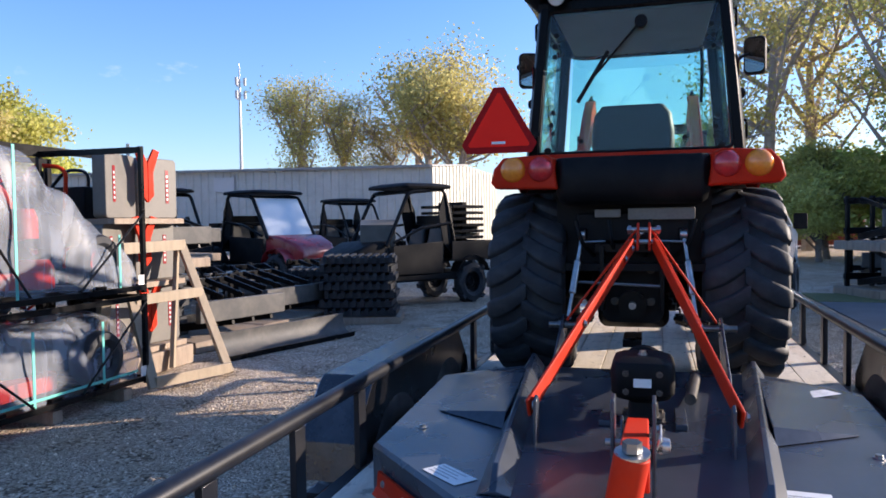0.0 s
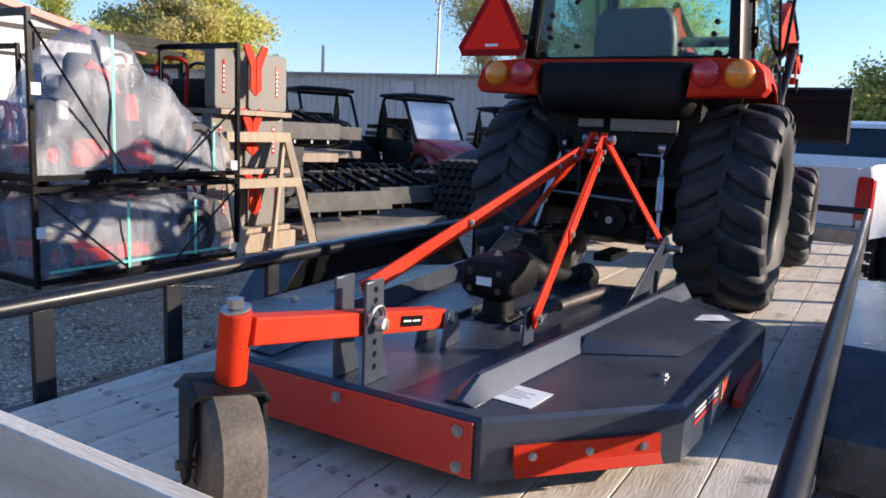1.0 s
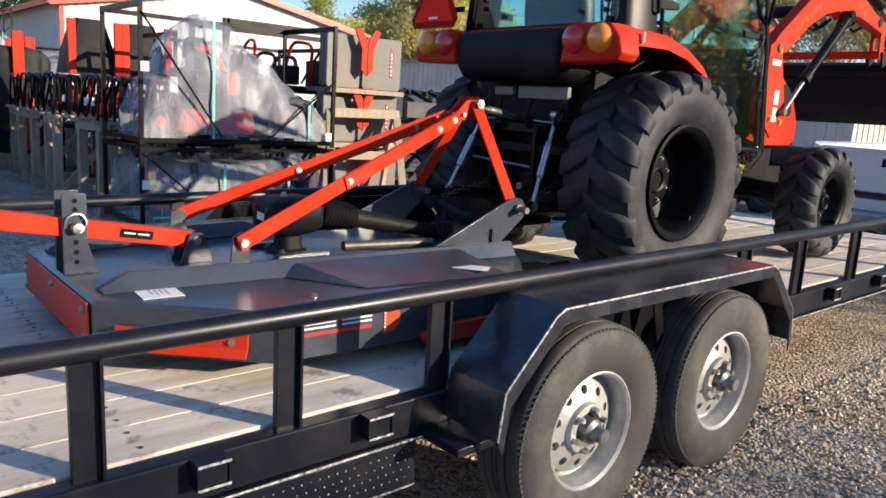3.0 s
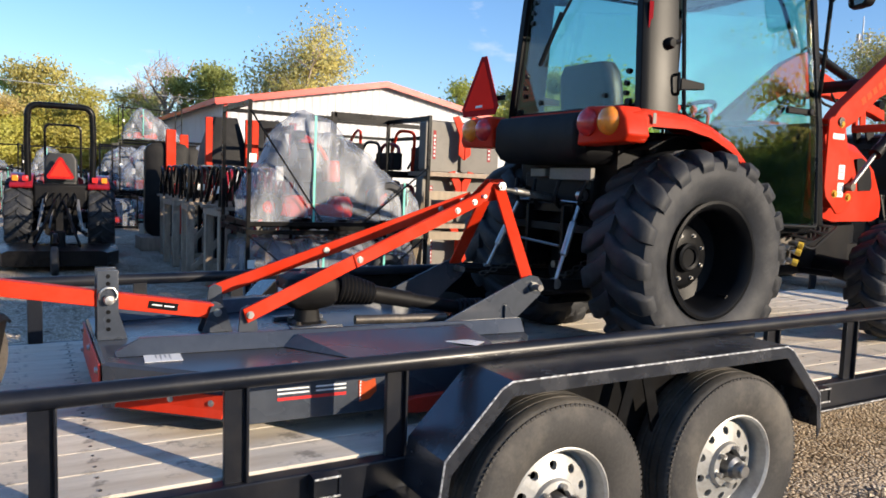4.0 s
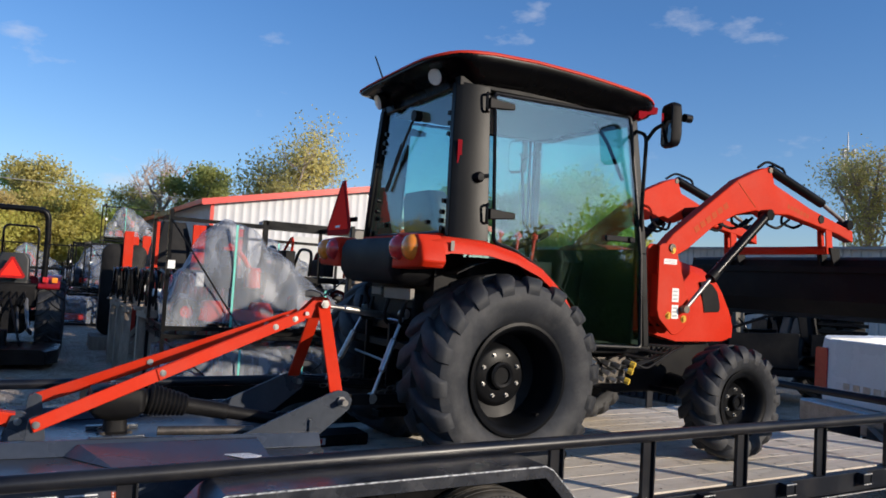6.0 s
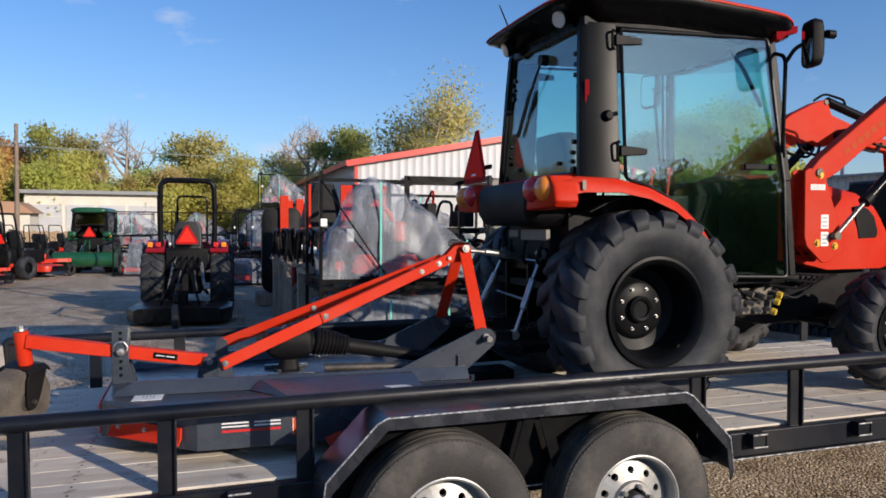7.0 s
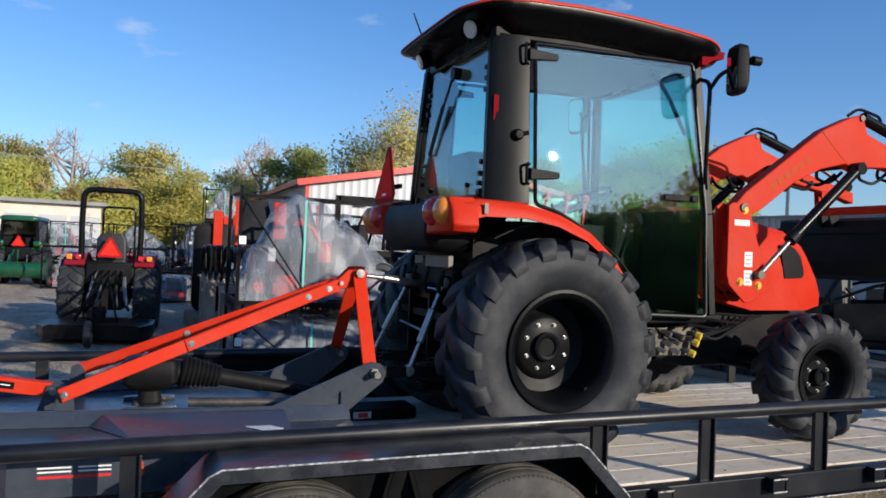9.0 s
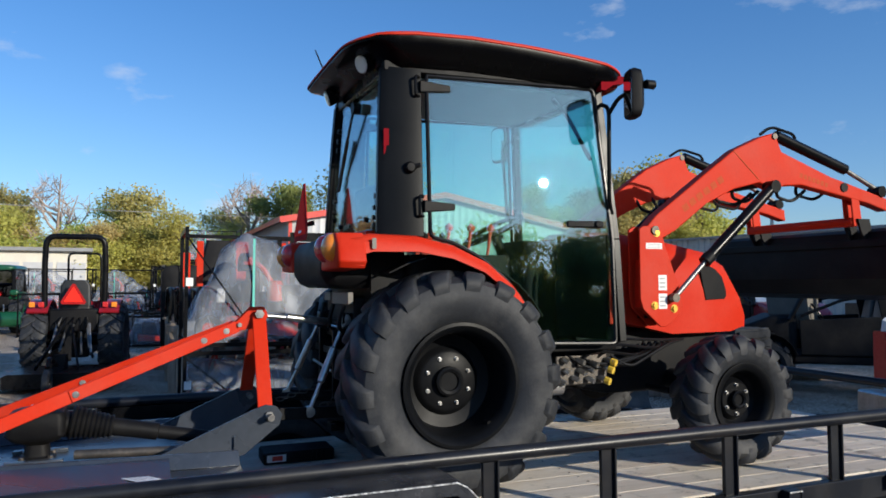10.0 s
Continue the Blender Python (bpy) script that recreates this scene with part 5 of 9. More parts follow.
cab_parts = []
for s in (-1, 1):
    # rear corner pillar, wrapping the corner
    b = B()
    ring = []
    for z, yr, yd in ((1.845, 5.105, 5.345), (2.2, 5.12, 5.35), (2.5, 5.135, 5.355), (2.72, 5.15, 5.36)):
        o = cab_pt(s, 0, z).x
        ring.append([(o - s * 0.065, yr, z), (o - s * 0.02, yr - 0.003, z), (o, yr + 0.035, z), (o, yd, z), (o - s * 0.05, yd, z), (o - s * 0.065, yr + 0.04, z)])
    loft(b, ring)
    part("rear_pillar", b, "pillar", tractor, "gloss black cab corner pillar", bevel=0.004)
    # front pillar and sills
    b = B()
    for z0, z1, y0, y1 in ((1.28, 1.85, 6.50, 6.50), (1.85, 2.74, 6.50, 6.44)):
        p, q = cab_pt(s, y0, z0), cab_pt(s, y1, z1)
        beam(b, p - Vector((s * 0.025, 0, 0)), q - Vector((s * 0.025, 0, 0)), 0.05, 0.045, up=(0, 1, 0))
    part("front_pillar", b, "black", tractor, bevel=0.004)
    b = beam(B(), cab_pt(s, 5.16, 2.725) - Vector((s * 0.03, 0, 0)), cab_pt(s, 6.43, 2.745) - Vector((s * 0.03, 0, 0)), 0.06, 0.05)
    part("roof_rail", b, "black_matt", tractor, bevel=0.003)
    b = box(B(), *sorted((T(s * 0.46), T(s * 0.585))), 5.98, 6.5, 1.235, 1.285)
    part("floor_sill", b, "black", tractor, bevel=0.004)
    # door: rounded pane with a thin frame following the fender
    D = [(5.385, 2.685), (5.375, 1.845), (5.50, 1.815), (5.64, 1.745), (5.79, 1.625), (5.905, 1.48), (5.985, 1.29), (6.445, 1.275), (6.465, 1.85), (6.40, 2.71)]
    pane = [cab_pt(s, y, z) + Vector((s * 0.006, 0, 0)) for y, z in D]
    b = B()
    loft(b, [[p for p in pane], [p + Vector((-s * 0.005, 0, 0)) for p in pane]])
    dr = part("door_pane", b, "glass", tractor, "green-tinted glass cab door")
    dr.visible_shadow = False
    b = tube(B(), bend(pane + pane[:1], 0.03, 3), 0.011, 8)
    part("door_seal", b, "black", dr)
    # hinges, handle, latch
    for z in (2.625, 2.0):
        p = cab_pt(s, 5.345, z)
        b = loft(B(), [[p + Vector((s * x, 0.0, dz)) for x, dz in ((-0.01, -0.032), (0.02, -0.03), (0.02, 0.03), (-0.01, 0.032))], [p + Vector((s * x, 0.17, dz)) for x, dz in ((0.005, -0.018), (0.018, -0.016), (0.018, 0.016), (0.005, 0.018))]])
        part("hinge", b, "black_matt", dr, bevel=0.004)
        b = tube(B(), bend([p + Vector((s * 0.0, 0.0, 0.05)), p + Vector((s * 0.03, -0.03, 0.05)), p + Vector((s * 0.03, -0.03, -0.05)), p + Vector((0, 0.0, -0.05))], 0.02), 0.008, 8)
        part("hinge_bracket", b, "black", dr)
    p = cab_pt(s, 6.29, 1.93)
    b = beam(B(), p + Vector((s * 0.02, -0.12, 0)), p + Vector((s * 0.02, 0.11, 0)), 0.02, 0.035)
    tube(b, [p + Vector((0, 0.07, 0)), p + Vector((s * 0.045, 0.07, 0))], 0.02, 12)
    part("door_handle", b, "black_matt", dr, bevel=0.005)
    p = cab_pt(s, 5.275, 2.195)
    b = lathe(B(), [(0.03, 0.0), (0.03, 0.02), (0.02, 0.035), (0.0, 0.036)], p, 16, sign=s)
    tube(b, [p + Vector((s * 0.02, 0, 0)), p + Vector((s * 0.03, 0.05, 0.012))], 0.012, 8)
    part("window_latch", b, "black_matt", tractor)
    b = box(B(), *sorted((cab_pt(s, 0, 2.35).x + s * 0.002, cab_pt(s, 0, 2.35).x + s * 0.004)), 5.145, 5.172, 2.26, 2.39)
    part("red_reflector", b, "reflector_red", tractor)
# rear window with its knobs and wiper
def back(x, z):
    return Vector((T(x), 5.13 + 0.045 * (z - 1.88) / 0.84, z))


rw = [back(-0.53, 1.885), back(0.53, 1.885), back(0.47, 2.70), back(-0.47, 2.70)]
b = loft(B(), [rw, [p + Vector((0, 0.005, 0)) for p in rw]])
rear_window = part("rear_window", b, "glass_rear", tractor, "green-tinted rear cab window")
rear_window.visible_shadow = False
part("window_seal", tube(B(), bend([rw[0], rw[1], rw[2], rw[3], rw[0]], 0.04, 3), 0.010, 8), "black", rear_window)
b = B()
for x, z in ((-0.44, 2.0), (-0.45, 2.05), (-0.44, 2.12), (0.44, 2.0), (0.45, 2.06), (0.44, 1.95), (-0.43, 2.5), (-0.42, 2.56), (0.43, 2.5), (0.42, 2.56), (-0.28, 1.95), (0.28, 1.95), (0.43, 2.44), (-0.43, 2.44)):
    p = back(x, z)
    part("knob", tube(B(), [p + Vector((0, 0.01, 0)), p + Vector((0, -0.012, 0))], 0.014, 10), "black", rear_window)
b = B()
p = back(0.05, 2.60)
tube(b, [p + Vector((0, -0.005, 0)), p + Vector((0, -0.05, 0))], 0.035, 12)
beam(b, p + Vector((0, -0.04, 0)), back(-0.2, 2.32) + Vector((0, -0.025, 0)), 0.012, 0.012)
beam(b, back(-0.13, 2.45) + Vector((0, -0.02, 0)), back(-0.3, 2.17) + Vector((0, -0.018, 0)), 0.016, 0.022)
part("rear_wiper", b, "black_matt", rear_window)
for s in (-1, 1):
    b = lathe(B(), [(0.022, 0.0), (0.02, 0.02), (0.0, 0.022)], back(s * 0.47, 1.90), 12, axis="y", sign=-1)
    part("gas_strut_mount", b, "black", rear_window)
# windscreen and front frame
ws = [Vector((T(-0.52), 6.51, 1.62)), Vector((T(0.52), 6.51, 1.62)), Vector((T(0.46), 6.45, 2.70)), Vector((T(-0.46), 6.45, 2.70))]
b = loft(B(), [ws, [p + Vector((0, 0.005, 0)) for p in ws]])
wsc = part("windscreen", b, "glass", tractor)
wsc.visible_shadow = False
b = box(B(), T(-0.54), T(0.54), 6.47, 6.49, 1.28, 1.88)
part("firewall", b, "black_matt", tractor)
b = box(B(), T(-0.5), T(0.5), 5.0, 6.46, 1.22, 1.26)
part("cab_floor", b, "black_matt", tractor)
b = box(B(), T(-0.42), T(0.42), 5.12, 5.3, 1.26, 1.86)
part("rear_bulkhead", b, "black_matt", tractor)
b = B()
tube(b, bend([cab_pt(1, 6.44, 2.32) + Vector((-0.12, 0.0, 0)), cab_pt(1, 6.30, 2.55) + Vector((-0.1, 0, 0)), cab_pt(1, 6.2, 2.66) + Vector((-0.1, 0, 0))], 0.05), 0.012, 8)
part("front_wiper", b, "black_matt", wsc)
# seat, steering wheel, console, levers
b = B()
loft(b, [[(T(x), 5.45 + y, z) for x, y in rrect(-w1, w1, -l1, l1, 0.06)] for w1, l1, z in ((0.18, 0.18, 1.5), (0.23, 0.22, 1.58), (0.24, 0.23, 1.64), (0.21, 0.2, 1.68))])
st = part("seat_cushion", b, "seat", tractor, "black vinyl operator seat")
b = loft(B(), [[(T(x * k), 5.30 + o + y, z) for x, y in rrect(-0.23, 0.23, -0.06, 0.06, 0.05)] for k, o, z in ((0.8, 0.02, 1.64), (1.0, 0.0, 1.72), (1.0, -0.03, 2.0), (0.94, -0.045, 2.1), (0.75, -0.05, 2.15))])
part("seat_back", b, "seat", tractor, "black vinyl seat back")
b = loft(B(), [[(T(x), 5.45 + y, z) for x, y in rrect(-0.2, 0.2, -0.2, 0.2, 0.05)] for z in (1.26, 1.5)])
part("seat_base", b, "black_matt", tractor)
b = tube(B(), [(T(0.19 * math.cos(a)), 6.02 + 0.17 * math.sin(a), 1.93 + 0.09 * math.sin(a)) for a in [k * math.tau / 28 for k in range(28)]], 0.015, 8, closed=True)
for a in (0.5, 2.6, 4.7):
    tube(b, [(T(0), 6.02, 1.915), (T(0.19 * math.cos(a)), 6.02 + 0.17 * math.sin(a), 1.93 + 0.09 * math.sin(a))], 0.011, 8)
tube(b, [(T(0), 6.02, 1.915), (T(0), 6.2, 1.55)], 0.03, 12)
part("steering_wheel", b, "black_matt", tractor)
b = loft(B(), [[(T(x), 6.25 + y, z) for x, y in rrect(-w1, w1, -0.12, 0.12, 0.05)] for w1, z in ((0.2, 1.26), (0.18, 1.6), (0.22, 1.78), (0.18, 1.86))])
part("dashboard", b, "black_matt", tractor)
for s in (-1, 1):
    b = loft(B(), [[(T(s * 0.38) + x, 5.6 + y, z) for x, y in rrect(-0.1, 0.1, -0.3, 0.3, 0.04)] for z in (1.26, 1.7, 1.76)])
    part("side_console", b, "black_matt", tractor)
    for y in (5.55, 5.68, 5.8):
        b = tube(B(), [(T(s * 0.38), y, 1.76), (T(s * 0.36), y + 0.03, 1.9)], [0.008, 0.01], 8)
        lathe(b, [(0.0, 0.0), (0.02, 0.01), (0.022, 0.03), (0.0, 0.05)], (T(s * 0.36), y + 0.03, 1.89), 12, axis="z")
        part("lever", b, "red" if s > 0 else "black_matt", tractor)

# roof: black underside with lamps, red top shell
EDGE = [(4.96, 2.825), (5.10, 2.862), (5.30, 2.886), (5.60, 2.897), (5.95, 2.888), (6.25, 2.866), (6.45, 2.845), (6.64, 2.80)]


def roof_edge(y):
    for (a, za), (c, zc) in zip(EDGE, EDGE[1:]):
        if y <= c:
            return za + (zc - za) * max(0.0, (y - a) / (c - a))
    return EDGE[-1][1]


def roof_ring(k, dz, r=0.24):
    out, flat_pts = [], rrect(-0.635 * k, 0.635 * k, 5.80 - 0.84 * k, 5.80 + 0.84 * k, r * k, 7)
    pts_ = []
    for (xa, ya), (xb, yb) in zip(flat_pts, flat_pts[1:] + flat_pts[:1]):
        m_ = 12 if math.hypot(xb - xa, yb - ya) > 0.25 * k else 1
        pts_ += [(xa + (xb - xa) * i / m_, ya + (yb - ya) * i / m_) for i in range(m_)]
    for x, y in pts_:
        under = 0.4 + 0.6 * min(1.0, max(0.0, (y - 5.1) / 0.12)) if dz < 0 else 1.0
        out.append((T(x), y, roof_edge(y) + dz * under - 0.018 * (abs(x) / 0.635) ** 3))
    return out


b = loft(B(), [roof_ring(0.60, -0.16), roof_ring(0.78, -0.168), roof_ring(0.84, -0.15), roof_ring(0.93, -0.085), roof_ring(0.972, -0.062), roof_ring(0.988, -0.04), roof_ring(0.99, -0.008)], cap1=False)
roof = part("roof_underside", b, "black_roof", tractor, "gloss black moulded cab roof lining", angle=50)
b = loft(B(), [roof_ring(0.992, -0.008), roof_ring(1.0, -0.004), roof_ring(1.0, 0.005), roof_ring(0.98, 0.014), roof_ring(0.9, 0.027), roof_ring(0.75, 0.038), roof_ring(0.5, 0.045), roof_ring(0.25, 0.048)], cap0=False)
part("roof_shell", b, "orange", tractor, "red-orange roof shell", angle=50)
part("headliner", box(B(), T(-0.44), T(0.44), 5.22, 6.40, 2.685, 2.70), "headliner", tractor, "grey fabric headliner", bevel=0.004)
part("window_header", box(B(), T(-0.50), T(0.50), 5.165, 5.215, 2.70, 2.80), "black_roof", tractor, bevel=0.006)
# work lamps under the rear edge
for x in (-0.41, 0.36):
    d = Vector((0.25 if x > 0 else -0.1, -0.8, -0.32)).normalized()
    c = Vector((T(x), 5.10, 2.768))
    b = tube(B(), [c - d * 0.05, c + d * 0.0, c + d * 0.018], [0.04, 0.052, 0.052], 20)
    wlamp = part("work_lamp", b, "black_matt", roof)
    b = tube(B(), [c + d * 0.0185, c + d * 0.025, c + d * 0.028], [0.049, 0.045, 0.02], 20)
    part("lens", b, "lamp_glass", wlamp)
b = tube(B(), [(T(-0.22), 5.03, 2.85), (T(-0.235), 4.97, 3.0)], [0.006, 0.004], 6)
part("antenna", b, "black", roof)
for s in (-1, 1):
    b = prism(B(), [(6.43, 2.79), (6.59, 2.79), (6.585, 2.75), (6.51, 2.735), (6.46, 2.70), (6.43, 2.70)], *sorted((T(s * 0.47), T(s * 0.575))))
    part("front_marker", b, "reflector_red", roof)
# mirrors on arms
for s in (-1, 1):
    b = tube(B(), bend([(T(s * 0.565), 6.50, 1.98), (T(s * 0.62), 6.44, 2.05), (T(s * 0.66), 6.42, 2.58), (T(s * 0.52), 6.46, 2.63)], 0.06), 0.012, 10)
    tube(b, bend([(T(s * 0.655), 6.42, 2.54), (T(s * 0.70), 6.45, 2.62), (T(s * 0.76), 6.47, 2.64)], 0.03), 0.012, 10)
    arm_ = part("mirror_arm", b, "black", tractor)
    m = Matrix.Translation((T(s * 0.80), 6.48, 2.625)) @ Matrix.Rotation(radians(-s * 18), 4, 'Z')
    b = loft(B(), [[m @ Vector((x * k, y, z * k)) for x, z in rrect(-0.075, 0.075, -0.135, 0.135, 0.04)] for k, y in ((0.95, -0.03), (1.0, -0.01), (0.95, 0.025), (0.6, 0.045))])
    mr = part("mirror", b, "black_matt", arm_, "black wing mirror")
    b = loft(B(), [[m @ Vector((x * k, y, z * k)) for x, z in rrect(-0.075, 0.075, -0.135, 0.135, 0.04)] for k, y in ((0.85, -0.031), (0.85, -0.033))])
    part("mirror_glass", b, "mirror", mr)
    p = m @ Vector((s * 0.06, 0.05, 0.04))
    part("mirror_knob", tube(B(), [p, p + Vector((0, 0.05, 0))], 0.025, 12), "black_matt", mr)
# slow-vehicle triangle
def triangle(r, y, z, x, cut):
    pts = []
    for k in range(3):
        a = radians(90 + 120 * k)
        for e in (-cut, cut):
            pts.append((x + r * math.cos(a + e), z + r * math.sin(a + e)))
    return pts


sgn = thing("slow_vehicle_sign", (T(-0.73), 4.99, 1.9), "fluorescent orange triangle sign with dark red edge", "sign", rake=True)
sm = lambda b_: (b_.transform(Matrix.Translation((T(-0.73), 4.99, 2.04)) @ Matrix.Rotation(radians(-4), 4, 'X') @ Matrix.Translation((-T(-0.73), -4.99, -2.04))), b_)[1]
part("border", sm(prism(B(), triangle(0.235, 0, 2.03, T(-0.73), 0.13), 4.988, 4.993, "y")), "smv_edge", sgn)
part("face", sm(prism(B(), triangle(0.20, 0, 2.03, T(-0.73), 0.04), 4.984, 4.9875, "y")), "smv", sgn)
part("maker_label", sm(box(B(), T(-0.77), T(-0.69), 4.9825, 4.9838, 1.938, 1.953)), "label", sgn)
b = B()
box(b, T(-0.745), T(-0.715), 4.994, 5.002, 1.94, 2.06)
beam(b, (T(-0.73), 5.0, 1.99), (T(-0.50), 5.02, 1.99), 0.01, 0.03)
part("bracket", b, "black", sgn)

# hood
hb = [(6.50, 0.33, 1.92), (6.75, 0.335, 1.925), (7.1, 0.325, 1.885), (7.42, 0.31, 1.825), (7.60, 0.29, 1.735), (7.70, 0.275, 1.60), (7.74, 0.26, 1.46)]
rings = []
for y, w1, zt in hb:
    zb = 1.36 if y < 6.9 else 1.285 if y < 7.62 else 1.31
    rings.append([(T(x), y, z) for x, z in [(-w1, zb), (-w1 * 1.02, (zb + zt) / 2), (-w1 * 0.96, zt - 0.10), (-w1 * 0.78, zt - 0.025), (-w1 * 0.4, zt), (w1 * 0.4, zt), (w1 * 0.78, zt - 0.025), (w1 * 0.96, zt - 0.10), (w1 * 1.02, (zb + zt) / 2), (w1, zb)]])
hood = part("hood", loft(B(), rings), "orange", tractor, "orange engine hood", angle=50)
for s in (-1, 1):
    poly = [(7.32, 1.705), (7.39, 1.715), (7.46, 1.69), (7.52, 1.64), (7.552, 1.56), (7.558, 1.52), (7.54, 1.495), (7.37, 1.49), (7.345, 1.59)]
    b = prism(B(), poly, *sorted((s * 0.30, s * 0.333)))
    for v in b.verts:
        v.co.x = T(v.co.x - s * 0.11 * (v.co.y - 7.28))
    part("side_grille", b, "black_matt", hood, "black side grille", bevel=0.004)
    b = prism(B(), [(7.65, 1.56), (7.705, 1.56), (7.68, 1.645), (7.63, 1.66)], *sorted((T(s * 0.08), T(s * 0.19))))
    part("headlamp", b, "lamp_glass", hood)
b = loft(B(), [[(T(x), y, z) for x, z in rrect(-0.2, 0.2, 1.34, 1.56, 0.03)] for y in (7.67, 7.72)])
part("grille", b, "black_matt", hood)

# ---- loader ----
before_loader = set(tractor.children)
BOOM = [(6.76, 1.97), (6.84, 2.05), (7.22, 2.32), (7.45, 2.48), (7.68, 2.58), (7.79, 2.61), (7.84, 2.49), (8.26, 2.35), (8.63, 2.26), (8.80, 2.22), (8.81, 2.13), (8.62, 2.18),
        (8.44, 2.21), (8.01, 2.28), (7.86, 2.27), (7.77, 2.235), (7.65, 2.28), (7.44, 2.23), (7.22, 2.13), (6.98, 1.96), (6.84, 1.89)]
TOWER = [(6.70, 1.96), (6.73, 1.98), (6.85, 1.98), (6.89, 1.85), (6.97, 1.65), (7.01, 1.52), (6.99, 1.46), (6.93, 1.41), (6.88, 1.385), (6.84, 1.385), (6.72, 1.49), (6.70, 1.55)]
for s in (-1, 1):
    tw = part("loader_tower", prism(B(), TOWER, *sorted((T(s * 0.487), T(s * 0.501)))), "orange_flat", tractor, "orange loader tower plate", bevel=0.004)
    part("inner_plate", prism(B(), TOWER, *sorted((T(s * 0.384), T(s * 0.398)))), "orange_flat", tw, bevel=0.003)
    part("spacer", prism(B(), [(6.73, 1.50), (6.86, 1.42), (6.95, 1.50), (6.90, 1.72), (6.74, 1.78)], *sorted((T(s * 0.398), T(s * 0.487)))), "orange_flat", tw)
    bolts(tw, [(T(s * 0.501), y, z) for y, z in ((6.82, 1.94), (6.80, 1.51), (6.94, 1.49))], (s, 0, 0), 0.017, 0.014, "brass")
    for y0, z0, y1, z1 in ((6.745, 1.845, 6.86, 1.88), (6.83, 1.60, 6.89, 1.69), (6.83, 1.49, 6.89, 1.58)):
        lb = part("label", box(B(), *sorted((T(s * 0.5012), T(s * 0.502))), y0, y1, z0, z1), "label", tw, "white warning label")
        for i in range(3):
            b = box(B(), *sorted((T(s * 0.5022), T(s * 0.5026))), y0 + 0.008, y1 - 0.012, z0 + (z1 - z0) * (0.15 + 0.28 * i), z0 + (z1 - z0) * (0.27 + 0.28 * i))
            part("print", b, "grey_label", lb)
    b = beam(B(), (T(s * 0.26), 6.87, 1.48), (T(s * 0.40), 6.87, 1.48), 0.14, 0.1)
    part("tower_mount", b, "black", tw)
    # boom: box section from the tower over the elbow to the bucket links
    bo = part("loader_boom", prism(B(), BOOM, *sorted((T(s * 0.402), T(s * 0.484)))), "orange_flat", tractor, "orange loader boom", bevel=0.007, angle=20)
    part("boom_pivot", tube(B(), [(T(s * 0.37), 6.81, 1.955), (T(s * 0.512), 6.81, 1.955)], 0.026, 16), "steel_dark", bo)
    # weld seam and worn print bars along the boom
    part("weld_seam", beam(B(), (T(s * 0.4845), 7.44, 2.47), (T(s * 0.4845), 7.64, 2.30), 0.004, 0.006), "orange_dark", bo)
    for (ya, za), (yb, zb_), n in (((7.03, 2.085), (7.36, 2.30), 6), ((7.99, 2.345), (8.25, 2.285), 7)):
        for i in range(n):
            p = Vector((T(s * 0.4845), ya + (yb - ya) * (i + 0.1) / n, za + (zb_ - za) * (i + 0.1) / n))
            q = Vector((T(s * 0.4845), ya + (yb - ya) * (i + 0.8) / n, za + (zb_ - za) * (i + 0.8) / n))
            part("boom_print", beam(B(), p, q, 0.001, 0.042 if n == 6 else 0.03), "orange_dark", bo)
    # lift cylinder and tilt cylinder
    cy = part("lift_cylinder", tube(B(), [(T(s * 0.525), 7.70, 2.24), (T(s * 0.525), 7.18, 1.79)], 0.034, 16), "black", tractor, "black hydraulic lift cylinder")
    part("gland", tube(B(), [(T(s * 0.525), 7.20, 1.807), (T(s * 0.525), 7.155, 1.768)], 0.039, 16), "black_matt", cy)
    part("rod", tube(B(), [(T(s * 0.525), 7.18, 1.79), (T(s * 0.525), 6.93, 1.56)], 0.015, 12), "steel_dull", cy, "plated piston rod")
    part("boss", tube(B(), [(T(s * 0.48), 7.71, 2.25), (T(s * 0.56), 7.71, 2.25)], 0.04, 16), "black", cy)
    part("rod_eye", tube(B(), [(T(s * 0.50), 6.925, 1.555), (T(s * 0.545), 6.925, 1.555)], 0.026, 14), "steel_dark", cy)
    cy = part("tilt_cylinder", tube(B(), [(T(s * 0.445), 7.83, 2.60), (T(s * 0.445), 8.45, 2.41)], 0.036, 16), "black", tractor, "black hydraulic tilt cylinder")
    part("rod", tube(B(), [(T(s * 0.445), 8.44, 2.413), (T(s * 0.445), 8.74, 2.29)], 0.016, 12), "steel_dull", cy)
    part("pin", tube(B(), [(T(s * 0.395), 7.78, 2.585), (T(s * 0.495), 7.78, 2.585)], 0.02, 12), "steel_dark", cy)
    part("rod_eye", tube(B(), [(T(s * 0.40), 8.75, 2.265), (T(s * 0.495), 8.75, 2.265)], 0.04, 14), "black", cy)
    part("pivot_cap", tube(B(), [(T(s * 0.48), 8.39, 2.28), (T(s * 0.492), 8.39, 2.28)], 0.032, 16), "black_matt", bo)
    for xa in (0.404, 0.47):
        part("link_plate", prism(B(), [(8.46, 2.23), (8.535, 2.21), (8.56, 2.02), (8.48, 2.02)], *sorted((T(s * xa), T(s * (xa + 0.012))))), "orange_flat", bo, bevel=0.003)
    for y, z, w in ((7.36, 2.20, 0.3), (7.50, 2.22, 0.22), (7.88, 2.24, 0.25), (8.05, 2.26, 0.3)):
        b = tube(B(), bend([(T(s * 0.41), y, z + 0.05), (T(s * 0.37), y + 0.02, z - 0.03), (T(s * 0.36), y + w * 0.7, z - 0.06), (T(s * 0.40), y + w, z + 0.02)], 0.06), 0.011, 6)
        part("hose", b, "black_matt", bo)
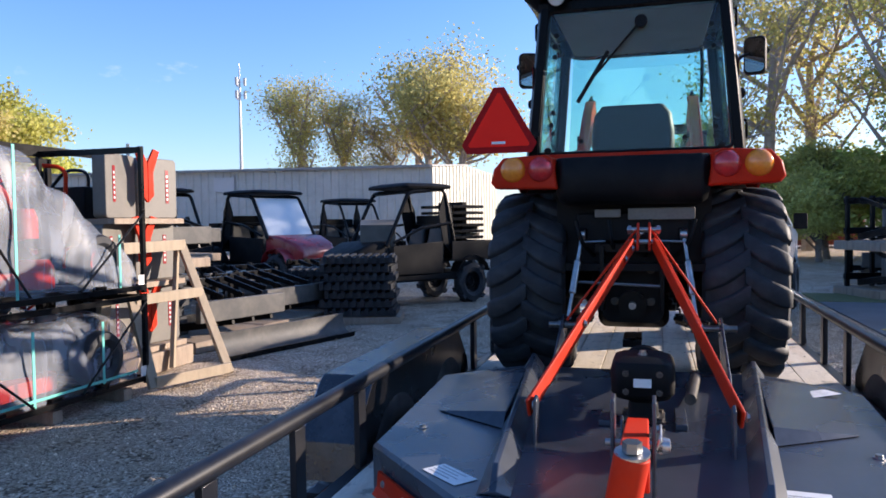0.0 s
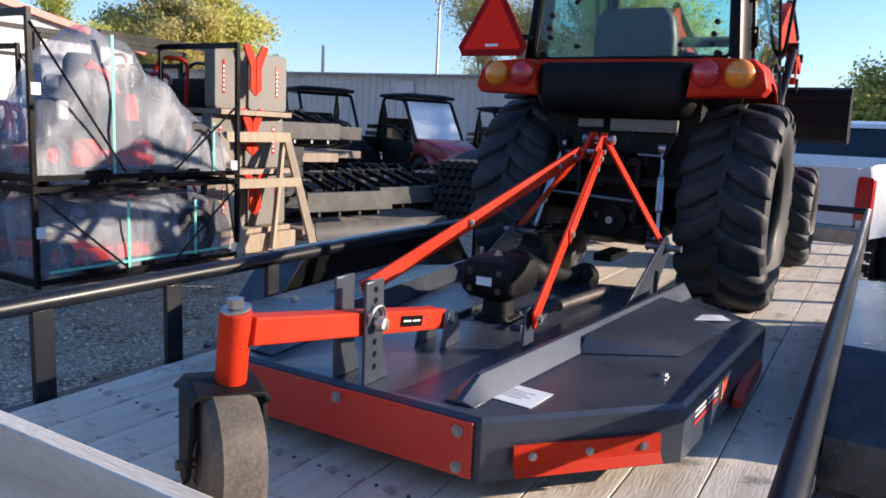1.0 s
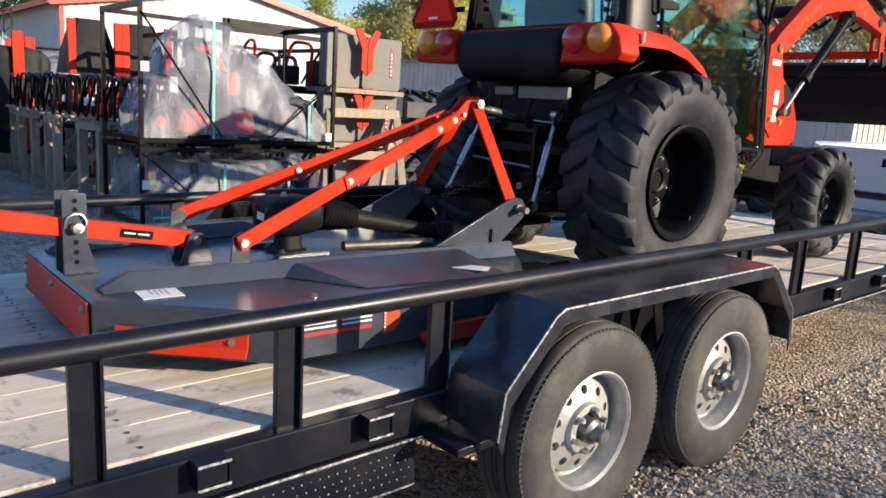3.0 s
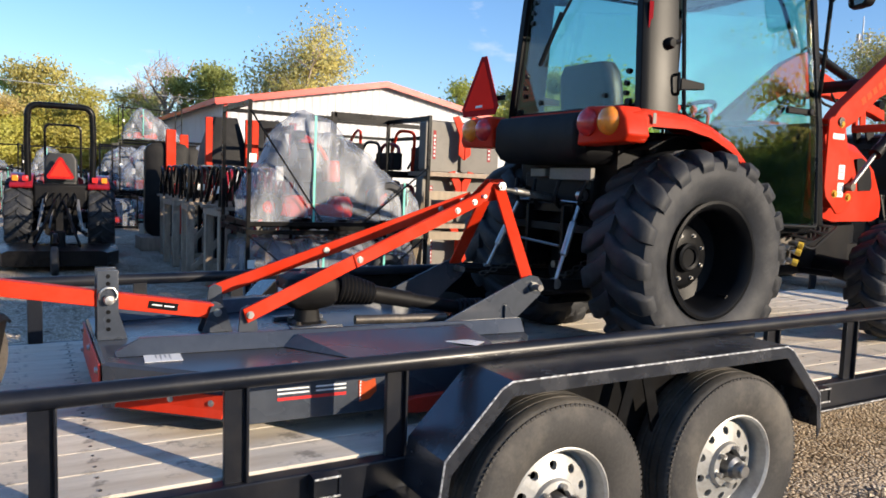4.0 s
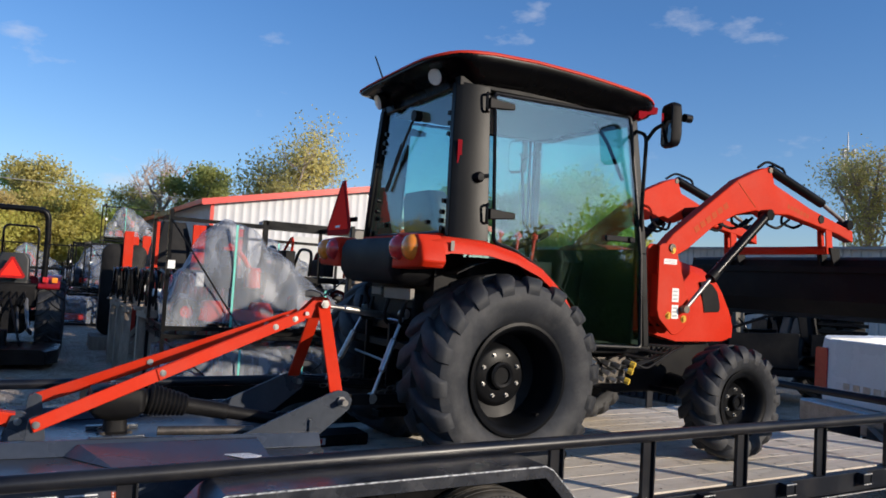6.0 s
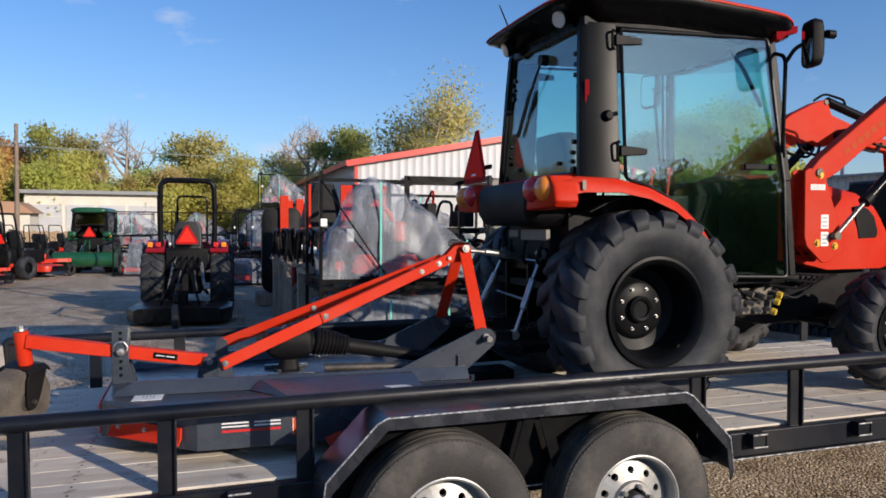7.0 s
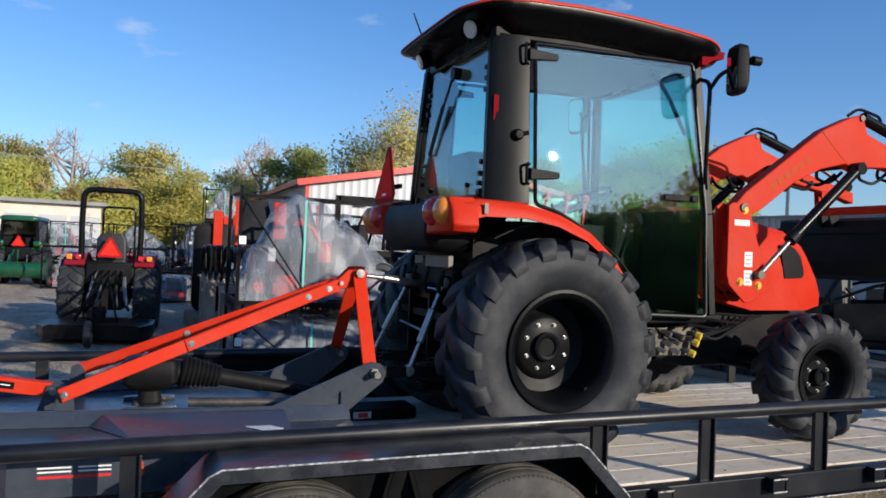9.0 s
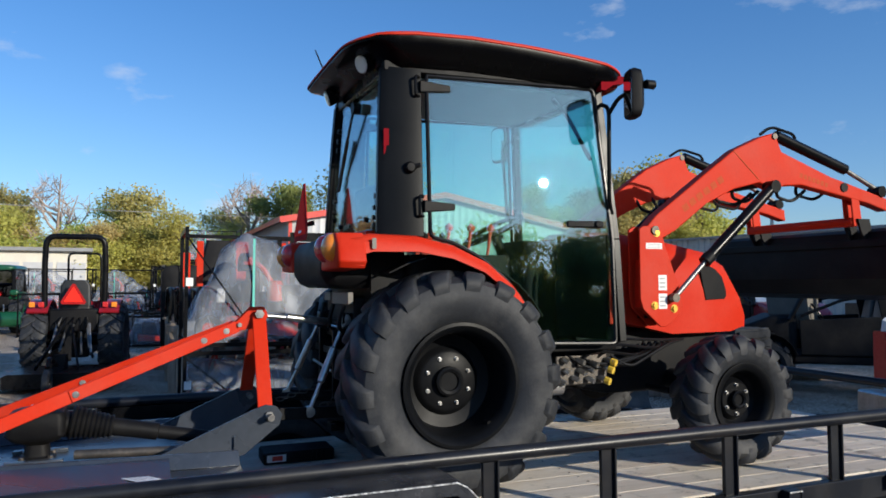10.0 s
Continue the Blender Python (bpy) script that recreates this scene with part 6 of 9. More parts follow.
    b = tube(B(), bend([(T(s * 0.445), 7.70, 2.60), (T(s * 0.44), 7.80, 2.66), (T(s * 0.44), 8.0, 2.62), (T(s * 0.44), 8.02, 2.55)], 0.05), 0.01, 6)
    part("hose", b, "black_matt", bo)
part("cross_tube", tube(B(), [(T(-0.41), 7.90, 2.33), (T(0.41), 7.90, 2.33)], 0.045, 16), "black_matt", tractor)
part("torque_tube", tube(B(), [(T(-0.47), 8.50, 2.05), (T(0.47), 8.50, 2.05)], 0.032, 16), "orange_flat", tractor)
# the loader sits low and forward on its frame
for ob in set(tractor.children) - before_loader:
    ob.location += Vector((0, 0.03, -0.04))
# bucket: curled back, opening forward
bk = [(8.66, 1.96), (8.625, 1.94), (8.60, 1.78), (8.62, 1.62), (8.71, 1.51), (8.87, 1.47), (9.27, 1.49), (9.27, 1.505), (8.89, 1.49), (8.73, 1.53), (8.64, 1.63), (8.625, 1.78), (8.65, 1.92), (8.74, 1.97)]
b = prism(B(), bk, T(-0.93), T(0.93))
bucket = part("bucket", b, "black_matt", tractor, "black loader bucket", angle=25)
for s in (-1, 1):
    b = prism(B(), [(8.63, 1.96), (8.60, 1.78), (8.62, 1.62), (8.71, 1.51), (8.87, 1.47), (9.27, 1.49), (9.04, 1.78), (8.74, 1.96)], T(s * 0.93) - 0.006, T(s * 0.93) + 0.006)
    part("bucket_side", b, "black_matt", bucket, bevel=0.002)
for x in (-0.49, -0.38, 0.38, 0.49):
    b = prism(B(), [(8.53, 2.03), (8.64, 2.03), (8.66, 1.94), (8.61, 1.86), (8.56, 1.94)], T(x) - 0.008, T(x) + 0.008)
    part("bucket_ear", b, "black_matt", bucket)
b = box(B(), T(-0.93), T(0.93), 8.585, 8.60, 1.84, 1.89)
part("stiffener", b, "black_matt", bucket, bevel=0.003)

# three-point linkage
for s in (-1, 1):
    links = B()
    tube(links, [(T(s * 0.24), 5.25, 0.93), (T(s * 0.36), 4.62, 0.975)], 0.02, 10)
    beam(links, (T(s * 0.24), 5.25, 0.93), (T(s * 0.37), 4.66, 0.97), 0.02, 0.06)
    part("lower_link", links, "black_matt", tractor, bevel=0.004)
for s in (-1, 1):
    b = B()
    p, q = Vector((T(s * 0.27), 5.02, 1.42)), Vector((T(s * 0.33), 4.82, 0.965))
    tube(b, [p, p.lerp(q, 0.3), p.lerp(q, 0.32), p.lerp(q, 0.68), p.lerp(q, 0.7), q], [0.010, 0.010, 0.019, 0.019, 0.010, 0.010], 12)
    lathe(b, [(0.0, -0.02), (0.03, -0.018), (0.03, 0.018), (0.0, 0.02)], p, 14)
    lathe(b, [(0.0, -0.02), (0.028, -0.018), (0.028, 0.018), (0.0, 0.02)], q, 14)
    part("lift_rod", b, "steel", tractor, "plated turnbuckle lift rod")
    b = beam(B(), (T(s * 0.2), 5.3, 1.40), (T(s * 0.275), 5.0, 1.43), 0.035, 0.06)
    part("rocker_arm", b, "black_matt", tractor, bevel=0.006)
    # check chain
    b = B()
    pts = [Vector((T(s * 0.19), 5.2, 1.08)).lerp(Vector((T(s * 0.30), 4.78, 0.94)), i / 13) for i in range(14)]
    for i, c in enumerate(pts):
        m = Matrix.Translation(c) @ Matrix.Rotation(radians(90 * (i % 2)), 4, 'Y')
        tube(b, [m @ Vector((0.012 * math.cos(a), 0.024 * math.sin(a), 0)) for a in [k * math.tau / 10 for k in range(10)]], 0.004, 5, closed=True)
    part("check_chain", b, "steel_dark", tractor)
b = tube(B(), [(T(0.06), 4.60, 1.445), (T(0.03), 4.75, 1.43), (T(0.03), 4.76, 1.43), (T(0.0), 5.05, 1.39), (T(0.0), 5.06, 1.39), (T(0.0), 5.18, 1.37)], [0.013, 0.013, 0.02, 0.02, 0.013, 0.013], 12)
part("top_link", b, "steel", tractor, "plated top link")


# black box lying on the trailer floor under the hitch
tb = thing("storage_box", (-0.50, 4.9, DECK), "flat black plastic box with red and white label", "box", rake=True)
b = loft(B(), [[(-0.50 + x * k, 4.9 + y * k, z) for x, y in rrect(-0.11, 0.11, -0.21, 0.21, 0.02)] for k, z in ((0.97, DECK + 0.001), (1.0, DECK + 0.008), (1.0, DECK + 0.062), (0.96, DECK + 0.07))])
bx = part("body", b, "black_matt", tb, bevel=0.002)
for i in range(5):
    part("rib", box(B(), -0.392, -0.384, 4.97 + i * 0.028, 4.985 + i * 0.028, DECK + 0.01, DECK + 0.06), "black_matt", bx)
lb = part("label", box(B(), -0.3895, -0.3885, 4.71, 4.82, DECK + 0.016, DECK + 0.056), "label", bx, "red and white label")
part("print", box(B(), -0.3883, -0.3878, 4.74, 4.80, DECK + 0.022, DECK + 0.05), "red", lb)
# ---- materials of the yard ----
def film():
    m = bpy.data.materials.new("clear_wrapping_film")
    m.use_nodes = True
    n, l = m.node_tree.nodes, m.node_tree.links
    p = n["Principled BSDF"]
    p.inputs["Base Color"].default_value = (0.34, 0.37, 0.43, 1)
    p.inputs["Roughness"].default_value = 0.42
    tr, mix, nz2, rp, tc = n.new("ShaderNodeBsdfTransparent"), n.new("ShaderNodeMixShader"), n.new("ShaderNodeTexNoise"), n.new("ShaderNodeMapRange"), n.new("ShaderNodeTexCoord")
    nz2.inputs["Scale"].default_value, nz2.inputs["Detail"].default_value, nz2.inputs["Distortion"].default_value = 2.2, 4, 1.6
    rp.inputs["From Min"].default_value, rp.inputs["From Max"].default_value = 0.38, 0.68
    rp.inputs["To Min"].default_value, rp.inputs["To Max"].default_value = 0.25, 0.54
    bp = n.new("ShaderNodeBump")
    bp.inputs["Strength"].default_value, bp.inputs["Distance"].default_value = 0.6, 0.018
    fold = n.new("ShaderNodeMapping")
    fold.inputs["Scale"].default_value = (1.6, 1.6, 0.55)
    l.new(tc.outputs["Object"], fold.inputs["Vector"])
    l.new(fold.outputs["Vector"], nz2.inputs["Vector"])
    l.new(nz2.outputs["Fac"], rp.inputs["Value"])
    l.new(nz2.outputs["Fac"], bp.inputs["Height"])
    l.new(bp.outputs["Normal"], p.inputs["Normal"])
    l.new(rp.outputs[0], mix.inputs[0])
    l.new(tr.outputs[0], mix.inputs[1])
    l.new(p.outputs[0], mix.inputs[2])
    l.new(mix.outputs[0], n["Material Output"].inputs["Surface"])
    return m


M["film"] = film()


def leaf(name, a, b):
    m = mat(name, a, b, 0.6, scale=0.5, fine=3.0)
    n, l = m.node_tree.nodes, m.node_tree.links
    p = n["Principled BSDF"]
    oi = n.new("ShaderNodeNewGeometry")
    hs = n.new("ShaderNodeHueSaturation")
    mr, mv = n.new("ShaderNodeMapRange"), n.new("ShaderNodeMapRange")
    mr.inputs["To Min"].default_value, mr.inputs["To Max"].default_value = 0.47, 0.53
    mv.inputs["To Min"].default_value, mv.inputs["To Max"].default_value = 0.85, 1.2
    l.new(oi.outputs["Random Per Island"], mv.inputs["Value"])
    ob = n.new("ShaderNodeObjectInfo")
    l.new(ob.outputs["Random"], mr.inputs["Value"])
    src = p.inputs["Base Color"].links[0].from_socket
    l.new(src, hs.inputs["Color"])
    l.new(mr.outputs[0], hs.inputs["Hue"])
    l.new(mv.outputs[0], hs.inputs["Value"])
    l.new(hs.outputs["Color"], p.inputs["Base Color"])
    # leaves turn outwards from the crown's middle, each a little its own way
    tc, sub, tr_, add = n.new("ShaderNodeTexCoord"), n.new("ShaderNodeVectorMath"), n.new("ShaderNodeVectorTransform"), n.new("ShaderNodeVectorMath")
    sc_, nr = n.new("ShaderNodeVectorMath"), n.new("ShaderNodeVectorMath")
    sub.operation, add.operation, sc_.operation, nr.operation = 'SUBTRACT', 'ADD', 'SCALE', 'NORMALIZE'
    sub.inputs[1].default_value = (0.5, 0.5, 0.35)
    tr_.vector_type, tr_.convert_from, tr_.convert_to = 'NORMAL', 'OBJECT', 'WORLD'
    sc_.inputs["Scale"].default_value = 0.8
    l.new(tc.outputs["Generated"], sub.inputs[0])
    l.new(sub.outputs[0], tr_.inputs[0])
    l.new(oi.outputs["Normal"], sc_.inputs[0])
    l.new(tr_.outputs[0], add.inputs[0])
    l.new(sc_.outputs[0], add.inputs[1])
    l.new(add.outputs[0], nr.inputs[0])
    l.new(nr.outputs[0], p.inputs["Normal"])
    tl, mix = n.new("ShaderNodeBsdfTranslucent"), n.new("ShaderNodeMixShader")
    mix.inputs[0].default_value = 0.5
    l.new(hs.outputs["Color"], tl.inputs["Color"])
    l.new(p.outputs[0], mix.inputs[1])
    l.new(tl.outputs[0], mix.inputs[2])
    l.new(mix.outputs[0], n["Material Output"].inputs["Surface"])
    return m


M["leaf_green"] = leaf("spring_green_leaves", (0.58, 0.58, 0.12), (0.45, 0.46, 0.09))
M["leaf_dark"] = leaf("dark_green_leaves", (0.42, 0.48, 0.13), (0.30, 0.35, 0.10))
M["leaf_olive"] = leaf("olive_yellow_leaves", (0.66, 0.58, 0.19), (0.52, 0.46, 0.15))
M["leaf_rust"] = leaf("rust_yellow_leaves", (0.70, 0.48, 0.12), (0.53, 0.38, 0.10))
M["bark"] = mat("grey_brown_bark", (0.2, 0.16, 0.13), (0.1, 0.08, 0.065), 0.9, scale=8, fine=60, bump=0.5)
M["twig"] = mat("bare_grey_twigs", (0.5, 0.41, 0.34), (0.33, 0.26, 0.22), 0.9, scale=4)
M["siding_white"] = mat("white_ribbed_steel_siding", (0.52, 0.52, 0.53), (0.46, 0.46, 0.47), 0.45, scale=1.2, fine=15, dirt=(0.45, 0.43, 0.4), dirt_amount=0.2)
M["siding_grey"] = mat("pale_grey_ribbed_steel_siding", (0.52, 0.52, 0.5), (0.42, 0.42, 0.4), 0.5, scale=0.8, fine=12, dirt=(0.3, 0.28, 0.25), dirt_amount=0.3)
M["siding_cream"] = mat("cream_steel_siding", (0.66, 0.63, 0.52), (0.56, 0.53, 0.44), 0.5, scale=0.8, fine=12)
M["trim_red"] = mat("red_roof_trim", (0.62, 0.05, 0.03), (0.52, 0.04, 0.025), 0.4, scale=2)
M["roof_grey"] = mat("dull_grey_metal_roof", (0.3, 0.3, 0.3), (0.22, 0.22, 0.22), 0.5, scale=1)
M["roof_brown"] = mat("brown_shingle_roof", (0.46, 0.27, 0.16), (0.34, 0.2, 0.12), 0.9, scale=1, fine=20)
M["wall_cream"] = mat("cream_painted_wall", (0.7, 0.66, 0.56), (0.6, 0.56, 0.48), 0.7, scale=1, fine=12)
M["fence_tan"] = mat("tan_board_fence", (0.42, 0.3, 0.18), (0.3, 0.2, 0.12), 0.85, scale=2, fine=20)
M["pole_wood"] = mat("weathered_utility_pole", (0.27, 0.2, 0.15), (0.17, 0.13, 0.1), 0.9, scale=4, fine=40, bump=0.3)
M["galv"] = mat("galvanised_steel", (0.5, 0.5, 0.5), (0.38, 0.38, 0.38), 0.45, metal=0.5, scale=5)
M["asphalt"] = mat("worn_asphalt", (0.17, 0.17, 0.175), (0.11, 0.11, 0.115), 0.9, scale=1.5, fine=90, bump=0.4, bump_scale=120)
M["rust_red"] = mat("faded_red_container_paint", (0.3, 0.08, 0.05), (0.2, 0.06, 0.04), 0.7, scale=2)
M["blue"] = mat("blue_awning_plastic", (0.03, 0.06, 0.16), rough=0.4)
M["grey_body"] = mat("light_grey_mower_paint", (0.3, 0.28, 0.27), (0.22, 0.21, 0.2), 0.4)
M["windshield"] = mat("hazy_plastic_windshield", (0.62, 0.66, 0.7), (0.55, 0.6, 0.64), 0.15, coat=0.5, scale=3)

# ---- buildings, poles, road ----
def ribbed_wall(bm, p, q, z0, z1, pitch=0.3, depth=0.025, tops=None):
    """Ribbed sheet from p to q on the plan; tops(t) gives the height along it."""
    p, q = Vector((*p, 0)), Vector((*q, 0))
    d = (q - p).normalized()
    n = Vector((d.y, -d.x, 0))
    L = (q - p).length
    us, k = [], int(L / pitch)
    for i in range(k):
        a = i * pitch
        us += [(a, 0), (a + pitch * 0.62, 0), (a + pitch * 0.72, depth), (a + pitch * 0.9, depth)]
    us.append((L, 0))
    lo = [bm.verts.new(p + d * u + n * o + Vector((0, 0, z0))) for u, o in us]
    hi = [bm.verts.new(p + d * u + n * o + Vector((0, 0, tops(u / L) if tops else z1))) for u, o in us]
    for i in range(len(us) - 1):
        bm.faces.new((lo[i], lo[i + 1], hi[i + 1], hi[i]))
    return bm


def wall_box(bm, pts, z0, z1):
    return prism(bm, pts, z0, z1, "z")


# white dealership hall with red trim: gable towards the yard
hall = thing("dealership_hall", (-40, 19, 0), "white steel hall with red gable trim", "building")
gx_, ya, yb, ym = -34.0, 10.9, 27.5, 19.4
ze, zp = 4.95, 6.55
gt = lambda t: ze + (zp - ze) * (1 - abs(t * (yb - ya) + ya - ym) / ((ym - ya) if t * (yb - ya) + ya < ym else (yb - ym)))
part("gable_wall", ribbed_wall(B(), (gx_, ya), (gx_, yb), 0, 0, 0.42, 0.018, gt), "siding_white", hall)
part("side_wall", ribbed_wall(B(), (-60, ya), (gx_, ya), 0, ze, 0.42, 0.04), "siding_white", hall)
part("side_wall", ribbed_wall(B(), (gx_, yb), (-60, yb), 0, ze, 0.42, 0.04), "siding_white", hall)
part("core", prism(B(), [(ya + 0.1, 0), (yb - 0.1, 0), (yb - 0.1, ze - 0.1), (ym, zp - 0.1), (ya + 0.1, ze - 0.1)], -59.5, gx_ - 0.1), "siding_white", hall)
for y0, z0, y1, z1 in ((ya - 0.5, ze - 0.08, ym, zp), (ym, zp, yb + 0.5, ze - 0.08)):
    b = prism(B(), [(y0, z0 + 0.06), (y1, z1 + 0.06), (y1, z1 + 0.14), (y0, z0 + 0.14)], -60, gx_ + 0.35)
    rf = part("roof", b, "roof_grey", hall)
    b = prism(B(), [(y0, z0 - 0.14), (y1, z1 - 0.14), (y1, z1 + 0.18), (y0, z0 + 0.18)], gx_ + 0.352, gx_ + 0.40)
    part("gable_trim", b, "trim_red", rf, "red gable trim")
part("eave_trim", box(B(), -60, gx_ + 0.4, ya - 0.56, ya - 0.502, ze - 0.16, ze + 0.1), "trim_red", hall)
part("corner_trim", box(B(), gx_ + 0.045, gx_ + 0.1, ya - 0.06, ya + 0.12, 0, ze), "trim_red", hall)
b = prism(B(), [(ya + 2.6, 3.9), (ya + 3.2, 3.9), (ya + 3.2, 4.25), (ya + 2.6, 4.25)], gx_ + 0.05, gx_ + 0.3)
part("flood_lamp", b, "lamp_glass", hall)
b = box(B(), gx_ + 0.042, gx_ + 0.07, 15.2, 19.0, 0, 3.6)
part("roller_door", b, "siding_grey", hall)

# long pale shed
shed = thing("storage_shed", (-18, 40, 0), "long pale ribbed steel storage shed", "building")
A, Bq = Vector((-45.7, 34.98)), Vector((-11.5, 39.2))
part("long_wall", ribbed_wall(B(), tuple(A), tuple(Bq), 0, 4.55, 0.45, 0.05), "siding_grey", shed)
C = Bq + Vector((1.6, 9.0))
part("end_wall", ribbed_wall(B(), tuple(Bq), tuple(C), 0, 4.5, 0.45, 0.05, lambda t: 4.55 + 0.3 * (1 - abs(t - 0.5) * 2)), "siding_cream", shed)
nn = Vector((-0.12, 0.99))
pts = [A, Bq, Bq + Vector((0.8, 4.5)), A + nn * 4.5]
b = B()
f = [b.verts.new((p.x + (0.05 if i in (1, 2) else -0.05), p.y - (0.25 if i < 2 else 0), z)) for i, (p, z) in enumerate(zip(pts, (4.55, 4.55, 4.87, 4.87)))]
g = [b.verts.new((v.co.x, v.co.y, v.co.z + 0.1)) for v in f]
b.faces.new(f)
b.faces.new(g[::-1])
for i in range(4):
    b.faces.new((f[i], f[(i + 1) % 4], g[(i + 1) % 4], g[i]))
part("roof", b, "roof_grey", shed)
b = B()
beam(b, (A.x, A.y - 0.3, 4.56), (Bq.x, Bq.y - 0.3, 4.56), 0.12, 0.10)
part("gutter", b, "roof_grey", shed)
b = box(B(), -0.6, 0.6, -0.05, 0.0, 3.4, 4.2, pose(-23.3, 37.65, 0, 0, 0, 7))
part("wall_sign", b, "siding_white", shed, "pale framed board on the shed wall")

# garages and house beyond the yard
gar = thing("garage_row", (-56, -4, 0), "low cream garage row with white doors", "building")
part("wall", box(B(), -58, -55.2, -8.6, 0.2, 0, 3.9), "wall_cream", gar)
part("roof", box(B(), -58.4, -54.7, -9.0, 0.6, 3.9, 4.15), "roof_grey", gar)
for y in (-8.0, -5.9, -3.8, -1.7):
    dd = part("garage_door", box(B(), -55.19, -55.12, y, y + 1.85, 0.0, 3.1), "siding_white", gar)
    b = B()
    for z in (0.75, 1.5, 2.25):
        box(b, -55.118, -55.11, y, y + 1.85, z, z + 0.05)
    part("groove", b, "siding_cream", dd)
gar2 = thing("garden_shed", (-45, -8, 0), "small cream shed with brown roof", "building")
part("wall", box(B(), -46, -43.5, -9.0, -6.0, 0, 2.3), "wall_cream", gar2)
part("roof", prism(B(), [(-9.3, 2.3), (-5.7, 2.3), (-6.6, 2.95), (-8.4, 2.95)], -46.3, -43.2), "roof_brown", gar2)
fence = thing("board_fence", (-43, -2, 0), "tan wooden board fence", "fence")
for i in range(44):
    part("board", box(B(), -43.02, -42.98, -8 + i * 0.2, -7.81 + i * 0.2, 0, 1.25 + 0.03 * (i % 3)), "fence_tan", fence)
house = thing("house", (-56, -15, 0), "low white house with brown gabled roof", "house")
part("wall", prism(B(), [(-18.8, 0), (-11.2, 0), (-11.2, 2.3), (-15, 4.4), (-18.8, 2.3)], -60, -50), "wall_cream", house)
b = prism(B(), [(-19.2, 2.25), (-15, 4.6), (-10.8, 2.25), (-10.7, 2.75), (-15, 5.15), (-19.3, 2.75)], -60.5, -49.4)
part("roof", b, "roof_brown", house)
for y in (-14.2, -17.6):
    w_ = part("window", box(B(), -49.99, -49.93, y, y + 1.2, 1.2, 2.5), "siding_white", house)
    part("pane", box(B(), -49.929, -49.92, y + 0.1, y + 1.1, 1.3, 2.4), "glass_dark", w_)
part("chimney", box(B(), -54, -53.3, -15.4, -14.6, 4.6, 5.9), "roof_brown", house)

# utility poles with wires
def utility_pole(x, y, h):
    po = thing("utility_pole", (x, y, 0), "weathered wooden utility pole with insulators", "pole", "poles along the yard")
    part("shaft", tube(B(), [(x, y, 0), (x, y, h)], [0.11, 0.08], 10), "pole_wood", po)
    for k in (0.3, 0.9):
        part("insulator", tube(B(), [(x + 0.1, y, h - k), (x + 0.24, y, h - k), (x + 0.25, y, h - k + 0.1)], [0.02, 0.02, 0.05], 8), "galv", po)


utility_pole(-33.0, -4.5, 6.1)
utility_pole(-31.0, -8.0, 6.2)
for k in (-0.8, 0.3, 0.8):
    pts = []
    for i in range(25):
        t = i / 24
        pts.append((-31.0 - 16 * t, -30 + 52 * t + k, 6.2 - 1.1 * 4 * t * (1 - t) * 0.5))
    solo("power_line", tube(B(), pts, 0.007, 5), "galv", "thin black overhead power line", "cable", "power lines")
MX, MY = -103.0, 171.5
mast = thing("cell_mast", (MX, MY, 0), "tall slim galvanised steel antenna mast", "mast")
part("shaft", tube(B(), [(MX, MY, 0), (MX, MY, 36.0), (MX, MY, 43.5)], [0.5, 0.3, 0.09], 10), "galv", mast)
for z in (35.0, 38.4):
    for k in range(3):
        a = k * math.tau / 3 + 0.4
        c = Vector((MX + 1.3 * math.cos(a), MY + 1.3 * math.sin(a), z))
        part("antenna_panel", box(B(), c.x - 0.3, c.x + 0.3, c.y - 0.2, c.y + 0.2, z - 1.0, z + 1.0), "siding_white", mast)
        part("mount", tube(B(), [(MX, MY, z), c], 0.08, 6), "galv", mast)
pole2 = solo("light_pole", tube(B(), [(-36, 45.5, 0), (-36, 45.5, 7.4)], 0.12, 8), "galv", "plain grey light pole behind the shed", "pole")

# side road with a yellow line
road = solo("road", box(B(), 2.9, 60, 11.3, 15.6, -0.02, 0.012), "asphalt", "worn dark asphalt side road", "road", kind="structure")
solo("road_line", box(B(), 3.0, 60, 11.75, 11.87, 0.010, 0.016), "yellow", "faded yellow painted road line", "marking", kind="structure")
solo("road_line", box(B(), 3.0, 60, 11.97, 12.09, 0.010, 0.016), "yellow", "faded yellow painted road line", "marking", kind="structure")
verge = solo("verge", box(B(), 2.9, 60, 15.61, 17.2, -0.02, 0.02), "grass", "short yellow-green grass verge along the road", "grass", kind="structure")
cont = thing("shipping_container", (8.5, 44, 0), "faded red shipping container", "container")
b = ribbed_wall(B(), (4.2, 41), (10.3, 43), 0.15, 2.7, 0.28, 0.05)
part("long_side", b, "rust_red", cont)
part("body", wall_box(B(), [(4.25, 41.1), (10.25, 43.1), (9.5, 45.4), (3.5, 43.4)], 0.15, 2.7), "rust_red", cont)

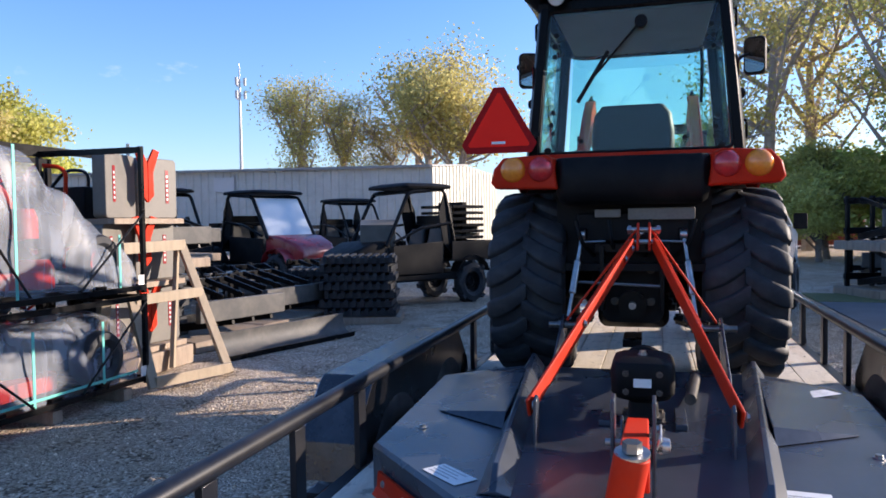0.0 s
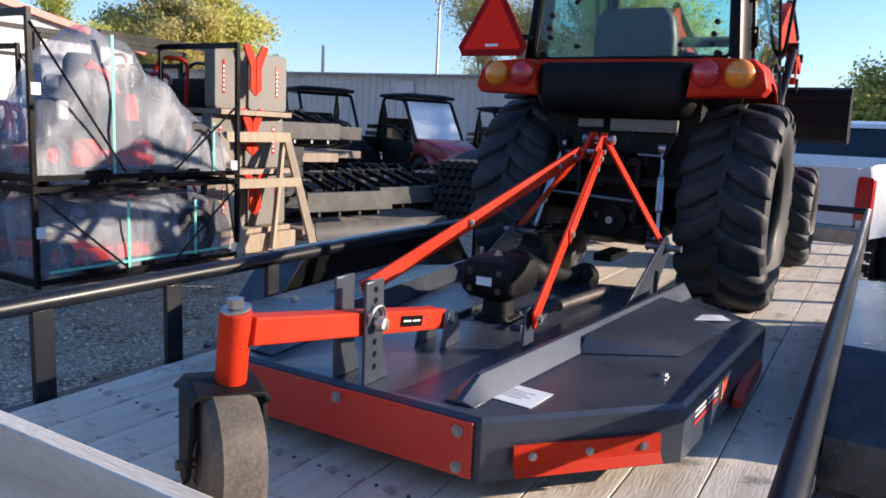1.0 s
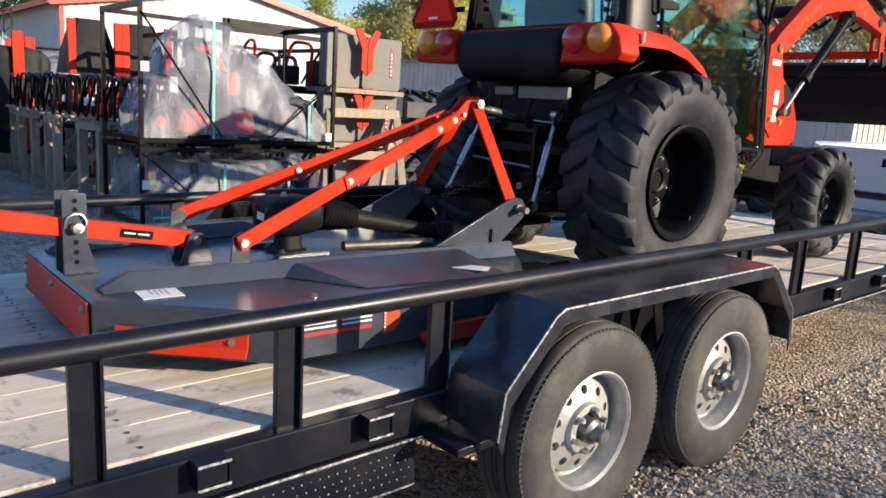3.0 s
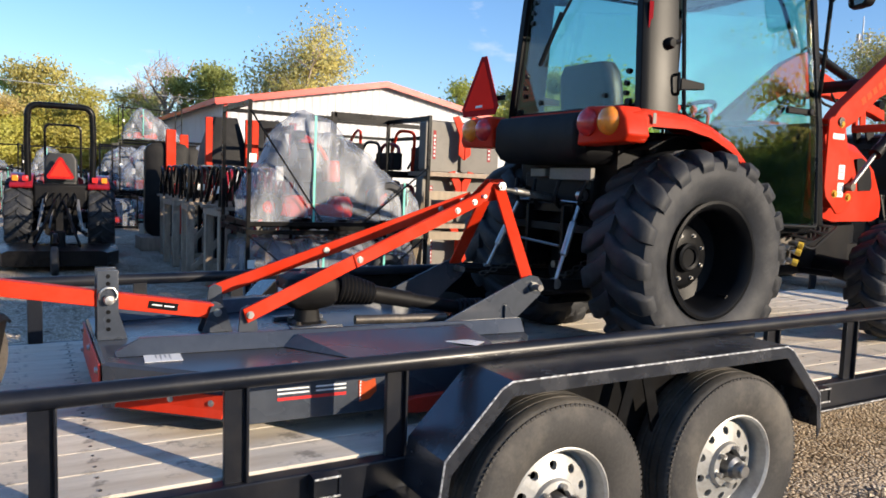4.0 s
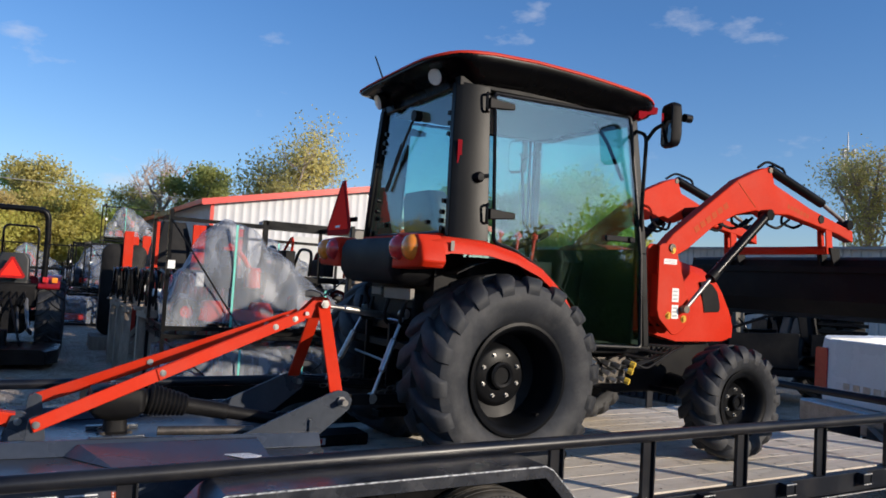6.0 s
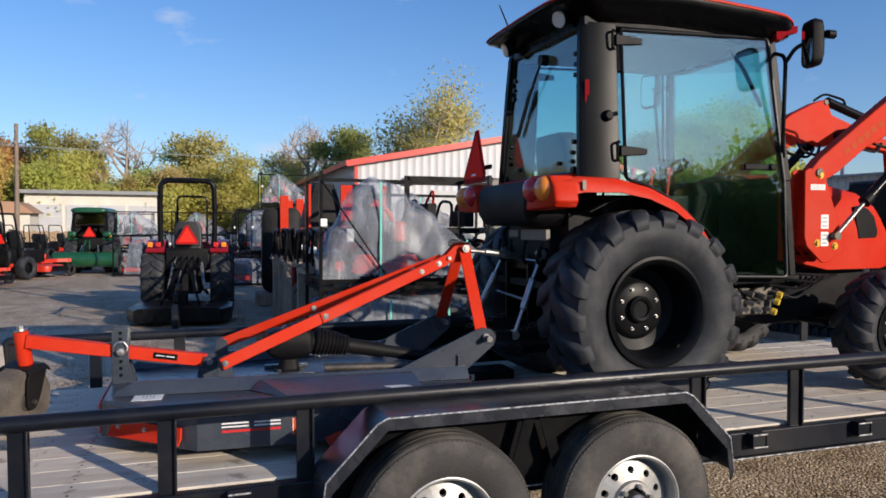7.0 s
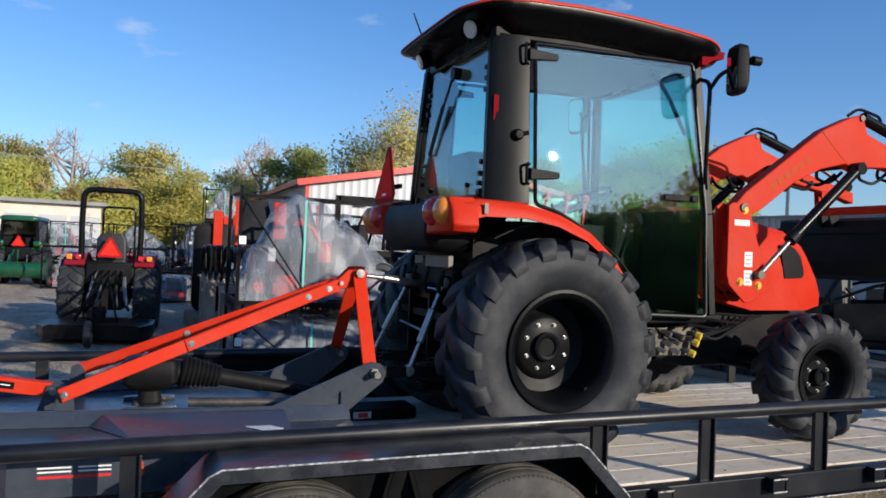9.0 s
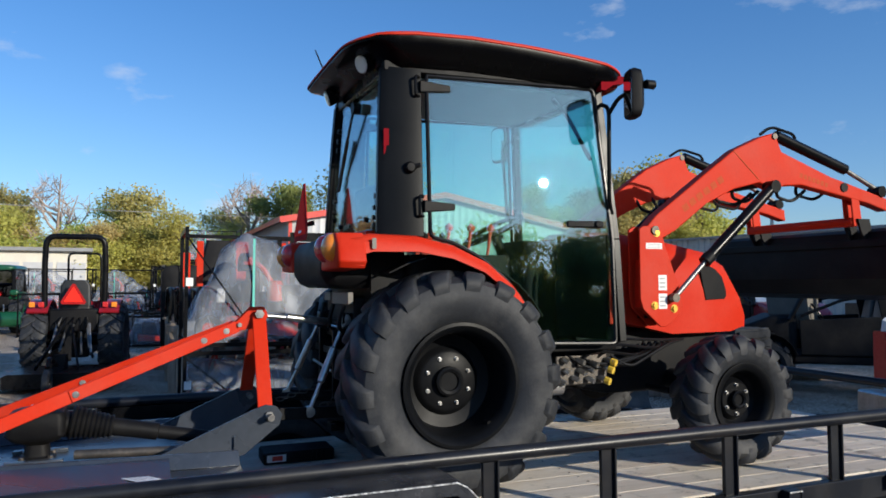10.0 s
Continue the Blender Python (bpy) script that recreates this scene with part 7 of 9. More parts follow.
# ---- trees ----
def tree(base, h, crown_w, leafmat, leaves, low=0.3, leaf_size=0.22, seed=1, name="tree", label="", bare=False, squash=0.75):
    rnd = random.Random(seed)
    t = thing(name, base, label, "tree", "trees round the yard")
    bx_, by_, bz_ = base
    tr = B()
    ends = []
    top = Vector((bx_ + rnd.uniform(-0.3, 0.3), by_ + rnd.uniform(-0.3, 0.3), h * 0.62))
    tube(tr, [(bx_, by_, -0.1), Vector((bx_, by_, 0)).lerp(top, 0.4) + Vector((rnd.uniform(-0.15, 0.15), rnd.uniform(-0.15, 0.15), 0)), top], [h * 0.026, h * 0.02, h * 0.011], 8)
    for i in range(11):
        f = low + (0.6 - low) * rnd.random() * 1.1
        p = Vector((bx_, by_, h * f))
        a = rnd.uniform(0, math.tau)
        rise = rnd.uniform(0.25, 1.0)
        reach = crown_w * rnd.uniform(0.5, 1.0)
        q = p + Vector((math.cos(a) * reach * 0.8, math.sin(a) * reach * 0.8, h * 0.38 * rise))
        m_ = p.lerp(q, 0.5) + Vector((0, 0, -h * 0.03))
        tube(tr, [p, m_, q], [h * 0.010, h * 0.007, h * 0.003], 6)
        for k in range(4):
            s_ = p.lerp(q, rnd.uniform(0.4, 1.0))
            e = s_ + Vector((rnd.uniform(-1, 1), rnd.uniform(-1, 1), rnd.uniform(0.1, 1.1))) * crown_w * 0.38
            tube(tr, [s_, s_.lerp(e, 0.5) + Vector((0, 0, 0.1)), e], [h * 0.004, h * 0.003, h * 0.0015], 4)
            ends.append(e)
            if bare:
                for r_ in range(7):
                    s2 = s_.lerp(e, rnd.uniform(0.3, 1))
                    e2 = s2 + Vector((rnd.uniform(-1, 1), rnd.uniform(-1, 1), rnd.uniform(0.0, 1.2))) * crown_w * 0.2
                    tube(tr, [s2, e2], [h * 0.0018, h * 0.0008], 3)
                    ends.append(e2)
    part("trunk", tr, "twig" if bare else "bark", t)
    if leaves:
        verts, faces = [], []
        cl = [e for e in ends]
        for i in range(leaves):
            c = cl[rnd.randrange(len(cl))] + Vector((rnd.gauss(0, 1), rnd.gauss(0, 1), rnd.gauss(0, squash))) * crown_w * 0.17
            if c.z < h * low * 0.6:
                c.z = h * low * 0.6 + rnd.random() * 0.4
            s_ = leaf_size * rnd.uniform(0.5, 1.3)
            u = Vector((rnd.gauss(0, 1), rnd.gauss(0, 1), rnd.gauss(0, 1))).normalized()
            v = u.cross(Vector((rnd.gauss(0, 1), rnd.gauss(0, 1), rnd.gauss(0, 1)))).normalized()
            k = len(verts)
            verts += [c + u * s_, c + v * s_ * 0.7, c - u * s_ * 0.9, c - v * s_ * 0.7]
            faces.append((k, k + 1, k + 2, k + 3))
        me = bpy.data.meshes.new("crown")
        me.from_pydata([p - Vector(base) for p in verts], [], faces)
        me.materials.append(M[leafmat])
        ob = new("crown", me)
        ob.parent = t
    return t


protos = [
    tree((-62.0, -22.0, 0), 10.5, 3.6, "leaf_green", 24000, 0.06, 0.13, 11, label="broad spring-green tree with low crown"),
    tree((-66.0, -12.0, 0), 11.0, 3.4, "leaf_rust", 22000, 0.06, 0.13, 12, label="rust-yellow budding tree with low crown"),
    tree((-64.0, 4.5, 0), 10.0, 3.4, "leaf_olive", 24000, 0.05, 0.13, 13, label="olive-yellow budding tree with low crown"),
    tree((-68.0, -3.0, 0), 12.5, 4.0, "leaf_olive", 0, 0.25, 0.12, 14, label="bare grey tree with fine twigs", bare=True),
    tree((-58.0, 15.0, 0), 8.6, 3.0, "leaf_dark", 22000, 0.05, 0.13, 15, label="dark green rounded tree"),
]
shrub = tree((-57.5, -30.0, 0), 4.6, 2.6, "leaf_green", 12000, 0.0, 0.10, 17, "shrub", label="dense low green shrub along the lot edge")
for i in range(34):
    y = -44 + i * 2.6
    copy_thing(shrub, pose(-59.5 + 1.5 * math.sin(i * 2.3), y, 0, 0, 0, i * 47) @ Matrix.Diagonal((1.2, 1.2, 0.8 + 0.35 * math.sin(i * 1.7) ** 2, 1)))
for i in range(12):
    copy_thing(shrub, pose(1.0 + i * 2.6, 33.0 - 0.55 * i + 0.8 * math.sin(i * 2.1), 0, 0, 0, i * 61) @ Matrix.Diagonal((1.1, 1.1, 0.75, 1)))
tall = tree((-47.3, 19.0, 0), 11.4, 4.1, "leaf_olive", 13000, 0.36, 0.10, 16, label="tall airy budding tree behind the hall", bare=True, squash=0.7)
for x, y, s_ in ((-30.5, -8.9, 0.42), (-31.5, -7.7, 0.46), (-32.0, -6.7, 0.4), (-29.5, -9.9, 0.4)):
    copy_thing(shrub, pose(x, y, 0, 0, 0, x * 40) @ Matrix.Diagonal((s_, s_, s_, 1)))
copy_thing(protos[1], pose(-48.5, -9.7, 0, 0, 0, 30) @ Matrix.Diagonal((0.58, 0.58, 0.78, 1)))
rnd = random.Random(21)
WEST = [(-64, -32, 0), (-60, -27, 2), (-66, -17, 2), (-62, -8, 0), (-70, -8, 2), (-61, 0, 2), (-66, 1, 0), (-60, 6.5, 0), (-64, 9.5, 2), (-70, 13, 3), (-62, 12.5, 3), (-66, 18, 2), (-70, 24, 3), (-62, 30, 2), (-66, -27, 3), (-72, -20, 3),
        (-56, 38, 0), (-50, 44, 2), (-58, 47, 0), (-66, 44, 0)]
for x, y, k in WEST:
    copy_thing(protos[k], pose(x, y, 0, 0, 0, rnd.uniform(0, 360)) @ Matrix.Diagonal((*[rnd.uniform(0.85, 1.15)] * 2, rnd.uniform(0.85, 1.12) * (0.78 if -2 < y < 31 and k < 3 else 1.0), 1)))
# behind the shed
airy = tree((-27.8, 56.2, 0), 13.6, 3.9, "leaf_olive", 9000, 0.28, 0.10, 41, label="airy budding tree with bare limbs behind the shed", bare=True)
for x, y, k, s_ in ((-24.6, 57.8, 5, 0.93), (-18.6, 59.5, 3, 1.35), (-20.6, 58.0, 5, 0.8)):
    copy_thing((protos + [airy])[k], pose(x, y, 0, 0, 0, rnd.uniform(0, 360)) @ Matrix.Diagonal((s_, s_, s_, 1)))
copy_thing(tall, pose(-16.5, 55, 0, 0, 0, 40) @ Matrix.Diagonal((1.35, 1.35, 1.3, 1)))
copy_thing(tall, pose(-13.5, 53, 0, 0, 0, 140) @ Matrix.Diagonal((1.25, 1.25, 1.1, 1)))
for x, y, k, s_ in ((-50.5, 47.5, 0, 1.3), (-55.0, 47.0, 2, 1.35), (-54, 55, 0, 1.2), (-59, 46, 2, 1.2), (-63, 50, 0, 1.2)):
    copy_thing(protos[k], pose(x, y, 0, 0, 0, rnd.uniform(0, 360)) @ Matrix.Diagonal((s_, s_, s_, 1)))
# woods ahead to the east of the road
east = tree((9.0, 31.0, 0), 13.0, 3.8, "leaf_olive", 7000, 0.2, 0.085, 31, label="tall half-bare roadside tree", bare=True)
for x, y, s_, k in ((4.5, 34, 1.0, -1), (13, 29, 1.05, -1), (15.5, 34, 0.9, -1), (7, 39, 1.1, -1), (12, 36, 0.95, -1), (9, 27.5, 0.5, 0), (5.5, 29.0, 0.45, 2), (1.8, 36, 0.6, 2), (3.6, 37, 0.65, 0), (12.5, 26.0, 0.45, 0)):
    copy_thing(east if k < 0 else protos[k], pose(x, y, 0, 0, 0, rnd.uniform(0, 360)) @ Matrix.Diagonal((s_, s_, s_, 1)))
# tree row across the road, mirrored in the cab door
for i in range(9):
    a, d, s_ = radians(12 + i * 6.3), 32 + 2.5 * math.sin(i * 2.7), 0.73 + 0.05 * math.sin(i * 1.9)
    copy_thing(protos[4 if i % 3 else 0], pose(0.5 + d * math.cos(a), 5.8 + d * math.sin(a), 0, 0, 0, i * 77) @ Matrix.Diagonal((s_, s_, s_ * (1.0 if i % 3 else 0.8), 1)))
# taller unseen trees across the road, placed and sized to filter the low sun
for p_, d, s_, k in ((-8.0, 38, 1.0, 0), (-4.2, 36, 1.0, 2), (-0.6, 35, 0.947, 0), (2.6, 36, 1.036, 2), (5.6, 38, 0.92, 4), (8.2, 38, 1.0, 2), (11.8, 37, 1.08, 0), (15.6, 38, 1.15, 2), (19.5, 37, 1.1, 0), (23.5, 38, 1.15, 2)):
    copy_thing(protos[k], pose(0.851 * d - 0.507 * p_, 0.507 * d + 0.851 * p_, 0, 0, 0, d * 31 + p_ * 17) @ Matrix.Diagonal((s_ * 0.8, s_ * 0.8, s_, 1)))
# far woods behind the camera's side of the road
for i in range(26):
    a = radians(-78 + i * 6.2)
    d = rnd.uniform(62, 78)
    s_ = rnd.uniform(0.6, 0.8)
    copy_thing((protos[0], shrub, protos[4], shrub, shrub)[i % 5], pose(4 + d * math.cos(a), 4 + d * math.sin(a), 0, 0, 0, rnd.uniform(0, 360)) @ Matrix.Diagonal((s_ * 1.8, s_ * 1.8, s_ * (1.9 if i % 5 in (1, 3, 4) else 1.0), 1)))
for i in range(9):
    a = radians(200 + i * 9)
    copy_thing(protos[(0, 4, 2)[i % 3]], pose(70 * math.cos(a), 70 * math.sin(a), 0, 0, 0, rnd.uniform(0, 360)))

# ---- pickup truck ahead of the trailer (built along +y from its tail, then turned) ----
def wheel_simple(parent, c, R, w, rim, rimmat="rim_silver", tyremat="rubber", axis="x", seg=28, lugs=0):
    """A small road or mower wheel: rounded tyre with a dished rim."""
    h = w / 2
    prof = [(rim, -h * 0.7), (rim + (R - rim) * 0.4, -h), (R - 0.15 * (R - rim), -h * 0.92), (R, -h * 0.6), (R, h * 0.6), (R - 0.15 * (R - rim), h * 0.92), (rim + (R - rim) * 0.4, h), (rim, h * 0.7)]
    bm = lathe(B(), prof, c, seg, axis=axis, closed=True)
    ty = part("tyre", bm, tyremat, parent)
    for k in range(lugs):
        e = 1 if k % 2 else -1
        key = (R, h, lugs, e)
        if key not in LUGS:
            lb = box(B(), e * 0.02 - h * 0.55 + e * h * 0.35, e * 0.02 + h * 0.55 + e * h * 0.35, -math.tau * R / lugs * 0.3, math.tau * R / lugs * 0.3, R - 0.02, R + 0.022)
            LUGS[key] = bpy.data.meshes.new("tread_lug")
            lb.to_mesh(LUGS[key])
            lb.free()
            LUGS[key].materials.append(M[tyremat])
        ob = new("tread_lug", LUGS[key])
        ob.parent, ob.location = ty, Vector(c) - BASE[parent.name]
        ob.rotation_euler = (k * math.tau / lugs, 0, 0)
    part("rim", lathe(B(), [(0.0, -h * 0.3), (rim * 0.35, -h * 0.35), (rim * 0.5, -h * 0.15), (rim * 0.85, -h * 0.2), (rim, -h * 0.72), (rim, h * 0.72), (rim * 0.85, h * 0.2), (rim * 0.5, h * 0.15), (rim * 0.35, h * 0.35), (0.0, h * 0.3)], c, seg, axis=axis), rimmat, ty)
    return ty


def pickup(x, y, yaw):
    t = thing("pickup_truck", (0, 0, 0), "white dual-wheel pickup truck hitched to the trailer", "truck")
    # bed with sides and tailgate
    b = B()
    for s in (-1, 1):
        rings = []
        for yy, w_, z0, z1 in ((0.0, 0.93, 0.62, 1.34), (0.06, 0.97, 0.6, 1.36), (0.55, 0.99, 0.6, 1.37), (0.75, 1.14, 0.62, 1.37), (1.9, 1.14, 0.62, 1.38), (2.1, 0.99, 0.6, 1.38), (2.55, 0.98, 0.6, 1.40)):
            z0 = 0.98 if 0.8 < yy < 1.85 else z0
            rings.append([(s * (w_ - 0.09), yy, z1 - 0.02), (s * (w_ - 0.02), yy, z1), (s * w_, yy, z1 - 0.08), (s * w_, yy, (z0 + z1) / 2), (s * (w_ - 0.02), yy, z0), (s * 0.84, yy, z0)])
        loft(b, rings)
    part("bed_sides", b, "white", t, angle=50)
    part("bed_floor", box(B(), -0.84, 0.84, 0.05, 2.5, 0.85, 0.9), "black_matt", t)
    b = loft(B(), [[(xx, yy, zz) for xx, zz in rrect(-0.83, 0.83, 0.72, 1.33, 0.04)] for yy in (-0.03, -0.02, 0.04)])
    tg = part("tailgate", b, "white", t, "white tailgate with black handle", bevel=0.01)
    part("handle", box(B(), -0.12, 0.12, -0.036, -0.031, 1.16, 1.24), "black_matt", tg)
    b = B()
    for i in range(5):
        box(b, -0.62 + i * 0.12, -0.54 + i * 0.12, -0.034, -0.031, 0.86, 0.92)
    part("badge", b, "steel", tg)
    part("plate_bar", box(B(), -0.3, 0.3, -0.105, -0.09, 0.60, 0.68), "label", tg)
    b = loft(B(), [[(xx, yy, zz) for xx, zz in rrect(-0.98, 0.98, 0.5, 0.72, 0.03)] for yy in (-0.22, -0.02)])
    part("rear_bumper", b, "steel", t, "chrome rear bumper", bevel=0.02)
    part("hitch", box(B(), -0.05, 0.05, -0.36, 0.2, 0.42, 0.5), "black", t)
    for s in (-1, 1):
        b = loft(B(), [[(s * 0.90 + xx, yy, zz) for xx, zz in rrect(-0.075, 0.075, 0.80, 1.24, 0.03)] for yy in (-0.045, -0.03, 0.06)])
        part("tail_lamp", b, "red_lens", t, "red tail lamp")
    # cab
    rings = []
    for z, w_, y0, y1 in ((0.6, 0.97, 2.58, 4.75), (1.0, 1.0, 2.58, 4.75), (1.38, 0.98, 2.58, 4.70), (1.42, 0.95, 2.60, 4.6)):
        rings.append([(xx, yy, z) for xx, yy in rrect(-w_, w_, y0, y1, 0.08)])
    part("cab_body", loft(B(), rings), "white", t, angle=50)
    roofr = [[(xx, yy, z) for xx, yy in rrect(-w_, w_, y0, y1, 0.1)] for z, w_, y0, y1 in ((1.80, 0.80, 2.80, 3.95), (1.86, 0.79, 2.82, 3.9), (1.90, 0.70, 2.95, 3.75))]
    part("roof", loft(B(), roofr), "white", t, angle=50)
    for s in (-1, 1):
        for (ya_, yb_) in ((2.62, 2.82), (4.58, 3.93), (3.62, 3.5)):
            part("roof_pillar", beam(B(), (s * 0.94, ya_, 1.40), (s * 0.79, yb_, 1.82), 0.05, 0.09, up=(1, 0, 0)), "white", t)
    g1 = [(-0.9, 2.63, 1.42), (0.9, 2.63, 1.42), (0.76, 2.83, 1.81), (-0.76, 2.83, 1.81)]
    part("rear_glass", loft(B(), [g1, [(a, c + 0.01, d) for a, c, d in g1]]), "glass_dark", t, "dark rear window")
    for s in (-1, 1):
        g2 = [(s * 0.935, 2.72, 1.42), (s * 0.935, 4.50, 1.42), (s * 0.79, 3.9, 1.81), (s * 0.79, 2.88, 1.81)]
        part("side_glass", loft(B(), [g2, [(a - s * 0.01, c, d) for a, c, d in g2]]), "glass_dark", t)
        for yy in (3.0, 3.95):
            part("door_handle", box(B(), *sorted((s * 0.998, s * 1.02)), yy, yy + 0.14, 1.16, 1.20), "black_matt", t)
        part("side_mirror", loft(B(), [[(s * 1.12 + xx, yy, zz) for xx, zz in rrect(-0.1, 0.1, 1.36, 1.62, 0.03)] for yy in (4.25, 4.35)]), "black_matt", t)
    g3 = [(-0.92, 4.60, 1.42), (0.92, 4.60, 1.42), (0.76, 3.95, 1.81), (-0.76, 3.95, 1.81)]
    part("windscreen", loft(B(), [g3, [(a, c - 0.01, d) for a, c, d in g3]]), "glass_dark", t)
    rings = []
    for yy, w_, z0, z1 in ((4.72, 0.97, 0.62, 1.40), (5.2, 0.98, 0.95, 1.38), (5.75, 0.97, 0.62, 1.32), (5.95, 0.9, 0.6, 1.2), (6.0, 0.82, 0.6, 1.1)):
        rings.append([(xx, yy, zz) for xx, zz in rrect(-w_, w_, z0, z1, 0.08)])
    part("hood", loft(B(), rings), "white", t, angle=50)
    part("front_bumper", box(B(), -0.98, 0.98, 5.9, 6.12, 0.42, 0.68), "steel", t, bevel=0.03)
    part("chassis", box(B(), -0.5, 0.5, 0.1, 5.8, 0.4, 0.6), "black_matt", t)
    for s in (-1, 1):
        for xx in (0.98, 0.72):
            wheel_simple(t, (s * xx, 1.32, 0.395), 0.395, 0.22, 0.22)
        wheel_simple(t, (s * 0.9, 5.05, 0.395), 0.395, 0.25, 0.23)
        part("wheel_arch", lathe(B(), [(0.44, -0.12), (0.46, 0.12), (0.40, 0.12), (0.4, -0.12)], (s * 0.86, 5.05, 0.42), 28, closed=True), "black_matt", t)
    for s in (-0.5, 0, 0.5):
        part("roof_marker", box(B(), s - 0.05, s + 0.05, 3.72, 3.8, 1.90, 1.925), "amber", t)
    t.matrix_world = pose(x, y, 0, 0, 0, yaw)
    return t


pickup(0.17, 9.98, -14)

# ---- riding mowers ----
def zero_turn(colour, label, group, rops=True):
    """A zero-turn mower facing +y with its base at the origin."""
    t = thing("riding_mower", (0, 0, 0), label, "mower", group)
    b = loft(B(), [[(xx, yy, z) for xx, yy in rrect(-w_, w_, 0.35, 1.15, 0.18)] for w_, z in ((0.66, 0.16), (0.68, 0.24), (0.66, 0.30), (0.5, 0.33))])
    part("cutting_deck", b, colour, t, angle=50)
    part("chute", prism(B(), [(0.5, 0.18), (0.95, 0.18), (0.9, 0.30), (0.55, 0.30)], 0.68, 0.9), "black_matt", t)
    b = B()
    for s in (-1, 1):
        beam(b, (s * 0.28, -0.55, 0.36), (s * 0.28, 1.2, 0.42), 0.06, 0.09)
        beam(b, (s * 0.28, 1.2, 0.42), (s * 0.52, 1.5, 0.42), 0.06, 0.09)
    beam(b, (-0.52, 1.45, 0.42), (0.52, 1.45, 0.42), 0.06, 0.06)
    part("frame", b, colour, t)
    b = loft(B(), [[(xx, yy, z) for xx, yy in rrect(-w_, w_, -0.62, 0.0, 0.1)] for w_, z in ((0.3, 0.36), (0.34, 0.5), (0.34, 0.7), (0.26, 0.78))])
    part("engine_cover", b, "black_matt", t, angle=50)
    for s in (-1, 1):
        b = loft(B(), [[(s * 0.38 + xx, yy, z) for xx, yy in rrect(-0.13, 0.13, -0.35, 0.5, 0.08)] for z in (0.42, 0.66, 0.72)])
        part("side_pod", b, colour if colour == "grey_body" else "black_matt", t, angle=50)
        part("lever", tube(B(), bend([(s * 0.36, 0.3, 0.7), (s * 0.34, 0.42, 1.0), (s * 0.08, 0.46, 1.02)], 0.08), 0.014, 8), "black", t)
        wheel_simple(t, (s * 0.52, -0.25, 0.29), 0.29, 0.27, 0.14, "rim_silver" if colour == "grey_body" else "black")
        wheel_simple(t, (s * 0.5, 1.5, 0.16), 0.16, 0.13, 0.07, "black")
        part("caster_fork", tube(B(), bend([(s * 0.5, 1.46, 0.44), (s * 0.5, 1.46, 0.36), (s * 0.59, 1.5, 0.3), (s * 0.59, 1.5, 0.16)], 0.05), 0.018, 6), "black", t)
    b = loft(B(), [[(xx, yy, z) for xx, yy in rrect(-w_, w_, 0.02, 0.45, 0.1)] for w_, z in ((0.22, 0.62), (0.25, 0.7), (0.22, 0.76))])
    part("seat", b, "seat", t, angle=50)
    b = loft(B(), [[(xx, 0.02 + o + yy, z) for xx, yy in rrect(-w_, w_, -0.06, 0.06, 0.05)] for w_, o, z in ((0.22, 0, 0.72), (0.25, -0.04, 0.9), (0.24, -0.09, 1.12), (0.16, -0.1, 1.2))])
    part("seat_back", b, "seat", t, angle=50)
    if rops:
        b = tube(B(), bend([(-0.42, -0.35, 0.5), (-0.42, -0.42, 1.15), (-0.38, -0.5, 1.62), (0.38, -0.5, 1.62), (0.42, -0.42, 1.15), (0.42, -0.35, 0.5)], 0.1), 0.026, 10)
        part("roll_bar", b, "black", t)
    return t


m_or = zero_turn("orange", "orange zero-turn mower with black seat and roll bar", "mowers on the yard")
m_or.matrix_world = pose(-36.0, -4.0, 0, 0, 0, 60)
m_gr = zero_turn("grey_body", "grey zero-turn mower with black seat", "mowers on the yard", False)
m_gr.matrix_world = pose(-14.3, -1.95, 0, 0, 0, -128)
for x, y, a in ((-37.8, -4.6, 70), (-39.8, -3.8, 60), (-36.4, -5.4, 65), (-34.0, -1.9, 70), (-36.0, -1.2, 60), (-33.0, 0.6, 70)):
    copy_thing(m_or, pose(x, y, 0, 0, 0, a))
m_dk = zero_turn("red", "black and red zero-turn mower with roll bar and triangle sign", "mowers on the yard")
part("slow_sign", prism(B(), triangle(0.15, 0, 0.98, 0.0, 0.1), -0.56, -0.55, "y"), "smv", m_dk, "orange triangle sign")
m_dk.matrix_world = pose(-21.1, -2.1, 0, 0, 0, 60) @ Matrix.Diagonal((1.1, 1.1, 1.2, 1))
for x, y, a in ((-21.6, -2.75, 75), (-21.2, -3.65, 78), (-20.3, -3.3, 84), (-12.9, -3.3, 60), (-16.3, -3.3, -95), (-17.4, -2.9, 75)):
    copy_thing(m_dk, pose(x, y, 0, 0, 0, a) @ Matrix.Diagonal((1.1, 1.1, 1.2 if x < -18 else 0.8, 1)))
for x, y, a in ((-10.9, -1.4, -80),):
    copy_thing(m_gr, pose(x, y - 1.5, 0, 0, 0, a))

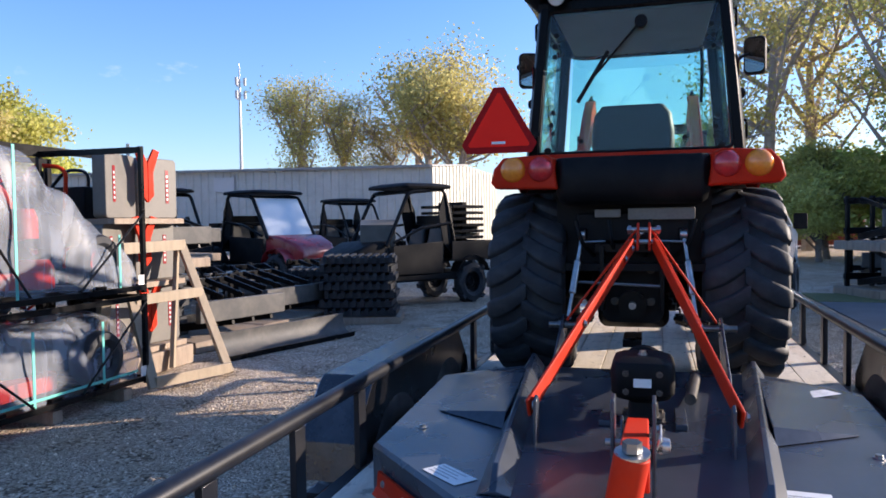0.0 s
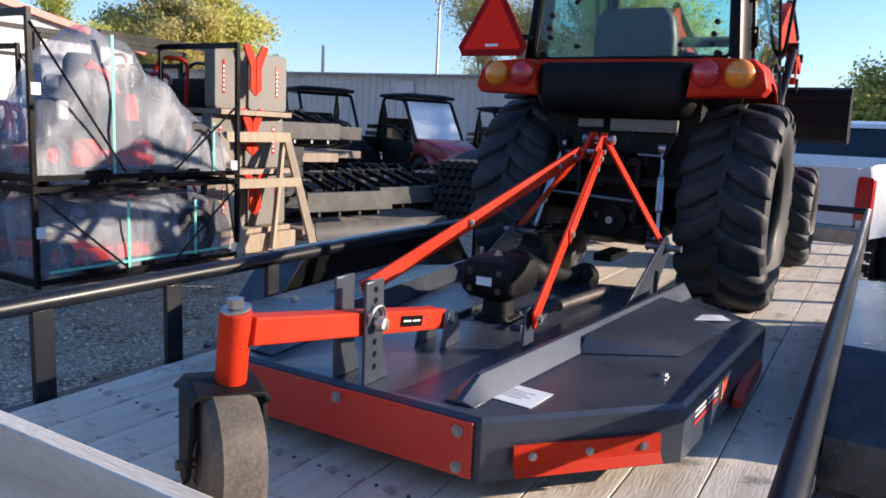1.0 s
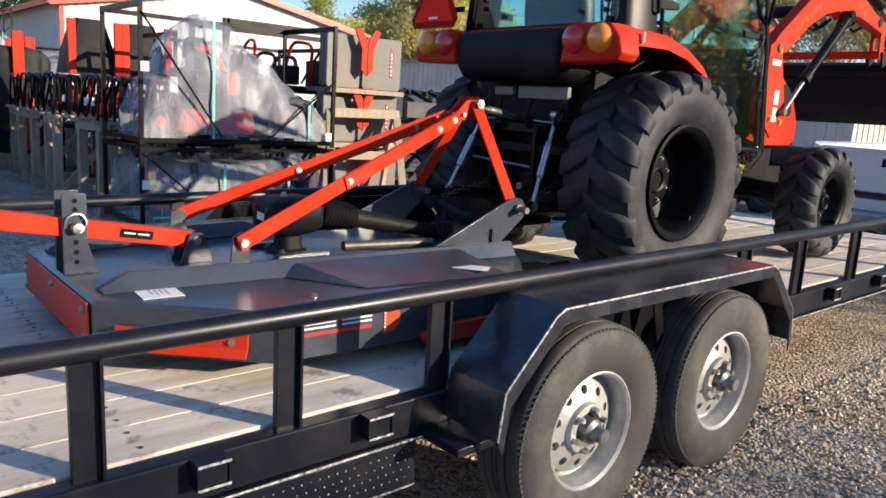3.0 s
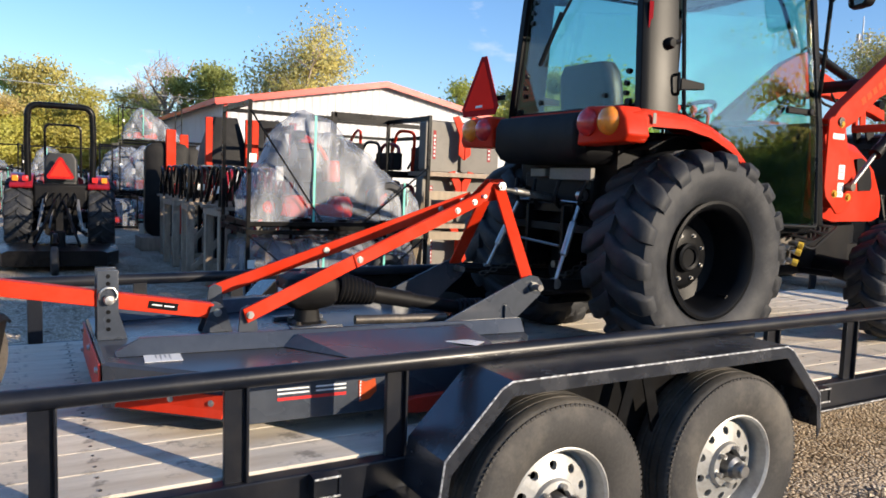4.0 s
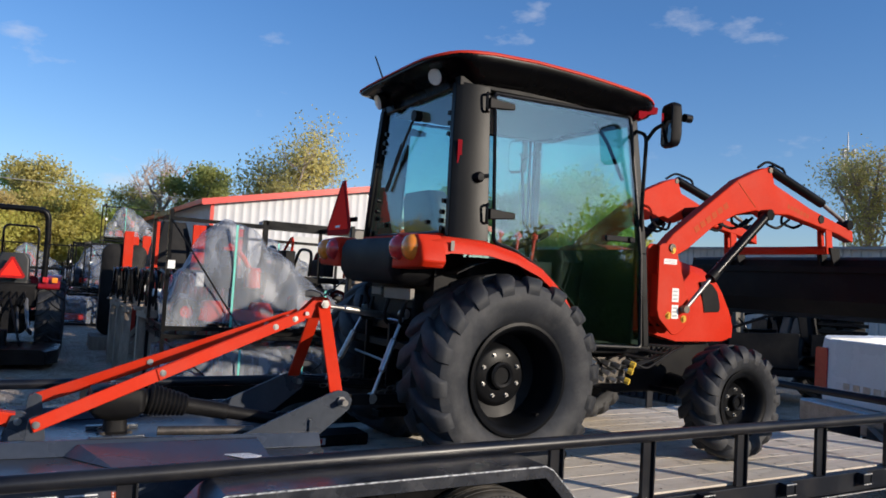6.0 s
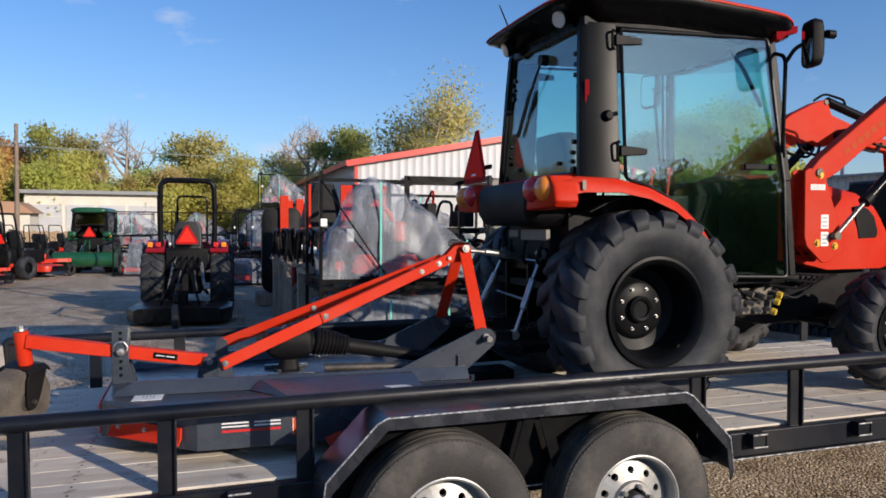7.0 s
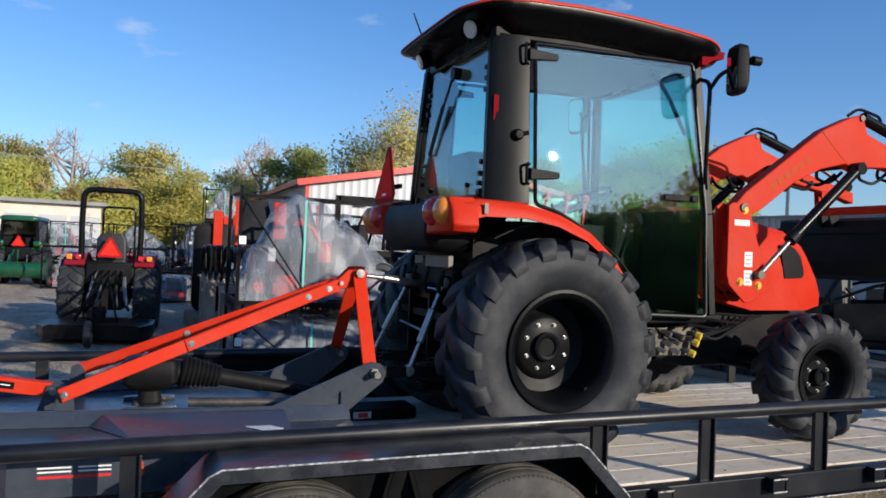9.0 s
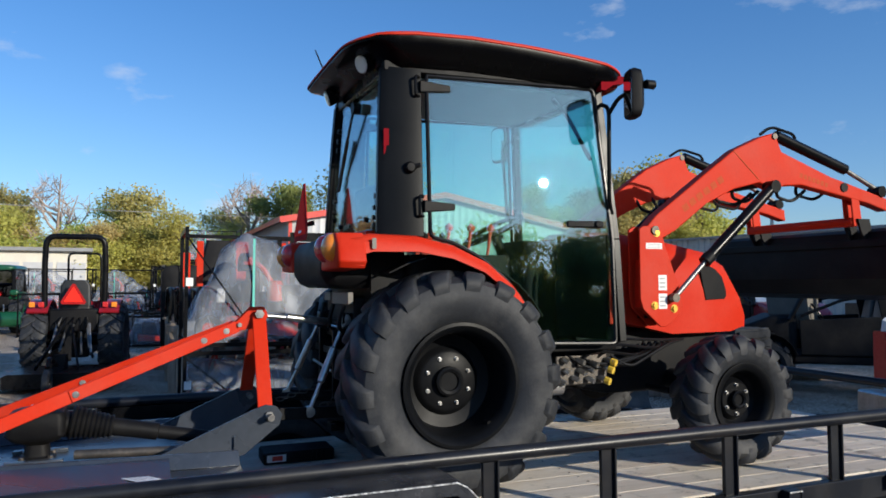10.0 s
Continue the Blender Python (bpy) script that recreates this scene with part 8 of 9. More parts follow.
# ---- utility vehicles ----
def utv(colour, label, roofmat="black_matt", screen=True):
    """A side-by-side facing +y with its base at the origin."""
    t = thing("utility_vehicle", (0, 0, 0), label, "utility vehicle", "utility vehicles on the yard")
    rings = [[(xx, yy, z) for xx, z in rrect(-w_, w_, z0, z1, 0.06)] for yy, w_, z0, z1 in ((0.75, 0.6, 0.45, 1.02), (1.1, 0.6, 0.5, 1.0), (1.5, 0.52, 0.5, 0.86), (1.65, 0.42, 0.5, 0.72))]
    part("hood", loft(B(), rings), colour, t, angle=50)
    part("floor_pan", box(B(), -0.62, 0.62, -1.3, 0.8, 0.38, 0.5), "black_matt", t, bevel=0.03)
    b = loft(B(), [[(xx, yy, z) for xx, yy in rrect(-0.72, 0.72, -1.62, -0.55, 0.05)] for z in (0.68, 0.70)])
    bed = part("cargo_bed", b, "black_matt", t)
    for s in (-1, 1):
        part("bed_side", box(B(), *sorted((s * 0.70, s * 0.73)), -1.62, -0.55, 0.70, 1.0), colour if colour != "maroon" else "black_matt", bed, bevel=0.01)
    part("bed_gate", box(B(), -0.7, 0.7, -1.63, -1.60, 0.70, 1.0), "black_matt", bed, bevel=0.01)
    for s in (-0.32, 0.32):
        part("seat", loft(B(), [[(s + xx, yy, z) for xx, yy in rrect(-w_, w_, -0.42, 0.08, 0.06)] for w_, z in ((0.24, 0.5), (0.26, 0.66), (0.22, 0.72))]), "seat", t, angle=50)
        part("seat_back", loft(B(), [[(s + xx, -0.42 + o + yy, z) for xx, yy in rrect(-w_, w_, -0.06, 0.06, 0.05)] for w_, o, z in ((0.24, 0, 0.66), (0.26, -0.05, 0.95), (0.22, -0.1, 1.2))]), "seat", t, angle=50)
    for s in (-1, 1):
        b = tube(B(), bend([(s * 0.64, 0.85, 0.95), (s * 0.62, 0.35, 1.78), (s * 0.62, -0.45, 1.84), (s * 0.66, -0.72, 0.7)], 0.12), 0.036, 8)
        part("cage_hoop", b, "black", t)
        part("rear_quarter", prism(B(), [(-0.70, 0.75), (-0.42, 0.95), (-0.30, 1.45), (-0.45, 1.80), (-0.62, 1.5)], *sorted((s * 0.61, s * 0.64))), "black_matt", t, bevel=0.01)
        part("side_tube", tube(B(), bend([(s * 0.65, 0.70, 1.0), (s * 0.66, 0.1, 1.22), (s * 0.65, -0.62, 1.30)], 0.1), 0.024, 6), "black", t)
        part("door", prism(B(), [(-0.4, 0.5), (0.7, 0.5), (0.72, 0.95), (-0.4, 1.0)], *sorted((s * 0.63, s * 0.66))), "black_matt", t, bevel=0.01)
        for yy in (1.15, -1.05):
            wheel_simple(t, (s * 0.62, yy, 0.33), 0.33, 0.25, 0.17, "black", lugs=16)
            part("mudguard", strip(B(), [[(s * 0.5, yy + 0.42 * math.cos(a), 0.36 + 0.42 * math.sin(a)), (s * 0.76, yy + 0.42 * math.cos(a), 0.36 + 0.42 * math.sin(a))][::s] for a in [radians(k) for k in range(20, 161, 20)]], 0.015), colour if yy > 0 else "black_matt", t)
    for y_, z_ in ((0.33, 1.78), (-0.45, 1.84), (-0.62, 1.25)):
        part("cage_bar", tube(B(), [(-0.63, y_, z_), (0.63, y_, z_)], 0.025, 8), "black", t)
    part("cab_back", box(B(), -0.60, 0.60, -0.66, -0.63, 0.80, 1.42), "black_matt", t, bevel=0.02)
    for k in range(4):
        part("bed_cargo", box(B(), -0.5 + 0.06 * k, 0.55 - 0.05 * k, -1.5, -0.8, 0.72 + 0.15 * k, 0.82 + 0.15 * k), "black" if k % 2 else "steel_dark", bed, bevel=0.01)
    b = loft(B(), [[(xx, yy, z) for xx, yy in rrect(-0.70 * k, 0.70 * k, -0.62 * k, 0.48 * k, 0.12)] for k, z in ((0.98, 1.84), (1.0, 1.87), (0.96, 1.90), (0.7, 1.93))])
    part("roof", b, roofmat, t, angle=50)
    ws_ = [(-0.58, 0.82, 1.02), (0.58, 0.82, 1.02), (0.56, 0.37, 1.76), (-0.56, 0.37, 1.76)]
    if screen:
        part("windshield", loft(B(), [ws_, [(a, c - 0.012, d) for a, c, d in ws_]]), "windshield", t, "hazy plastic windshield")
    part("steering_wheel", tube(B(), [(-0.32 + 0.16 * math.cos(a), 0.42 + 0.1 * math.sin(a), 1.05 + 0.12 * math.sin(a)) for a in [k * math.tau / 20 for k in range(20)]], 0.014, 6, closed=True), "black", t)
    return t


u1 = utv("maroon", "black and maroon side-by-side vehicle with windshield")
u1.matrix_world = pose(-9.65, 18.0, 0, 0, 0, -112) @ Matrix.Diagonal((1.2, 1.2, 1.25, 1))
u2 = utv("black_matt", "black lifted side-by-side vehicle with open cage", screen=False)
u2.matrix_world = pose(-4.55, 14.3, 0.0, 0, 0, 142) @ Matrix.Diagonal((1.0, 1.0, 1.18, 1))
u3 = copy_thing(u2, pose(-8.8, 21.5, 0, 0, 0, -120))
u4 = utv("black_matt", "black side-by-side vehicle with a blue canopy roof", "blue")
u4.matrix_world = pose(-14.4, -3.3, 0, 0, 0, 178) @ Matrix.Diagonal((0.85, 0.85, 0.85, 1))
u5 = copy_thing(u2, pose(-12.3, 17.1, 0, 0, 0, -118) @ Matrix.Diagonal((1.2, 1.2, 1.1, 1)))
bx_ = thing("cardboard_box", (-4.9, 13.7, 1.05), "plain tan cardboard box on the vehicle seat", "box")
part("carton", box(B(), -0.32, 0.32, -0.2, 0.2, 0, 0.55, pose(-4.9, 13.7, 1.02, 14, 0, 20)), "grey_plate", bx_, bevel=0.006)
# rack of stacked black frames on the lifted vehicle
b = B()
fr = thing("frame_stack", (-3.87, 15.15, 0.85), "stack of black steel frames in a vehicle bed", "frames")
for i in range(9):
    z = 0.85 + i * 0.12
    part("frame", box(B(), -0.5, 0.5, -0.4, 0.4, 0, 0.06, pose(-3.87, 15.15, z, 0, 0, 142 + 2 * (i % 3))), "black", fr, bevel=0.008)
    part("spacer", box(B(), -0.4, 0.4, -0.05, 0.05, 0.06, 0.12, pose(-3.87, 15.15, z, 0, 0, 142)), "black_matt", fr)

# ---- parked tractors ----
def yard_tractor(colour, label, cab):
    """A compact tractor facing +y, rear axle over the origin."""
    t = thing("parked_tractor", (0, 0, 0), label, "tractor", "tractors on the yard")
    for s in (-1, 1):
        c = (s * 0.60, 0, 0.64)
        ty = part("tyre", lugged_tyre(B(), c, 0.64, 0.42, 0.32, 18, 0.08, 0.032, seg=36, joined=False), "rubber", t)
        for i, rows in enumerate(lug_rows((0, 0, 0), 0.64, 0.42, 0.32, 18, 0.08, 0.032, True)):
            if ("yard", i) not in LUGS:
                lb = loft(B(), rows)
                bmesh.ops.recalc_face_normals(lb, faces=lb.faces)
                LUGS["yard", i] = bpy.data.meshes.new("tread_lug")
                lb.to_mesh(LUGS["yard", i])
                lb.free()
                LUGS["yard", i].materials.append(M["rubber"])
            for k in range(18):
                ob = new("tread_lug", LUGS["yard", i])
                ob.parent, ob.location = ty, Vector(c) - BASE[t.name]
                ob.rotation_euler = (k * math.tau / 18, 0, 0)
        part("rim", lathe(B(), [(0.0, -0.08), (0.22, -0.06), (0.31, -0.12), (0.32, 0.12), (0.22, 0.04), (0.0, 0.06)], c, 24), colour if cab else "orange", ty)
        wheel_simple(t, (s * 0.58, 1.75, 0.36), 0.36, 0.24, 0.19, "orange", lugs=14)
        rows = [[(s * 0.40, 0.70 * math.cos(a), 0.64 + 0.72 * math.sin(a)), (s * 0.72, 0.70 * math.cos(a), 0.64 + 0.72 * math.sin(a))][::s] for a in [radians(k) for k in range(45, 136, 10)]]
        fn = part("fender", strip(B(), rows, 0.03), colour, t)
        for k, mm_ in ((0.5, "red_lens"), (0.64, "amber")):
            part("lamp", box(B(), *sorted((s * k - 0.045, s * k + 0.045)), -0.50, -0.46, 1.23, 1.32), mm_, fn, bevel=0.01)
        part("lower_link", beam(B(), (s * 0.22, -0.25, 0.5), (s * 0.38, -0.95, 0.42), 0.03, 0.06), "black_matt", t)
        part("lift_rod", tube(B(), [(s * 0.25, -0.45, 0.95), (s * 0.32, -0.7, 0.45)], 0.02, 8), "steel", t)
    part("transaxle", loft(B(), [[(xx, yy, zz) for xx, zz in rrect(-0.24, 0.24, 0.35, 0.95, 0.06)] for yy in (-0.3, 0.3, 1.0)]), "black_matt", t)
    part("axle", tube(B(), [(-0.5, 0, 0.64), (0.5, 0, 0.64)], 0.1, 12), "black_matt", t)
    part("hood", loft(B(), [[(xx, yy, zz) for xx, zz in rrect(-w_, w_, 0.7, z1, 0.08)] for yy, w_, z1 in ((0.95, 0.32, 1.3), (1.6, 0.31, 1.25), (2.05, 0.27, 1.1))]), colour, t, angle=50)
    part("top_link", tube(B(), [(0, -0.3, 0.92), (0, -0.9, 0.9)], 0.025, 8), "steel", t)
    part("mast", beam(B(), (0, -0.92, 0.35), (0, -0.92, 0.95), 0.1, 0.04), "black_matt", t)
    sg = part("slow_vehicle_triangle", prism(B(), triangle(0.22, 0, 1.41 if not cab else 1.36, 0, 0.1), -0.52, -0.51, "y"), "smv_edge", t)
    part("face", prism(B(), triangle(0.17, 0, 1.41 if not cab else 1.36, 0, 0.02), -0.526, -0.521, "y"), "smv", sg)
    if cab:
        for s in (-1, 1):
            for yy, y2 in ((-0.45, -0.4), (0.9, 0.8)):
                part("pillar", beam(B(), (s * 0.56, yy, 1.1), (s * 0.5, y2, 2.08), 0.06, 0.07), "black", t)
            part("side_glass", box(B(), *sorted((s * 0.52, s * 0.53)), -0.4, 0.85, 1.15, 2.05), "glass_dark", t)
        part("rear_glass", box(B(), -0.5, 0.5, -0.43, -0.42, 1.2, 2.05), "glass_dark", t)
        part("front_glass", box(B(), -0.5, 0.5, 0.86, 0.87, 1.2, 2.05), "glass_dark", t)
        part("cab_back", box(B(), -0.4, 0.4, -0.44, -0.3, 0.8, 1.2), "black_matt", t, bevel=0.03)
        part("roof", loft(B(), [[(xx, yy, z) for xx, yy in rrect(-w_, w_, -0.62, 1.0, 0.2)] for w_, z in ((0.54, 2.06), (0.60, 2.10), (0.56, 2.18), (0.40, 2.22))]), colour, t, angle=50)
        blade = part("rear_blade", strip(B(), [[(-0.92, -1.05 - 0.22 * math.sin(a), 0.5 - 0.22 * math.cos(a)), (0.92, -1.05 - 0.22 * math.sin(a), 0.5 - 0.22 * math.cos(a))] for a in [radians(k) for k in range(10, 171, 20)]], 0.03), colour, t, "curved green grading blade")
        for s in (-1, 1):
            part("blade_cheek", prism(B(), [(-1.3, 0.22), (-0.7, 0.22), (-0.75, 0.68), (-1.25, 0.72)], *sorted((s * 0.92, s * 0.94))), colour, blade)
            part("blade_mast", beam(B(), (s * 0.12, -1.0, 0.66), (s * 0.06, -0.72, 1.12), 0.04, 0.05), colour, blade)
            part("rear_lamp_pod", box(B(), *sorted((s * 0.42, s * 0.68)), -0.56, -0.42, 1.24, 1.42), colour, t, bevel=0.05)
        part("cab_rail", tube(B(), bend([(-0.52, -0.47, 1.15), (-0.5, -0.46, 2.04), (0.5, -0.46, 2.04), (0.52, -0.47, 1.15)], 0.18), 0.035, 8), "black", t)
    else:
        b = tube(B(), bend([(-0.46, -0.35, 0.8), (-0.48, -0.38, 1.9), (-0.46, -0.40, 2.45), (0.46, -0.40, 2.45), (0.48, -0.38, 1.9), (0.46, -0.35, 0.8)], 0.16), 0.05, 10)
        part("roll_bar", b, "black", t)
        part("seat", loft(B(), [[(xx, yy, z) for xx, yy in rrect(-0.25, 0.25, -0.3, 0.2, 0.06)] for z in (1.15, 1.25)]), "seat", t)
        part("seat_back", loft(B(), [[(xx, -0.28 + yy, z) for xx, yy in rrect(-w_, w_, -0.05, 0.05, 0.04)] for w_, z in ((0.25, 1.25), (0.24, 1.6), (0.18, 1.7))]), "seat", t, angle=50)
        part("steering_wheel", tube(B(), [(0.19 * math.cos(a), 0.55 + 0.16 * math.sin(a), 1.4 + 0.09 * math.sin(a)) for a in [k * math.tau / 20 for k in range(20)]], 0.015, 6, closed=True), "black", t)
        for xx, z0, z1 in ((-0.2, 0.55, 1.05), (0.2, 0.55, 1.05), (-0.1, 0.5, 0.9), (0.12, 0.45, 0.8)):
            part("linkage_rod", tube(B(), [(xx, -0.42, z1), (xx * 1.5, -0.78, z0)], 0.018, 8), "steel_dull", t)
        for k in range(5):
            part("hose", tube(B(), bend([(-0.2 + 0.1 * k, -0.44, 1.05), (-0.24 + 0.12 * k, -0.62, 0.95), (-0.16 + 0.08 * k, -0.45, 0.7)], 0.1), 0.014, 6), "black", t)
        part("hitch_frame", box(B(), -0.3, 0.3, -0.5, -0.44, 0.62, 0.7), "black_matt", t, bevel=0.006)
        part("rear_body", box(B(), -0.4, 0.4, -0.42, -0.25, 0.8, 1.2), "black_matt", t, bevel=0.04)
        # folding sunshade frame and its mower behind
        part("front_hoop", tube(B(), bend([(-0.28, 0.75, 1.3), (-0.28, 0.7, 2.2), (0.28, 0.7, 2.2), (0.28, 0.75, 1.3)], 0.1), 0.02, 8), "black", t)
        ol = [(-0.66, -2.3), (0.66, -2.3), (0.82, -1.9), (0.82, -1.1), (-0.82, -1.1), (-0.82, -1.9)]
        mw = part("rear_mower_deck", loft(B(), [[(xx, yy, 0.08) for xx, yy in ol], [(xx, yy, 0.27) for xx, yy in ol], [(xx * 0.9, yy, 0.30) for xx, yy in ol]]), "black", t, angle=25)
        for s in (-1, 1):
            part("mower_arm", beam(B(), (s * 0.3, -1.9, 0.33), (s * 0.05, -0.95, 0.95), 0.02, 0.06), "black", mw)
        part("mower_gearbox", loft(B(), [[(xx, -1.6 + yy, z) for xx, yy in rrect(-0.1, 0.1, -0.1, 0.1, 0.03)] for z in (0.3, 0.52)]), "black_matt", mw)
        wheel_simple(t, (0.0, -2.65, 0.2), 0.2, 0.1, 0.06, "black", "rubber")
        part("caster_arm", tube(B(), bend([(0, -2.0, 0.4), (0, -2.5, 0.55), (0, -2.6, 0.42)], 0.08), 0.035, 8), "black", mw)
    return t


t2 = yard_tractor("maroon", "dark red open-station tractor with roll bar and mower", False)
t2.matrix_world = pose(-10.7, 2.95, 0, 0, 0, 86)
t3 = yard_tractor("green", "green cab tractor with slow-vehicle triangle", True)
t3.matrix_world = pose(-23.7, -0.3, 0, 0, 0, 84)

# ---- steel crates with wrapped machines ----
def wrap(name, parent, y0, y1, x0, x1, z0, top, seed, wob=0.05):
    """A lumpy film over the outline top(t), t from 0 to 1 along y."""
    bm = B()
    rings = []
    N1, N2 = 44, 26
    for i in range(N1 + 1):
        t_ = i / N1
        y = y0 + (y1 - y0) * t_
        hgt = top(t_)
        ring = []
        for k in range(N2 + 1):
            a = math.pi * k / N2
            cx = (x0 + x1) / 2
            ex = 0.45
            ux = math.copysign(abs(math.cos(a)) ** ex, math.cos(a))
            uz = abs(math.sin(a)) ** 0.6
            p = Vector((cx - ux * (x1 - x0) / 2, y, z0 + uz * (hgt - z0)))
            nv = noise.noise_vector(p * 2.6 + Vector((seed, 0, 0))) * wob * 1.3 + noise.noise_vector(p * 6.0 + Vector((seed, 3, 0))) * wob * 0.28
            rid = abs(noise.noise(Vector((p.x * 3, p.y * 5 + p.z * 2.2, seed * 1.7)))) * wob * 1.2
            ring.append(p + nv - Vector((0, 0, rid)))
        rings.append(ring)
    loft(bm, rings, False, False, closed=False)
    for r in (rings[0], rings[-1]):
        vs = [bm.verts.new(p) for p in r]
        bm.faces.new(vs)
    return part(name, bm, "film", parent, "crumpled clear plastic wrap", angle=60)


def steel_crate(base, L, W, H, label, top, seed, yaw=0, posts=True, machine=True, inner=None):
    """A bolted steel shipping crate along y with a wrapped machine; its front is on the +x side."""
    t = thing("steel_crate", (0, 0, 0), label, "crate", "wrapped machines in crates")
    b = 0.019
    for x in (-W / 2, W / 2):
        for y in (-L / 2, L / 2):
            part("post", box(B(), x - b, x + b, y - b, y + b, 0, H), "black", t)
    for z in (0.05, H - 0.03):
        for x in ((-W / 2, W / 2) if z < 0.1 or H < 1.0 else (-W / 2,)):
            part("beam", box(B(), x - b, x + b, -L / 2, L / 2, z - 0.025, z + 0.02), "black", t)
        for y in (-L / 2, L / 2):
            part("beam", box(B(), -W / 2, W / 2, y - b, y + b, z - 0.03, z + 0.025), "black", t)
    for y in (-L / 4, 0.0, L / 4):
        part("floor_bar", box(B(), -W / 2, W / 2, y - 0.05, y + 0.05, 0.06, 0.10), "black", t)
    for y0, y1 in ((-L / 2, -L * 0.12), (L / 2, L * 0.12)):
        part("brace", tube(B(), [(W / 2 + 0.025, y0, H * (0.55 if y0 > 0 and H > 1.0 else 0.92)), (W / 2 + 0.025, y1, 0.08)], 0.01, 6), "black", t)
    if machine:
        # seen dimly through the film: orange mower parts
        part("machine_deck", loft(B(), [[(xx, yy, z) for xx, yy in rrect(-W * 0.4, W * 0.4, -L * 0.36, L * 0.1, 0.15)] for z in (0.14, 0.26)]), "orange", t)
        part("machine_body", loft(B(), [[(xx, yy, z) for xx, yy in rrect(-W * 0.26, W * 0.26, -L * 0.1, L * 0.36, 0.12)] for z in (0.25, 0.48, 0.58)]), "black_matt", t)
        part("machine_engine", loft(B(), [[(xx, yy, z) for xx, yy in rrect(-W * 0.22, W * 0.22, L * 0.18, L * 0.42, 0.06)] for z in (0.2, H * 0.42)]), "black_matt", t, bevel=0.08)
        part("machine_seat", loft(B(), [[(xx, yy, z) for xx, yy in rrect(-0.25, 0.25, -L * 0.12, L * 0.12, 0.08)] for z in (0.5, 0.62)]), "seat", t)
        if H > 1.0:
            part("machine_seat_back", loft(B(), [[(xx, -L * 0.13 + yy, z) for xx, yy in rrect(-0.24, 0.24, -0.06, 0.06, 0.05)] for z in (0.6, 0.9)]), "seat", t, bevel=0.04)
            part("machine_lever", tube(B(), bend([(0.3, 0.1, 0.4), (0.3, -0.2, 0.9), (0.25, -0.35, 1.0)], 0.1), 0.03, 8), "red", t)
            part("machine_bag", loft(B(), [[(xx, yy, z) for xx, yy in rrect(W * 0.1, W * 0.36, -L * 0.3, -L * 0.12, 0.06)] for z in (0.5, 0.75)]), "black_matt", t)
            part("machine_tank", loft(B(), [[(W * 0.12 + xx * k_, -L * 0.17 + yy * k_, z) for xx, yy in rrect(-0.12, 0.12, -0.1, 0.1, 0.05)] for k_, z in ((1.0, 0.86), (1.0, 1.0), (0.7, 1.07))]), "black_matt", t)
            part("machine_cap", box(B(), W * 0.1, W * 0.28, -L * 0.2, -L * 0.14, 0.93, 0.97), "orange", t, bevel=0.01)
            part("machine_bonnet", loft(B(), [[(W * 0.2 + xx, L * 0.1 + yy + o_, z) for xx, yy in rrect(-0.22, 0.22, -0.26, 0.24, 0.05)] for o_, z in ((0.06, 0.44), (0.0, 0.62), (-0.05, 0.70))]), "black_matt", t)
            for y_, z_, r_ in ((-0.24, 0.2, 0.14), (0.02, 0.2, 0.13), (0.24, 0.34, 0.12), (-0.03, 0.6, 0.09)):
                part("machine_fender", loft(B(), [[(W * 0.3 + xx * k_, L * y_ + yy * k_, z) for xx, yy in rrect(-0.12, 0.12, -r_, r_, 0.08)] for k_, z in ((1.0, z_ - 0.08), (1.0, z_ + 0.08), (0.75, z_ + 0.15))]), "orange", t)
            part("machine_sheet", box(B(), W * 0.3, W * 0.33, -L * 0.34, -L * 0.2, 0.5, 0.66), "label", t, bevel=0.02)
            part("machine_panel", box(B(), W * 0.2, W * 0.3, -L * 0.06, L * 0.08, 0.5, 0.68), "orange", t, bevel=0.06)
        for s in (-1, 1):
            wheel_simple(t, (W * 0.38 * s, L * 0.28, 0.3), 0.24, 0.2, 0.12, "black")
            wheel_simple(t, (W * 0.36 * s, -L * 0.38, 0.22), 0.15, 0.12, 0.07, "orange")
    wrap("film", t, -L * 0.48, L * 0.47, -W * (0.24 if H > 1.0 else 0.46), W * 0.475, 0.08, top, seed)
    for y in ((-0.16 * L), (0.36 * L)) if H > 1.0 else (-0.1 * L, 0.25 * L):
        zt = top((y / L + 0.485) / 0.955)
        part("strap", box(B(), W * 0.49, W * 0.495, y - 0.012, y + 0.012, 0.06, min(zt, H) * 0.93), "strap", t, "mint green strap")
    if H < 1.0:
        part("strap", beam(B(), (W * 0.497, -L * 0.45, 0.12), (W * 0.497, L * 0.45, 0.13), 0.004, 0.022), "strap", t)
    for y, z in ((L / 2 - 0.05, 0.12), (-L / 2 + 0.04, H * 0.55)):
        part("tag", box(B(), W / 2 + 0.02, W / 2 + 0.022, y - 0.045, y + 0.03, z - 0.045, z + 0.045), "label", t)
    t.matrix_world = pose(*base, 0, 0, yaw)
    return t


def hump(t_):
    pts = ((0, 0.36), (0.08, 0.72), (0.2, 1.12), (0.33, 1.31), (0.46, 1.23), (0.6, 1.02), (0.78, 0.74), (0.92, 0.54), (1.0, 0.38))
    for (a, za), (b_, zb) in zip(pts, pts[1:]):
        if t_ <= b_:
            u = (t_ - a) / (b_ - a)
            u = u * u * (3 - 2 * u)
            return za + (zb - za) * u
    return 0.2


